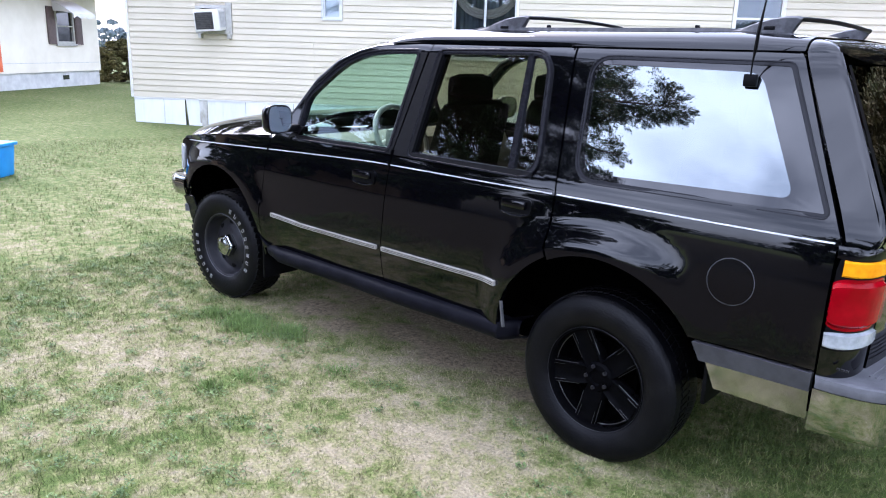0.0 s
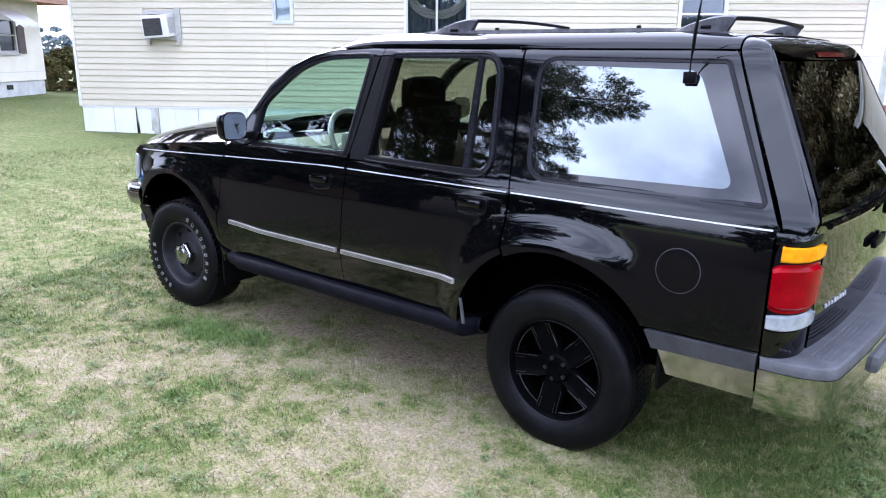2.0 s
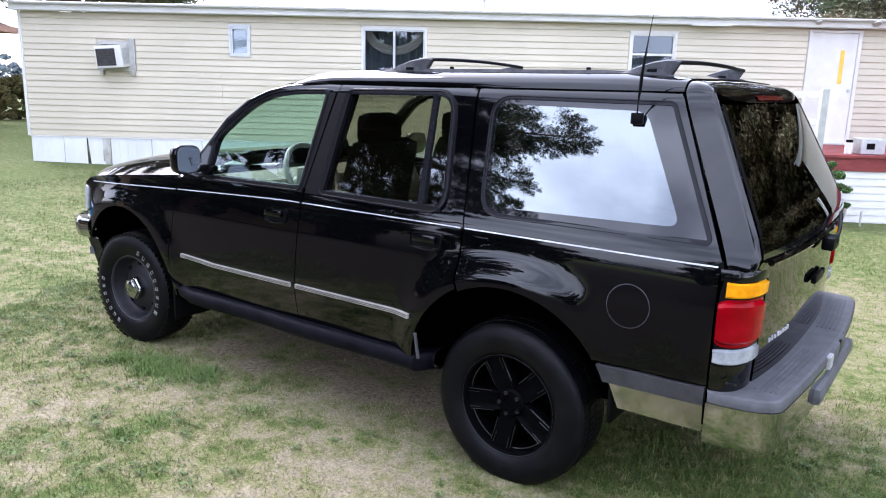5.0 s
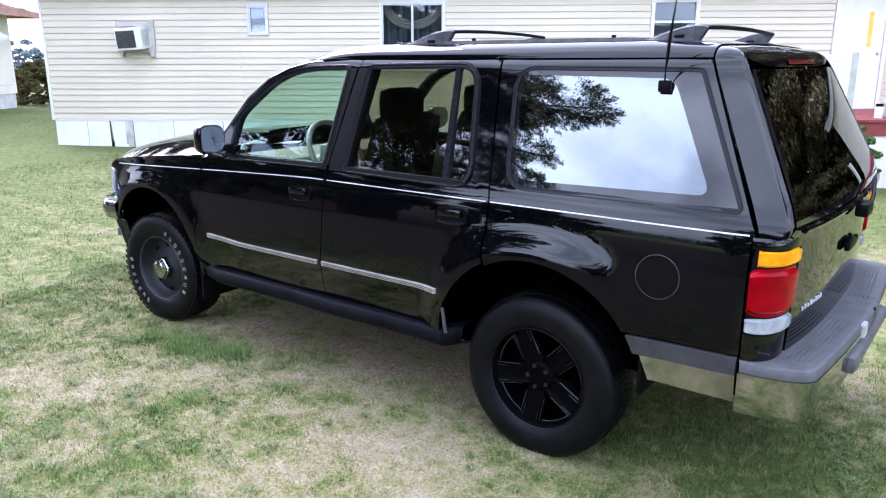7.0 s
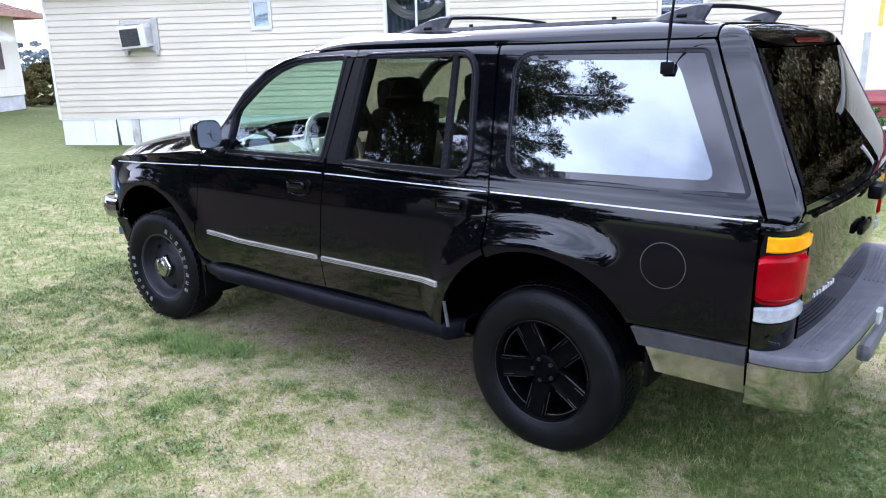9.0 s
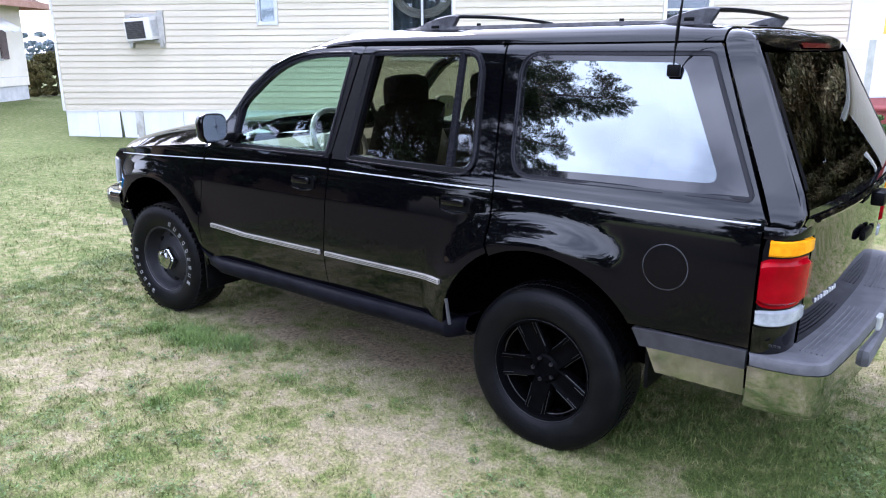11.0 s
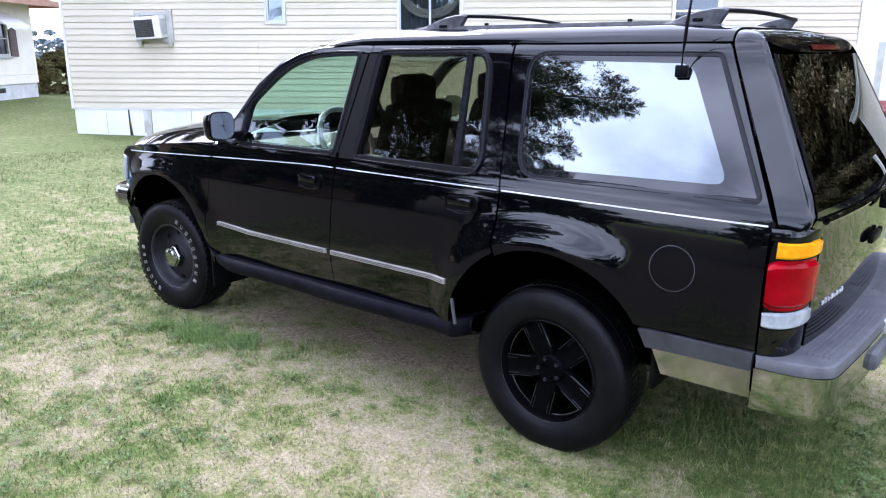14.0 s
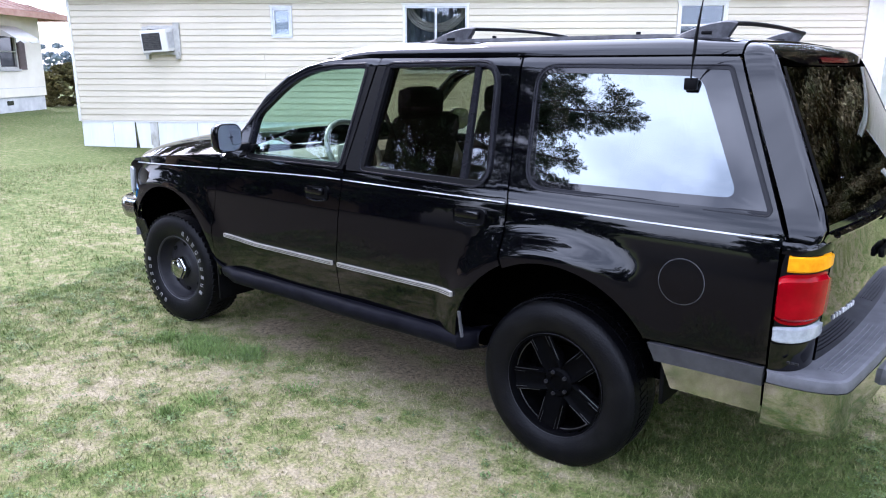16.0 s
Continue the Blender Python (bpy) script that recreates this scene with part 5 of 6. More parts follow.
CUTS = [(a - 0.036, b + 0.036, c - 0.036, d + 0.036) for a, b, c, d in WINS] + [(DOOR[0] - 0.062, DOOR[1] + 0.062, DOOR[2] - 0.03, DOOR[3] + 0.045), (1.375, 2.095, 1.795, 2.375)]
rnd = random.Random(9)
for k in range(N_COURSE):
    z = Z0 + k * pitch
    cuts = sorted((a, b) for a, b, c, d in CUTS if c < z + pitch * 0.6 and d > z + pitch * 0.4)
    x = 0.006
    spans = []
    for a, b in cuts + [(LEN - 0.006, LEN)]:
        if a > x:
            spans.append((x, a))
        x = max(x, b)
    for a, b in spans:
        while b - a > 0.02:
            seg = b - a if b - a < 4.6 else 3.66
            ob = new("siding_board", lap_mesh(seg - 0.003))
            ob.parent = home
            ob.location = (a, 0.0 - 0.0015 * (k % 2), z)
            a += seg

# ---- red deck with white lap skirting at the entrance ----
deck = tagged(new("deck"), "barn red wooden deck with white lap skirting by the entrance", "deck")
deck.matrix_basis = HM
DX0, DX1, DY = 13.35, 17.8, -2.62
DZ = 0.80
for k in range(17):
    y = -0.08 - 0.15 * (k + 1)
    part("deck_board", cube(DX0, DX1, y + 0.005, y + 0.145, DZ - 0.04, DZ - 0.003 * (k % 2), 0.004), REDDECK, deck)
part("rim_board", cube(DX0, DX1, DY - 0.04, DY, DZ - 0.225, DZ - 0.005, 0.004), REDDECK, deck, "red rim board")
part("rim_board", cube(DX0 - 0.04, DX0, DY - 0.04, -0.06, DZ - 0.225, DZ - 0.005, 0.004), REDDECK, deck)
part("edge_lip", cube(DX0 - 0.06, DX1, DY - 0.075, DY - 0.04, DZ - 0.03, DZ + 0.012, 0.006), REDDECK, deck, "faded red deck edge")
for k in range(8):
    z = -0.30 + 0.11 * k
    bm = cube(DX0, DX1, DY - 0.02, DY, z, z + 0.112)
    for v in bm.verts:
        if v.co.y < DY - 0.01 and v.co.z > z + 0.05:
            v.co.y += 0.014
    part("skirting_board", bm, WHITE, deck, "white lap skirting board")
part("skirting_board", cube(DX0 - 0.015, DX0, DY, -0.06, -0.30, DZ - 0.23), WHITE, deck)
for x in (13.40, 17.7):
    part("rail_post", cube(x - 0.05, x + 0.05, DY + 0.02, DY + 0.12, DZ - 0.2, DZ + 0.95, 0.006), PALEWOOD, deck, "white railing post")
part("rail_post", cube(13.35, 13.45, -0.20, -0.10, DZ, DZ + 0.95, 0.006), PALEWOOD, deck, "white railing post")
part("hand_rail", cube(13.37, 13.43, DY + 0.12, -0.20, DZ + 0.82, DZ + 0.92, 0.005), PALEWOOD, deck, "white hand rail")
part("hand_rail", cube(13.37, 13.43, DY + 0.12, -0.20, DZ + 0.42, DZ + 0.50, 0.005), PALEWOOD, deck)
part("marker_stake", cube(13.95, 13.97, DY - 0.35, DY - 0.33, -0.28, 0.02), ALU, deck, "thin metal stake")
box_thing = tagged(new("deck_box"), "small grey box standing on the red deck", "box")
box_thing.matrix_basis = HM
part("body", cube(14.14, 14.50, -2.35, -2.05, DZ + 0.005, DZ + 0.24, 0.012), ALU, box_thing)
part("dark_opening", cube(14.22, 14.34, -2.356, -2.348, DZ + 0.08, DZ + 0.17), SEAL, box_thing)
jar = tagged(new("paint_can"), "small white can with a dark lid on the deck", "can")
jar.matrix_basis = HM @ pose(14.03, -2.2, DZ)
part("can_body", lathe([(0.0, 0.0), (0.06, 0.0), (0.06, 0.17), (0.0, 0.17)], 20), WHITE, jar).matrix_basis = pose(0, 0, 0.0, 90)
part("can_lid", lathe([(0.0, 0.171), (0.05, 0.171), (0.05, 0.21), (0.0, 0.21)], 20), SEAL, jar).matrix_basis = pose(0, 0, 0.0, 90)

# ---- neighbour's house ----
HA0, HA1 = Vector((-23.4, 7.2, 0.0)), Vector((-20.6, 3.4, 0.0))
hd = (HA1 - HA0).normalized()
hturn = math.degrees(math.atan2(-hd.y, -hd.x))
GZ = 0.14
house = tagged(new("neighbour_house"), "cream single-storey house with a red-brown metal roof", "house")
house.matrix_basis = pose(HA0.x, HA0.y, GZ, 0, 0, hturn)
# local x runs from the visible corner away to the left as negative, y into the house
part("foundation", cube(-11.0, 0.0, 0.0, 8.0, -0.2, 0.55), BLOCK, house, "stained grey block foundation")
part("wall", panel(rect((-11.05, 0.04, 0.55, 2.875)), [rect((-2.15, -1.25, 1.35, 2.35)), rect((-5.6, -4.6, 0.6, 2.4))], lambda x, z: -0.04, 0.14, 30.0), CREAM, house)
part("wall", cube(-0.10, 0.04, 0.102, 8.0, 0.55, 2.875), CREAM, house)
part("wall", cube(-11.05, -10.9, 0.102, 8.0, 0.55, 2.875), CREAM, house)
part("wall", cube(-11.05, 0.04, 8.002, 8.1, 0.55, 2.875), CREAM, house)
part("wall_seam", cube(-11.05, 0.042, -0.046, -0.041, 0.80, 0.815), BLOCK, house)
part("foundation_vent", cube(-1.95, -1.65, -0.012, 0.02, 0.32, 0.45), DARKGLASS, house, "dark foundation vent")


rb2 = bmesh.new()
e = [rb2.verts.new(p) for p in ((-11.8, -0.75, 2.94), (0.75, -0.75, 2.94), (0.75, 8.75, 2.94), (-11.8, 8.75, 2.94))]
r2 = [rb2.verts.new(p) for p in ((-7.1, 4.0, 4.55), (-4.0, 4.0, 4.55))]
rb2.faces.new((e[0], e[1], r2[1], r2[0]))
rb2.faces.new((e[1], e[2], r2[1]))
rb2.faces.new((e[2], e[3], r2[0], r2[1]))
rb2.faces.new((e[3], e[0], r2[0]))
hroof = part("roof", thicken(rb2, 0.06), RUSTROOF, house, "red-brown metal hip roof")
for k in range(26):
    x = -11.6 + 0.48 * k
    top = min(1.0, (x + 11.8) / 4.7, (0.75 - x) / 4.75)
    if top > 0.05:
        part("standing_seam", tube([(x, -0.75, 3.01), (x, -0.75 + 4.75 * top, 3.01 + 1.61 * top)], 0.014, 4), RUSTROOF, hroof)
part("eave_fascia", cube(-11.8, 0.75, -0.79, -0.755, 2.80, 2.975), ORANGEWOOD, house, "orange-brown eave board")
part("eave_fascia", cube(0.752, 0.79, -0.79, 8.7, 2.80, 2.975), ORANGEWOOD, house)
part("eave_soffit", cube(-11.8, 0.75, -0.754, 8.7, 2.88, 2.905), ORANGEWOOD, house, "orange-brown eave underside")
hw = new("window")
hw.parent = house
fm = bmesh.new()
for a, b, c, d in ((-2.15, -1.25, 2.28, 2.35), (-2.15, -1.25, 1.35, 1.42), (-2.15, -2.08, 1.42, 2.28), (-1.32, -1.25, 1.42, 2.28), (-2.08, -1.32, 1.83, 1.87)):
    box(fm, a, b, -0.06, 0.04, c, d)
part("frame", fm, GREYBOARD, hw, "grey window frame")
part("pane", cube(-2.1, -1.3, 0.0, 0.012, 1.40, 2.30), DARKGLASS, hw)
part("sill", cube(-2.2, -1.2, -0.10, -0.02, 1.29, 1.35), GREYBOARD, hw)
for x in (-2.55, -1.22):
    sh = part("shutter", cube(x, x + 0.36, -0.075, -0.045, 1.33, 2.38), SHUTTER, hw, "dark brown shutter")
    for k in range(9):
        part("shutter_slat", cube(x + 0.04, x + 0.32, -0.085, -0.073, 1.40 + 0.105 * k, 1.46 + 0.105 * k), SHUTTER, sh)
aw = part("awning", thicken(grid(lambda u, v: (u, -0.05 - 0.65 * v, 2.56 - 0.36 * v ** 1.2), np.linspace(-2.25, -1.15, 24).tolist(), [0, 0.5, 1.0]), 0.02), WHITE, house, "white scalloped metal awning")
part("awning_valance", thicken(grid(lambda u, v: (u, -0.70, 2.205 - v * (0.10 + 0.03 * math.sin(u * 16))), np.linspace(-2.25, -1.15, 50).tolist(), [0, 1.0]), 0.01), WHITE, aw)
for s in (-2.25, -1.15):
    part("awning_side", thicken(grid(lambda u, v: (s, -0.05 - 0.65 * u, 2.56 - 0.36 * u ** 1.2 - v * (0.30 * (1 - u))), [0, 0.5, 1.0], [0, 1.0]), 0.01), WHITE, aw)
for s in (-2.1, -1.3):
    part("awning_strut", tube([(s, -0.04, 2.52), (s, -0.68, 2.19)], 0.012, 6), GREYBOARD, aw)
hdoor = part("side_door", cube(-5.6, -4.6, -0.06, 0.02, 0.6, 2.4), ORANGE, house, "orange-red side door")

# ---- outbuilding across the lawn ----
TAN = material("tan_board_wall", (0.36, 0.25, 0.15), 0.8, color2=(0.44, 0.32, 0.20), scale=3, bump=0.1)
shed = tagged(new("outbuilding"), "tan single-storey outbuilding with dark windows across the lawn", "shed")
shed.matrix_basis = pose(-13.6, -9.4, 0.0, 0, 0, 160)
SHED_WIN = [(-2.4, -1.5, 1.05, 1.85), (-0.9, 0.0, 1.05, 1.85), (1.5, 2.4, 1.05, 1.85)]
part("wall", panel(rect((-3.2, 3.2, -0.05, 2.35)), [rect(w) for w in SHED_WIN], lambda x, z: -0.1, 0.1, 30.0), TAN, shed)
for w in SHED_WIN:
    pane = part("window", cube(w[0], w[1], -0.06, -0.05, w[2], w[3]), DARKGLASS, shed, "dark window pane")
    fm = bmesh.new()
    for b0, b1, c0, c1 in ((w[0] - 0.06, w[1] + 0.06, w[3], w[3] + 0.07), (w[0] - 0.06, w[1] + 0.06, w[2] - 0.07, w[2]), (w[0] - 0.06, w[0], w[2], w[3]), (w[1], w[1] + 0.06, w[2], w[3])):
        box(fm, b0, b1, -0.13, -0.02, c0, c1)
    part("window_frame", fm, SHUTTER, pane)
for x0, x1, y0, y1 in ((-3.2, -3.1, 0.002, 3.0), (3.1, 3.2, 0.002, 3.0), (-3.2, 3.2, 3.002, 3.1)):
    part("wall", cube(x0, x1, y0, y1, -0.05, 2.35), TAN, shed)
part("roof", thicken(grid(lambda u, v: (u, v, 2.40 + 0.5 * (1 - abs(v - 1.5) / 2.0)), [-3.5, 3.5], [-0.5, 1.5, 3.5]), 0.05), SHUTTER, shed, "dark brown low roof")
part("shed_door", cube(0.35, 1.15, -0.13, -0.102, 0.0, 2.0, 0.004), SHUTTER, shed, "dark brown door")

# ---- blue plastic bin on the lawn ----
bx = tagged(new("storage_bin"), "bright blue plastic storage bin standing on the grass", "bin")
bx.matrix_basis = pose(-8.42, -0.62, ground_z(-8.4, -0.6), 0, 0, 38)
bm = cube(-0.30, 0.30, -0.20, 0.20, 0.0, 0.36, 0.02)
for v in bm.verts:
    f = 0.90 + 0.10 * v.co.z / 0.36
    v.co.x *= f
    v.co.y *= f
bb = part("tub", bm, BLUE, bx, smooth=True)
part("lid", cube(-0.325, 0.325, -0.225, 0.225, 0.362, 0.40, 0.012), BLUE, bx, "pale blue lid", True)
for k in range(5):
    part("rib", cube(-0.24 + 0.11 * k, -0.22 + 0.11 * k, -0.207, -0.19, 0.03, 0.33), BLUE, bb)


# ---- trees and shrubs ----
def leaf_cloud(clumps, per, size, seed, droop=0.0, narrow=0.45):
    """Many small leaves round clump centres (x, y, z, radius), as one mesh made of separate quads."""
    rg = np.random.default_rng(seed)
    c = np.array(clumps)
    n = len(c) * per
    idx = np.repeat(np.arange(len(c)), per)
    d = rg.normal(size=(n, 3))
    d /= np.linalg.norm(d, axis=1)[:, None]
    r = rg.random(n) ** 0.45
    pos = c[idx, :3] + d * (r * c[idx, 3])[:, None] * np.array([1, 1, 0.55])
    a = rg.normal(size=(n, 3))
    a[:, 2] -= droop
    a /= np.linalg.norm(a, axis=1)[:, None]
    b = np.cross(a, rg.normal(size=(n, 3)))
    b /= np.linalg.norm(b, axis=1)[:, None]
    s = size * rg.uniform(0.6, 1.35, n)[:, None]
    v = np.stack([pos - a * s, pos + b * s * narrow, pos + a * s, pos - b * s * narrow], 1).reshape(-1, 3)
    return v, np.arange(4 * n).reshape(-1, 4)


def raw_part(name, verts, faces, mat, parent, label="", stuff=False):
    me = bpy.data.meshes.new(name)
    me.from_pydata(verts.tolist(), [], faces.tolist())
    me.materials.append(mat)
    ob = new(name, me)
    ob.parent = parent
    if label:
        ob["label"] = label
    if stuff:
        ob["kind"] = "stuff"
    return ob


def sprays(twigs, per, size, seed, narrow, loose):
    """Needles or leaves along twigs (two ends each), pointing outwards, as one mesh of separate quads."""
    rg = np.random.default_rng(seed)
    tw = np.array(twigs)
    n = len(tw) * per
    idx = np.repeat(np.arange(len(tw)), per)
    p0, way = tw[idx, :3], tw[idx, 3:] - tw[idx, :3]
    ln = np.linalg.norm(way, axis=1)[:, None]
    q = rg.random(n)[:, None] ** 0.8
    pos = p0 + way * q + rg.normal(size=(n, 3)) * loose * (0.35 + 0.65 * np.minimum(1.0, 1.6 * (1.05 - q))) * np.array([1, 1, 0.55])
    a = way / ln + rg.normal(size=(n, 3)) * 0.55
    a /= np.linalg.norm(a, axis=1)[:, None]
    b = np.cross(a, rg.normal(size=(n, 3)))
    b /= np.linalg.norm(b, axis=1)[:, None]
    sz = size * rg.uniform(0.55, 1.35, n)[:, None]
    v = np.stack([pos - a * sz * 0.5, pos + b * sz * narrow, pos + a * sz, pos - b * sz * narrow], 1).reshape(-1, 3)
    return v, np.arange(4 * n).reshape(-1, 4)


def pine(x, y, h, spread, seed, first=0.35, label="tall dark pine with layered drooping boughs", leaf=PINE, per=60, size=0.16, name="pine_tree", limbs=26, up=0.12, flat=True, narrow=0.16, loose=0.10, boughs=()):
    """A tree; boughs: further limbs of known height, heading (degrees) and length."""
    rnd = random.Random(seed)
    t = tagged(new(name), label, "tree", group="trees round the yard")
    t.matrix_basis = pose(x, y, ground_z(x, y) - 0.05)
    bend = rnd.uniform(-0.3, 0.3)
    pts = [(bend * math.sin(k / 8 * 2.2), 0.2 * math.sin(k / 3 + seed), h * k / 8) for k in range(9)]
    r0 = 0.018 * h + 0.05
    part("trunk", tube(pts, r0, 10, radii=[r0 * (1.15 - k / 8 * 1.0) for k in range(9)]), BARK, t, smooth=True)
    plan = []
    for k in range(limbs):
        f = min(0.985, first + (1 - first) * (k + rnd.random() * 0.6) / limbs)
        taper = (1 - (f - first) / (1 - first)) ** 0.7 if flat else math.sin(math.pi * min(1, 0.18 + 0.82 * (f - first) / (1 - first)))
        plan.append((h * f, k * 2.4 + rnd.uniform(-0.5, 0.5), spread * (0.25 + 0.75 * taper) * rnd.uniform(0.65, 1.15), up + rnd.uniform(-0.12, 0.22)))
    plan += [(z, radians(a), ln, 0.06) for z, a, ln in boughs]
    twigs = []
    for z, a, ln, rise in plan:
        f = z / h
        base = Vector((bend * math.sin(f * 2.2), 0.2 * math.sin(f * 8 / 3 + seed), z))
        d = Vector((math.cos(a), math.sin(a), rise))
        along = lambda q: base + d * ln * q + Vector((-math.sin(a), math.cos(a), 0)) * (0.05 * ln * math.sin(3.1 * q + z)) + Vector((0, 0, -0.12 * ln * q * q))
        part("limb", tube([along(q) for q in (0, 0.25, 0.5, 0.75, 1.0)], 0.05, 5, radii=[r0 * k * (1.15 - f) + 0.008 for k in (0.42, 0.30, 0.20, 0.11, 0.03)]), BARK, t)
        m = max(6, int(ln * 5.5))
        for k in range(m):
            q = 0.24 + 0.74 * (k + rnd.random()) / m
            side = 1 if k % 2 else -1
            aa = a + side * rnd.uniform(0.45, 1.25)
            tl = max(0.35, ln * (0.14 + 0.30 * (1 - q)) * rnd.uniform(0.6, 1.2))
            p = along(q)
            e = p + Vector((math.cos(aa) * tl, math.sin(aa) * tl, tl * rnd.uniform(-0.10, 0.28)))
            twigs.append((*p, *e))
            if tl > 0.7:
                for sd in (-1, 1):
                    g = p.lerp(e, rnd.uniform(0.35, 0.7))
                    ab = aa + sd * rnd.uniform(0.4, 1.0)
                    twigs.append((*g, *(g + Vector((math.cos(ab), math.sin(ab), rnd.uniform(-0.05, 0.3))) * tl * 0.5)))
        twigs.append((*along(0.86), *(along(1.0) + d * 0.2)))
    v, f = sprays(twigs, per, size, seed, narrow, loose)
    raw_part("crown", v, f, leaf, t)
    return t


def shrub(x, y, h, w, seed, leaf, label, name="shrub", per=220, size=0.05):
    rnd = random.Random(seed)
    t = tagged(new(name), label, "shrub")
    t.matrix_basis = pose(x, y, ground_z(x, y) - 0.02)
    clumps = []
    for k in range(60):
        a, r, z = rnd.uniform(0, 6.28), math.sqrt(rnd.random()), rnd.uniform(0.12, 1.0)
        ww = w * (0.55 + 0.45 * math.sin(math.pi * min(1, z * 0.8 + 0.1)))
        clumps.append((r * ww * math.cos(a), r * ww * math.sin(a), z * h * (1 - 0.25 * r * r), rnd.uniform(0.16, 0.30) * w))
    for k in range(7):
        c = clumps[k * 8]
        part("stem", tube([(0.06 * math.cos(k), 0.06 * math.sin(k), 0), (c[0] * 0.5, c[1] * 0.5, c[2] * 0.5), c[:3]], 0.02, 5, radii=[0.03, 0.02, 0.008]), BARK, t)
    v, f = leaf_cloud(clumps, per, size, seed)
    raw_part("foliage", v, f, leaf, t)
    return t


def by_home(along, off):
    p = HOME_AT + H_DIR * along + H_OUT * off
    return p.x, p.y


# behind the home
pine(*by_home(-5.2, -13.5), 12.5, 6.4, 11, 0.29, "dusty brown and green broad-leaved tree behind the home", BROWNLEAF, 60, 0.085, "shade_tree", 60, 0.22, False, 0.45, 0.34)
pine(*by_home(-7.0, -15.5), 10.5, 3.2, 12, 0.42, "grey-green conifer behind the home", PINE, 50, 0.11, limbs=50, narrow=0.14, loose=0.2)
pine(*by_home(19.8, -8.5), 14.0, 6.6, 13, 0.12, "large pine with bare crooked limbs behind the home", REDPINE, 60, 0.11, narrow=0.16, limbs=64, up=0.0, loose=0.24)
pine(*by_home(23.5, -8.0), 14.0, 5.6, 14, 0.10, "large pine with bare crooked limbs behind the home", PINE, 60, 0.12, narrow=0.16, limbs=60, up=0.0, loose=0.24)
pine(*by_home(25.5, -8.0), 13.0, 5.0, 15, 0.2, per=24, size=0.16)
for tx, ty, sd in ((5.5, 17.5, 46), (9.5, 15.0, 47)):
    pine(tx, ty, 13.0, 4.5, sd, 0.04, "leafy tree with olive and rust coloured foliage", OLIVE, 90, 0.105, limbs=50, flat=False, narrow=0.4, loose=0.32)
# bush between the houses and vine by the deck
shrub(-24.6, 8.5, 1.35, 0.85, 21, SHRUB, "rounded olive-brown bush beside the cream house", "bush", 900, 0.05)
sx, sy = by_home(13.36, 2.95)
shrub(sx, sy, 1.0, 0.33, 22, VINE, "leafy green shrub growing against the deck", "deck_shrub", 260, 0.026)
# behind the camera, where the paint and the glass see them
pine(-10.8, -12.3, 14.0, 3.0, 31, 0.66, per=120, size=0.062, narrow=0.14, limbs=26, loose=0.085, boughs=((9.5, 2, 4.8), (9.9, -14, 4.1), (9.2, 16, 3.6), (10.3, 8, 3.4), (10.9, -6, 2.9), (8.1, 4, 3.9), (7.7, -10, 3.6), (7.2, 10, 3.6), (8.4, -24, 2.8), (6.6, 0, 2.9), (8.8, 60, 2.6), (9.4, 130, 3.0), (9.9, 200, 2.8), (8.3, 250, 2.9)))
FRINGE = ((8.0, 80, 3.8), (8.5, 150, 4.0), (8.2, 335, 4.2), (8.9, 20, 4.2), (8.4, 50, 3.6), (9.2, 100, 3.8))
LAYERS = tuple((9.7 + 0.40 * k, 47 * k * 1.7, 4.3) for k in range(5))
pine(-14.2, -12.8, 16.5, 4.4, 45, 0.68, per=70, size=0.14, narrow=0.16, limbs=48, loose=0.24, up=-0.02, boughs=LAYERS)
pine(-18.8, -13.2, 17.5, 4.8, 48, 0.66, per=70, size=0.14, narrow=0.16, limbs=48, loose=0.2, up=-0.02, boughs=LAYERS + FRINGE)
pine(-23.5, -13.0, 17.0, 4.8, 49, 0.62, per=50, size=0.15, narrow=0.16, limbs=44, loose=0.22)
for tx, ty, th, sd in ((-11.0, -12.2, 8.0, 32), (-13.6, -12.0, 8.2, 50), (-17.2, -12.4, 7.2, 36), (-21.5, -12.0, 7.0, 51)):
    pine(tx, ty, th, 3.0, sd, 0.10, "low dark evergreen under the pines", per=50, size=0.14, narrow=0.18, limbs=46, flat=False, loose=0.22)
pine(-3.0, -26.0, 6.0, 3.6, 33, 0.08, per=30, size=0.17, loose=0.16)
pine(1.5, -22.0, 7.5, 4.6, 34, 0.06, per=30, size=0.17, loose=0.16)
pine(8.0, -19.0, 8.5, 4.8, 35, 0.06, per=30, size=0.17, loose=0.16)
pine(15.0, -12.0, 12.0, 5.0, 37, 0.10, per=24, size=0.18, loose=0.16)
pine(15.0, 2.0, 13.0, 5.5, 38, 0.08, per=24, size=0.18, loose=0.16)
pine(14.0, 11.0, 14.0, 5.5, 39, 0.08, per=24, size=0.18, loose=0.16)
for tx, ty, sd in ((8.5, 19.0, 40), (4.8, 21.5, 42), (12.5, 16.0, 44)):
    pine(tx, ty, 16.0, 5.5, sd, 0.06, "leafy tree with olive and rust coloured foliage", OLIVE, 60, 0.14, limbs=50, flat=False, narrow=0.4, loose=0.36)
pine(0.5, 25.0, 16.0, 5.5, 43, 0.10, per=30, size=0.18, loose=0.16)

# unseen shrubs, added to cover the pine trunks in the doors' reflections
shrub(-10.4, -10.8, 3.2, 1.7, 61, PINE, "unseen dark evergreens added to hide the trunks reflected in the doors", "trunk_screen", 260, 0.09)
shrub(-7.0, -12.5, 2.6, 1.9, 62, PINE, "unseen dark evergreens added to hide the trunks reflected in the doors", "trunk_screen", 260, 0.09)
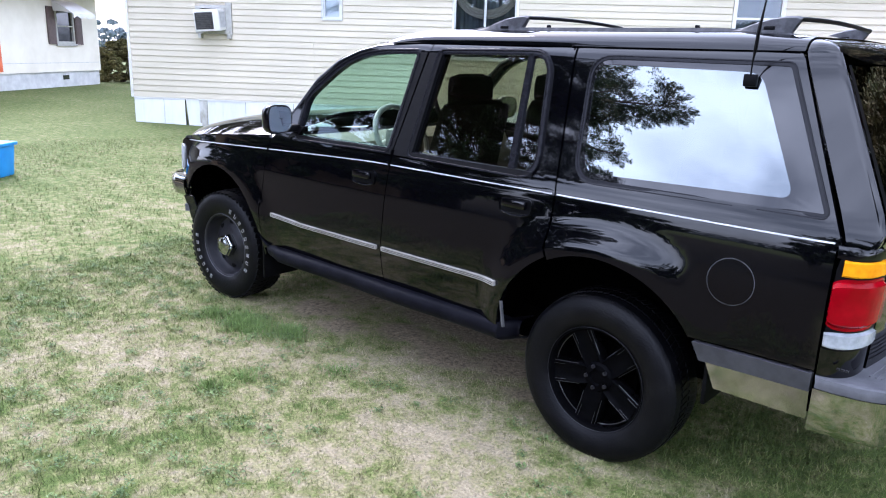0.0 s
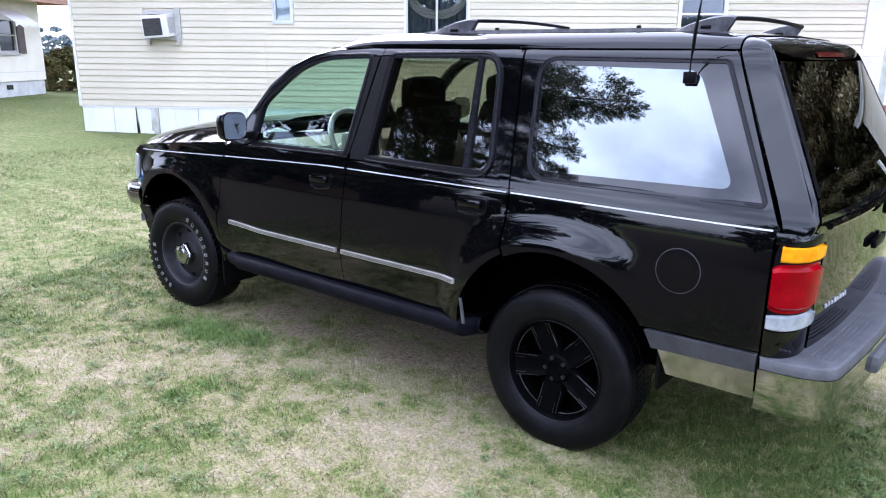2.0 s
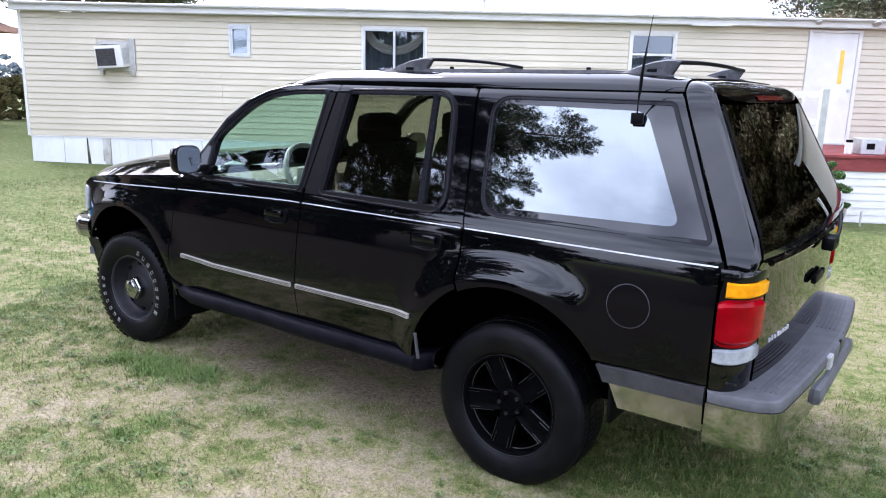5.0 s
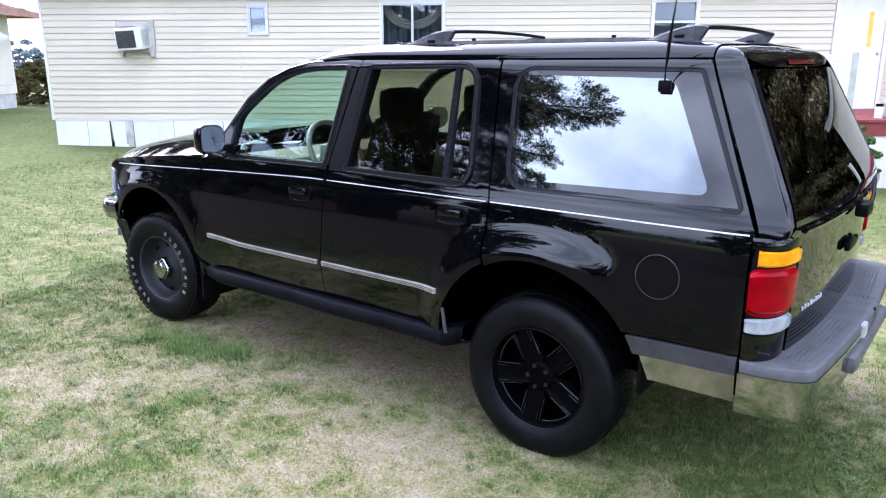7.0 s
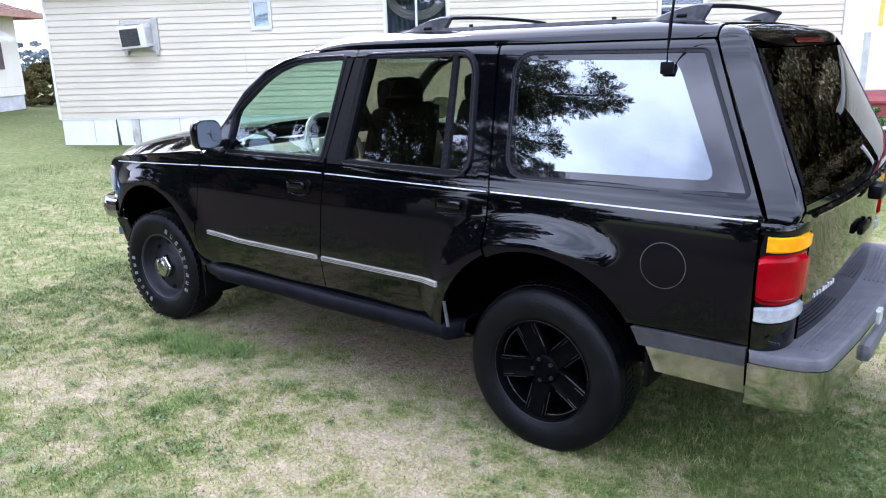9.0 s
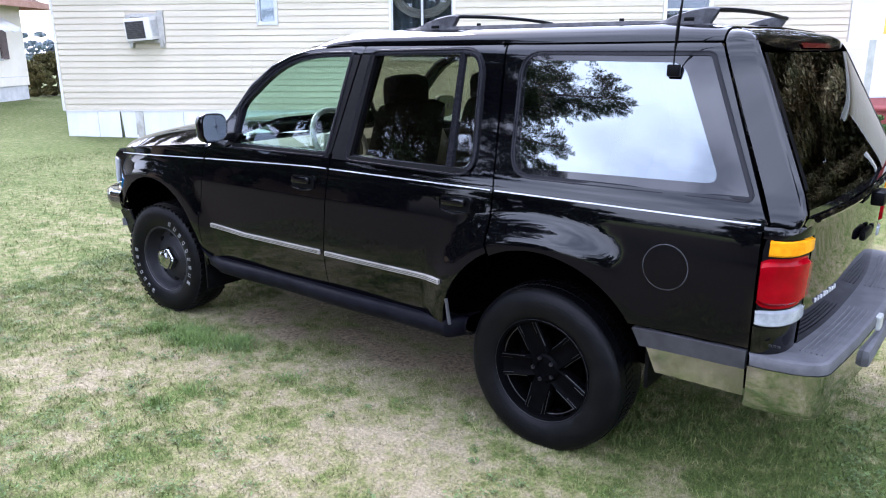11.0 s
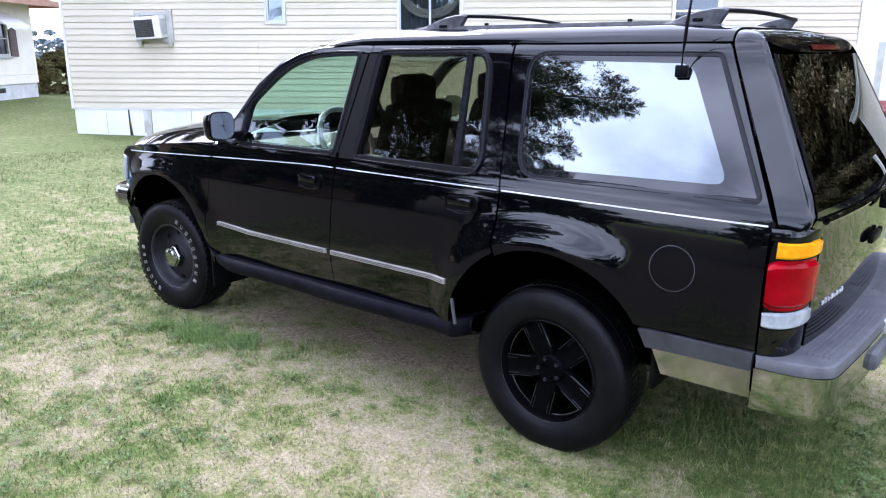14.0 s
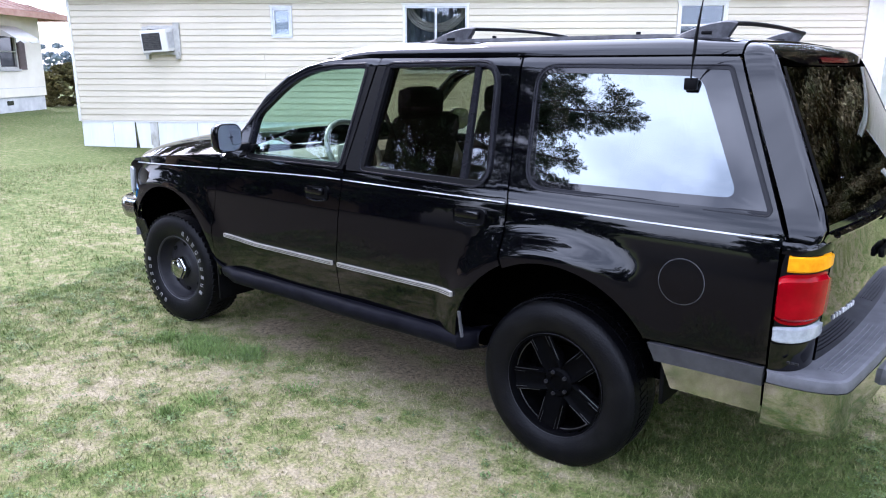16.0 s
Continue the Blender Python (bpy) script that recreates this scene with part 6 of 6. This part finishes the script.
shrub(-13.0, -9.2, 3.0, 1.8, 63, PINE, "unseen dark evergreens added to hide the trunks reflected in the doors", "trunk_screen", 260, 0.09)

# unseen shrubs, added so the home's panes do not mirror bright sky
for tx, ty, sd in ((0.5, -14.0, 64), (3.8, -14.5, 65), (7.0, -15.0, 66), (10.5, -13.5, 67)):
    shrub(tx, ty, 4.6, 2.4, sd, PINE, "unseen dark evergreens added to block sky reflected in the home's windows", "sky_screen", 260, 0.10)


def far_woods(r, a0, a1, h, seed, n=700):
    """A far belt of woods: many ragged crowns along the fields."""
    rnd = random.Random(seed)
    clumps = []
    for k in range(n):
        a, rr, hh = radians(a0 + (a1 - a0) * (k + rnd.random()) / n), r + rnd.uniform(-9, 9), h * rnd.uniform(0.55, 1.1)
        for j in range(3):
            clumps.append((rr * math.cos(a), rr * math.sin(a), hh * (0.15 + 0.3 * j), 1.5 - 0.25 * j))
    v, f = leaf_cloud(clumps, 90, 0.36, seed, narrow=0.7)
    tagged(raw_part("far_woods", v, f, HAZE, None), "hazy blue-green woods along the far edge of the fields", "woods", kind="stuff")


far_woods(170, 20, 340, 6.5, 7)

# ---- ground ----
PATCHES = [
    (-2.06, -1.33, 0.18, -0.55),
    (-1.71, -1.18, 0.16, -0.45),
    (-2.36, -1.65, 0.45, -0.35),
    (-0.7, -1.0, 0.55, -0.32),
    (-0.83, -1.37, 0.45, -0.28),
    (0.01, -1.11, 0.4, -0.42),
    (-2.17, -0.55, 0.25, -0.6),
    (-1.27, -0.38, 0.4, -0.55),
    (-0.63, -0.28, 0.3, -0.45),
    (-3.3, -1.51, 0.4, -0.28),
    (-2.26, -0.99, 0.22, 0.45),
    (-1.68, -1.63, 0.2, 0.2),
    (-1.11, -1.84, 0.3, 0.28),
    (-1.23, -2.25, 0.25, 0.25),
    (-6.4, -0.18, 1.6, 0.2),
    # green grass by the tail, made lusher to stand in for the car's shade
    (0.57, -0.5, 0.5, 0.2),
    (1.03, -0.35, 0.45, 0.4),
    (0.02, -0.69, 0.35, -0.12),
    (-0.58, -1.82, 0.35, 0.15),
    (-0.16, -1.4, 0.3, -0.2),
    (0.43, 3.97, 0.5, -0.5),
    (-1.45, -0.74, 0.22, 0.4),
    (-1.0, -0.75, 0.25, 0.3),
    (-1.56, -1.08, 0.1, -0.35),
    (-4.4, -1.0, 1.2, 0.35),
    (-3.3, -1.95, 0.8, 0.3),
    (1.2, -0.6, 0.5, 0.15),
    (-1.45, -0.86, 0.22, -0.5),
    # more dark green under the tail in place of shade
    (0.39, -0.47, 0.35, 0.35),
    (0.67, -0.05, 0.4, 0.45),
    (0.18, -0.3, 0.25, 0.4),
    (0.89, -0.0, 0.4, 0.35),
]


def vnoise(x, y, s, seed):
    """Smooth value noise on a lattice, for arrays."""
    xs, ys = x / s, y / s
    xi, yi = np.floor(xs).astype(int), np.floor(ys).astype(int)
    fx, fy = xs - xi, ys - yi
    fx, fy = fx * fx * (3 - 2 * fx), fy * fy * (3 - 2 * fy)

    def h(a, b):
        n = (a * 374761393 + b * 668265263 + seed * 974634537) & 0x7FFFFFFF
        n = ((n ^ (n >> 13)) * 1274126177) & 0x7FFFFFFF
        return ((n ^ (n >> 16)) & 0xFFFF) / 65535.0

    return (h(xi, yi) * (1 - fx) + h(xi + 1, yi) * fx) * (1 - fy) + (h(xi, yi + 1) * (1 - fx) + h(xi + 1, yi + 1) * fx) * fy


def lushness(x, y):
    """0 bare sand, 1 full green; by the tail green also stands for shade."""
    n = 0.14 * vnoise(x, y, 0.9, 1) + 0.26 * vnoise(x, y, 0.24, 2) + 0.36 * vnoise(x, y, 0.10, 3) + 0.24 * vnoise(x, y, 0.045, 4)
    m = 0.58 + 0 * x
    for px, py, r, w in PATCHES:
        m = m + 0.52 * w * np.exp(-((x - px) ** 2 + (y - py) ** 2) / (r * r))
    return np.clip(m + (n - 0.5) * 1.5, 0, 1)


def soil(x, y):
    """Worn earth in ragged spots along and under the car."""
    k = 0 * x
    for px, py, r in ((-2.20, -0.56, 0.20), (-1.88, -0.62, 0.15), (-1.55, -0.40, 0.20), (-1.08, -0.52, 0.18), (-0.80, -0.34, 0.20), (-0.50, -0.58, 0.13), (-1.35, 0.1, 0.6), (-2.2, 0.1, 0.5), (-0.5, 0.1, 0.5)):
        k = np.maximum(k, np.exp(-((x - px) ** 2 + ((y - py) * 1.25) ** 2) / (r * r)))
    ragged = 0.55 * vnoise(x, y, 0.16, 31) + 0.45 * vnoise(x, y, 0.06, 34)
    return np.clip((k + 0.9 * (ragged - 0.5) - 0.32) / 0.25, 0, 0.92)


gx = np.concatenate([-np.geomspace(900, 6.2, 34), np.arange(-6.0, 4.01, 0.05), np.geomspace(4.2, 900, 34)])
gy = np.concatenate([-np.geomspace(900, 4.6, 34), np.arange(-4.4, 3.01, 0.05), np.geomspace(3.2, 900, 36)])
X, Y = np.meshgrid(gx, gy, indexing="ij")
Zg = np.vectorize(ground_z)(X, Y)
near_w = np.exp(-((X + 1) / 9) ** 2 - ((Y) / 9) ** 2)
Zg = Zg + near_w * (0.020 * (vnoise(X, Y, 0.45, 11) - 0.5) + 0.012 * (vnoise(X, Y, 0.15, 12) - 0.5)) - 0.004
L = lushness(X, Y)
in_sight = np.clip(1.6 - np.maximum(np.abs(X + 1) / 5.0, np.abs(Y + 0.7) / 3.7), 0, 1)
L = 0.86 + (L - 0.86) * np.clip(in_sight * 2, 0, 1)
nx, ny = X.shape
ids = np.arange(nx * ny).reshape(nx, ny)
quads = np.stack([ids[:-1, :-1], ids[1:, :-1], ids[1:, 1:], ids[:-1, 1:]], -1).reshape(-1, 4)
gme = bpy.data.meshes.new("ground")
gme.from_pydata(np.stack([X, Y, Zg], -1).reshape(-1, 3).tolist(), [], quads.tolist())
gme.polygons.foreach_set("use_smooth", [True] * len(gme.polygons))
at = gme.attributes.new("lush", "FLOAT", "POINT")
at.data.foreach_set("value", L.reshape(-1).astype(np.float32))
# ground out of sight, darkened so the car's paint reflects less light
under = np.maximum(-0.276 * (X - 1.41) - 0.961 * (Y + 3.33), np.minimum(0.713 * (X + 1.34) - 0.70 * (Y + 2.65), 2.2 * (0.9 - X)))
unseen_dark = np.clip((under - 0.35) / 0.55 + 0.5 * (vnoise(X, Y, 0.5, 21) - 0.5), 0, 0.95) * np.clip((Y + 40) / 10, 0, 1) * np.clip((X + 40) / 10, 0, 1)
at3 = gme.attributes.new("unseen_dark", "FLOAT", "POINT")
at3.data.foreach_set("value", unseen_dark.reshape(-1).astype(np.float32))
at4 = gme.attributes.new("earth", "FLOAT", "POINT")
at4.data.foreach_set("value", soil(X, Y).reshape(-1).astype(np.float32))
ground = tagged(new("ground", gme), "patchy mown lawn with dry straw and bare sandy spots", "lawn", kind="structure")


def lawn_material(name, blade):
    m = bpy.data.materials.new(name)
    m.use_nodes = True
    nt = m.node_tree
    b = nt.nodes["Principled BSDF"]
    b.inputs["Roughness"].default_value = 0.9 if not blade else 0.6
    b.inputs["Specular IOR Level"].default_value = 0.15
    a = nt.nodes.new("ShaderNodeAttribute")
    a.attribute_name = "lush"
    rp = nt.nodes.new("ShaderNodeValToRGB")
    el = rp.color_ramp.elements
    cols = ((0.0, (0.240, 0.206, 0.138)), (0.2, (0.216, 0.192, 0.112)), (0.5, (0.174, 0.168, 0.078)), (0.75, (0.120, 0.138, 0.046)), (1.0, (0.074, 0.105, 0.026)))
    el[0].position, el[0].color = cols[0][0], (*cols[0][1], 1)
    el[1].position, el[1].color = cols[-1][0], (*cols[-1][1], 1)
    for p, c in cols[1:-1]:
        e2 = el.new(p)
        e2.color = (*c, 1)
    co = nt.nodes.new("ShaderNodeTexCoord")
    nz = nt.nodes.new("ShaderNodeTexNoise")
    nz.inputs["Scale"].default_value = 42 if not blade else 9
    nz.inputs["Detail"].default_value = 5
    nz.inputs["Roughness"].default_value = 0.7
    nt.links.new(co.outputs["Object"], nz.inputs["Vector"])
    n2 = nt.nodes.new("ShaderNodeTexNoise")
    n2.inputs["Scale"].default_value = 0.6
    n2.inputs["Detail"].default_value = 6
    nt.links.new(co.outputs["Object"], n2.inputs["Vector"])
    n3 = nt.nodes.new("ShaderNodeTexNoise")
    n3.inputs["Scale"].default_value = 14
    n3.inputs["Detail"].default_value = 4
    nt.links.new(co.outputs["Object"], n3.inputs["Vector"])
    s3 = nt.nodes.new("ShaderNodeMath")
    s3.operation = "MULTIPLY_ADD"
    s3.inputs[1].default_value, s3.inputs[2].default_value = 1.9, -0.95
    nt.links.new(n3.outputs["Fac"], s3.inputs[0])
    s4 = nt.nodes.new("ShaderNodeMath")
    s4.operation = "ADD"
    nt.links.new(s3.outputs[0], s4.inputs[0])
    ad = nt.nodes.new("ShaderNodeMath")
    ad.operation = "MULTIPLY_ADD"
    ad.inputs[1].default_value = 1.4 if not blade else 0.8
    nt.links.new(nz.outputs["Fac"], ad.inputs[0])
    sb = nt.nodes.new("ShaderNodeMath")
    sb.operation = "MULTIPLY_ADD"
    sb.inputs[1].default_value = 0.55
    nt.links.new(n2.outputs["Fac"], sb.inputs[0])
    o = nt.nodes.new("ShaderNodeMath")
    o.operation = "SUBTRACT"
    o.inputs[1].default_value = 0.975 if not blade else 0.675
    nt.links.new(a.outputs["Fac"], s4.inputs[1])
    nt.links.new(s4.outputs[0], o.inputs[0])
    nt.links.new(o.outputs[0], sb.inputs[2])
    nt.links.new(sb.outputs[0], ad.inputs[2])
    nt.links.new(ad.outputs[0], rp.inputs["Fac"])
    last = rp.outputs["Color"]
    if blade:
        g = nt.nodes.new("ShaderNodeNewGeometry")
        hs = nt.nodes.new("ShaderNodeHueSaturation")
        ma = nt.nodes.new("ShaderNodeMath")
        ma.operation = "MULTIPLY_ADD"
        ma.inputs[1].default_value, ma.inputs[2].default_value = 1.0, 0.55
        nt.links.new(g.outputs["Random Per Island"], ma.inputs[0])
        nt.links.new(ma.outputs[0], hs.inputs["Value"])
        nt.links.new(last, hs.inputs["Color"])
        last = hs.outputs["Color"]
    else:
        n4 = nt.nodes.new("ShaderNodeTexNoise")
        n4.inputs["Scale"].default_value = 75
        n4.inputs["Detail"].default_value = 3
        nt.links.new(co.outputs["Object"], n4.inputs["Vector"])
        hs = nt.nodes.new("ShaderNodeHueSaturation")
        ma = nt.nodes.new("ShaderNodeMath")
        ma.operation = "MULTIPLY_ADD"
        ma.inputs[1].default_value, ma.inputs[2].default_value = 1.5, 0.2
        nt.links.new(n4.outputs["Fac"], ma.inputs[0])
        nt.links.new(ma.outputs[0], hs.inputs["Value"])
        nt.links.new(last, hs.inputs["Color"])
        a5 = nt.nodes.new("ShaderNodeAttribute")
        a5.attribute_name = "unseen_dark"
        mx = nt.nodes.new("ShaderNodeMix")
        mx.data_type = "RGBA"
        # dark brown of the unseen ground, kept low for the doors' reflections
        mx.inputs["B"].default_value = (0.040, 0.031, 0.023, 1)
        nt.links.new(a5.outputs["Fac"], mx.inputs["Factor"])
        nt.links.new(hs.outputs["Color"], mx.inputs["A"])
        a6 = nt.nodes.new("ShaderNodeAttribute")
        a6.attribute_name = "earth"
        n7 = nt.nodes.new("ShaderNodeValToRGB")
        n7.color_ramp.elements[0].position, n7.color_ramp.elements[1].position = 0.35, 0.68
        n7.color_ramp.elements[0].color, n7.color_ramp.elements[1].color = (0.085, 0.068, 0.046, 1), (0.330, 0.262, 0.180, 1)
        nt.links.new(nz.outputs["Fac"], n7.inputs["Fac"])
        m2 = nt.nodes.new("ShaderNodeMix")
        m2.data_type = "RGBA"
        nt.links.new(a6.outputs["Fac"], m2.inputs["Factor"])
        nt.links.new(mx.outputs["Result"], m2.inputs["A"])
        nt.links.new(n7.outputs["Color"], m2.inputs["B"])
        last = m2.outputs["Result"]
        bp = nt.nodes.new("ShaderNodeBump")
        bp.inputs["Strength"].default_value = 0.8
        bp.inputs["Distance"].default_value = 0.02
        nt.links.new(nz.outputs["Fac"], bp.inputs["Height"])
        nt.links.new(bp.outputs["Normal"], b.inputs["Normal"])
    nt.links.new(last, b.inputs["Base Color"])
    return m


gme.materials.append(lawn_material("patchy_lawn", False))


def grass(count, x0, x1, y0, y1, hgt, seed, name, tuft=None):
    rg = np.random.default_rng(seed)
    x, y = rg.uniform(x0, x1, count), rg.uniform(y0, y1, count)
    if tuft:
        a, r = rg.uniform(0, 6.28, count), np.sqrt(rg.random(count))
        x, y = tuft[0] + tuft[2] * rg.normal(0, 0.55, count), tuft[1] + tuft[3] * rg.normal(0, 0.55, count)
    lu = lushness(x, y)
    keep = rg.random(count) < ((0.55 + 0.45 * lu) * (1 - soil(x, y)) ** 4 if not tuft else 1.0 + 0 * lu)
    if not tuft:
        edge = np.minimum(np.minimum(x - x0, x1 - x), np.minimum(y - y0, y1 - y)) / 0.6 + 0.9 * (vnoise(x, y, 0.35, 41) - 0.5)
        keep &= rg.random(count) < np.clip(edge, 0, 1)
    x, y, lu = x[keep], y[keep], lu[keep]
    n = len(x)
    z = np.vectorize(ground_z)(x, y) + 0.020 * (vnoise(x, y, 0.45, 11) - 0.5) + 0.012 * (vnoise(x, y, 0.15, 12) - 0.5) - 0.008
    h = hgt * rg.uniform(0.45, 1.25, n) * (0.55 + 0.6 * lu)
    if tuft:
        h = h * np.exp(-0.5 * (((x - tuft[0]) / tuft[2]) ** 2 + ((y - tuft[1]) / tuft[3]) ** 2)) + 0.008
    a = rg.uniform(0, 2 * np.pi, n)
    lean = rg.uniform(0.2, 1.3, n) * h
    b = a + rg.uniform(-1, 1, n)
    w = rg.uniform(0.0016, 0.0032, n) * (hgt / 0.035) ** 0.5
    p0 = np.stack([x - w * np.sin(a), y + w * np.cos(a), z], 1)
    p1 = np.stack([x + w * np.sin(a), y - w * np.cos(a), z], 1)
    p2 = np.stack([x + lean * np.cos(b), y + lean * np.sin(b), z + h], 1)
    v = np.stack([p0, p1, p2], 1).reshape(-1, 3)
    me = bpy.data.meshes.new(name)
    me.vertices.add(3 * n)
    me.vertices.foreach_set("co", v.reshape(-1).astype(np.float32))
    me.loops.add(3 * n)
    me.loops.foreach_set("vertex_index", np.arange(3 * n, dtype=np.int32))
    me.polygons.add(n)
    me.polygons.foreach_set("loop_start", np.arange(0, 3 * n, 3, dtype=np.int32))
    me.update(calc_edges=True)
    at2 = me.attributes.new("lush", "FLOAT", "POINT")
    val = np.clip(lu + rg.normal(0, 0.17 if not tuft else 0.12, n) + (0.35 if tuft else 0.0), 0, 1)
    at2.data.foreach_set("value", np.repeat(val, 3).astype(np.float32))
    me.materials.append(TUFT if tuft else BLADES)
    return tagged(new(name, me), "short mown grass blades" if not tuft else "thick tuft of longer bright green grass", "grass", kind="stuff")


BLADES = lawn_material("grass_blades", True)
grass(380000, -4.6, 3.0, -3.4, 1.3, 0.026, 1, "lawn_grass")
grass(100000, -11.0, -2.9, -3.0, 5.0, 0.035, 2, "lawn_grass")
grass(60000, -0.9, 5.4, 0.3, 8.0, 0.035, 3, "lawn_grass")
for tx, ty, ra, rbb, cnt, sd in ((-2.24, -1.04, 0.26, 0.13, 4200, 41), (-1.96, -0.93, 0.12, 0.09, 1500, 42), (-2.54, -1.09, 0.1, 0.08, 900, 43), (-1.65, -1.64, 0.09, 0.07, 350, 44), (-1.61, -1.45, 0.07, 0.06, 250, 45), (-1.35, -1.08, 0.08, 0.07, 300, 46)):
    grass(cnt // 2, 0, 0, 0, 0, 0.046, sd, "grass_tuft", (tx, ty, ra, rbb))


def weeds(clumps, x0, x1, y0, y1, seed):
    """Low leafy weeds in small clumps all over the lawn, as one mesh."""
    rg = np.random.default_rng(seed)
    cx, cy = rg.uniform(x0, x1, clumps), rg.uniform(y0, y1, clumps)
    ok = (lushness(cx, cy) > rg.uniform(0.25, 0.85, clumps)) & ~((np.abs(cy) < 0.85) & (cx > -3.4) & (cx < 1.0))
    cx, cy = cx[ok], cy[ok]
    cr = rg.uniform(0.015, 0.06, len(cx))
    per = 26
    idx = np.repeat(np.arange(len(cx)), per)
    n = len(idx)
    x, y = cx[idx] + cr[idx] * rg.normal(0, 0.6, n), cy[idx] + cr[idx] * rg.normal(0, 0.6, n)
    z = np.vectorize(ground_z)(x, y) + rg.uniform(0.004, 0.020, n)
    a, s = rg.uniform(0, 6.28, n), rg.uniform(0.005, 0.011, n)
    dx, dy, up = np.cos(a) * s, np.sin(a) * s, rg.uniform(-0.2, 0.7, n) * s
    v = np.stack([np.stack([x - dx, y - dy, z - up], 1), np.stack([x - dy * 0.5, y + dx * 0.5, z + 0.002], 1), np.stack([x + dx, y + dy, z + up], 1), np.stack([x + dy * 0.5, y - dx * 0.5, z + 0.002], 1)], 1).reshape(-1, 3)
    me = bpy.data.meshes.new("lawn_weeds")
    me.from_pydata(v.tolist(), [], np.arange(4 * n).reshape(-1, 4).tolist())
    me.materials.append(WEED)
    return tagged(new("lawn_weeds", me), "small clumps of low green weeds in the lawn", "weeds", kind="stuff")


WEED = leaf_material("low_weed_leaves", (0.060, 0.100, 0.030), (0.11, 0.15, 0.05), 6.0)
weeds(2600, -4.4, 2.6, -3.1, 0.9, 51)
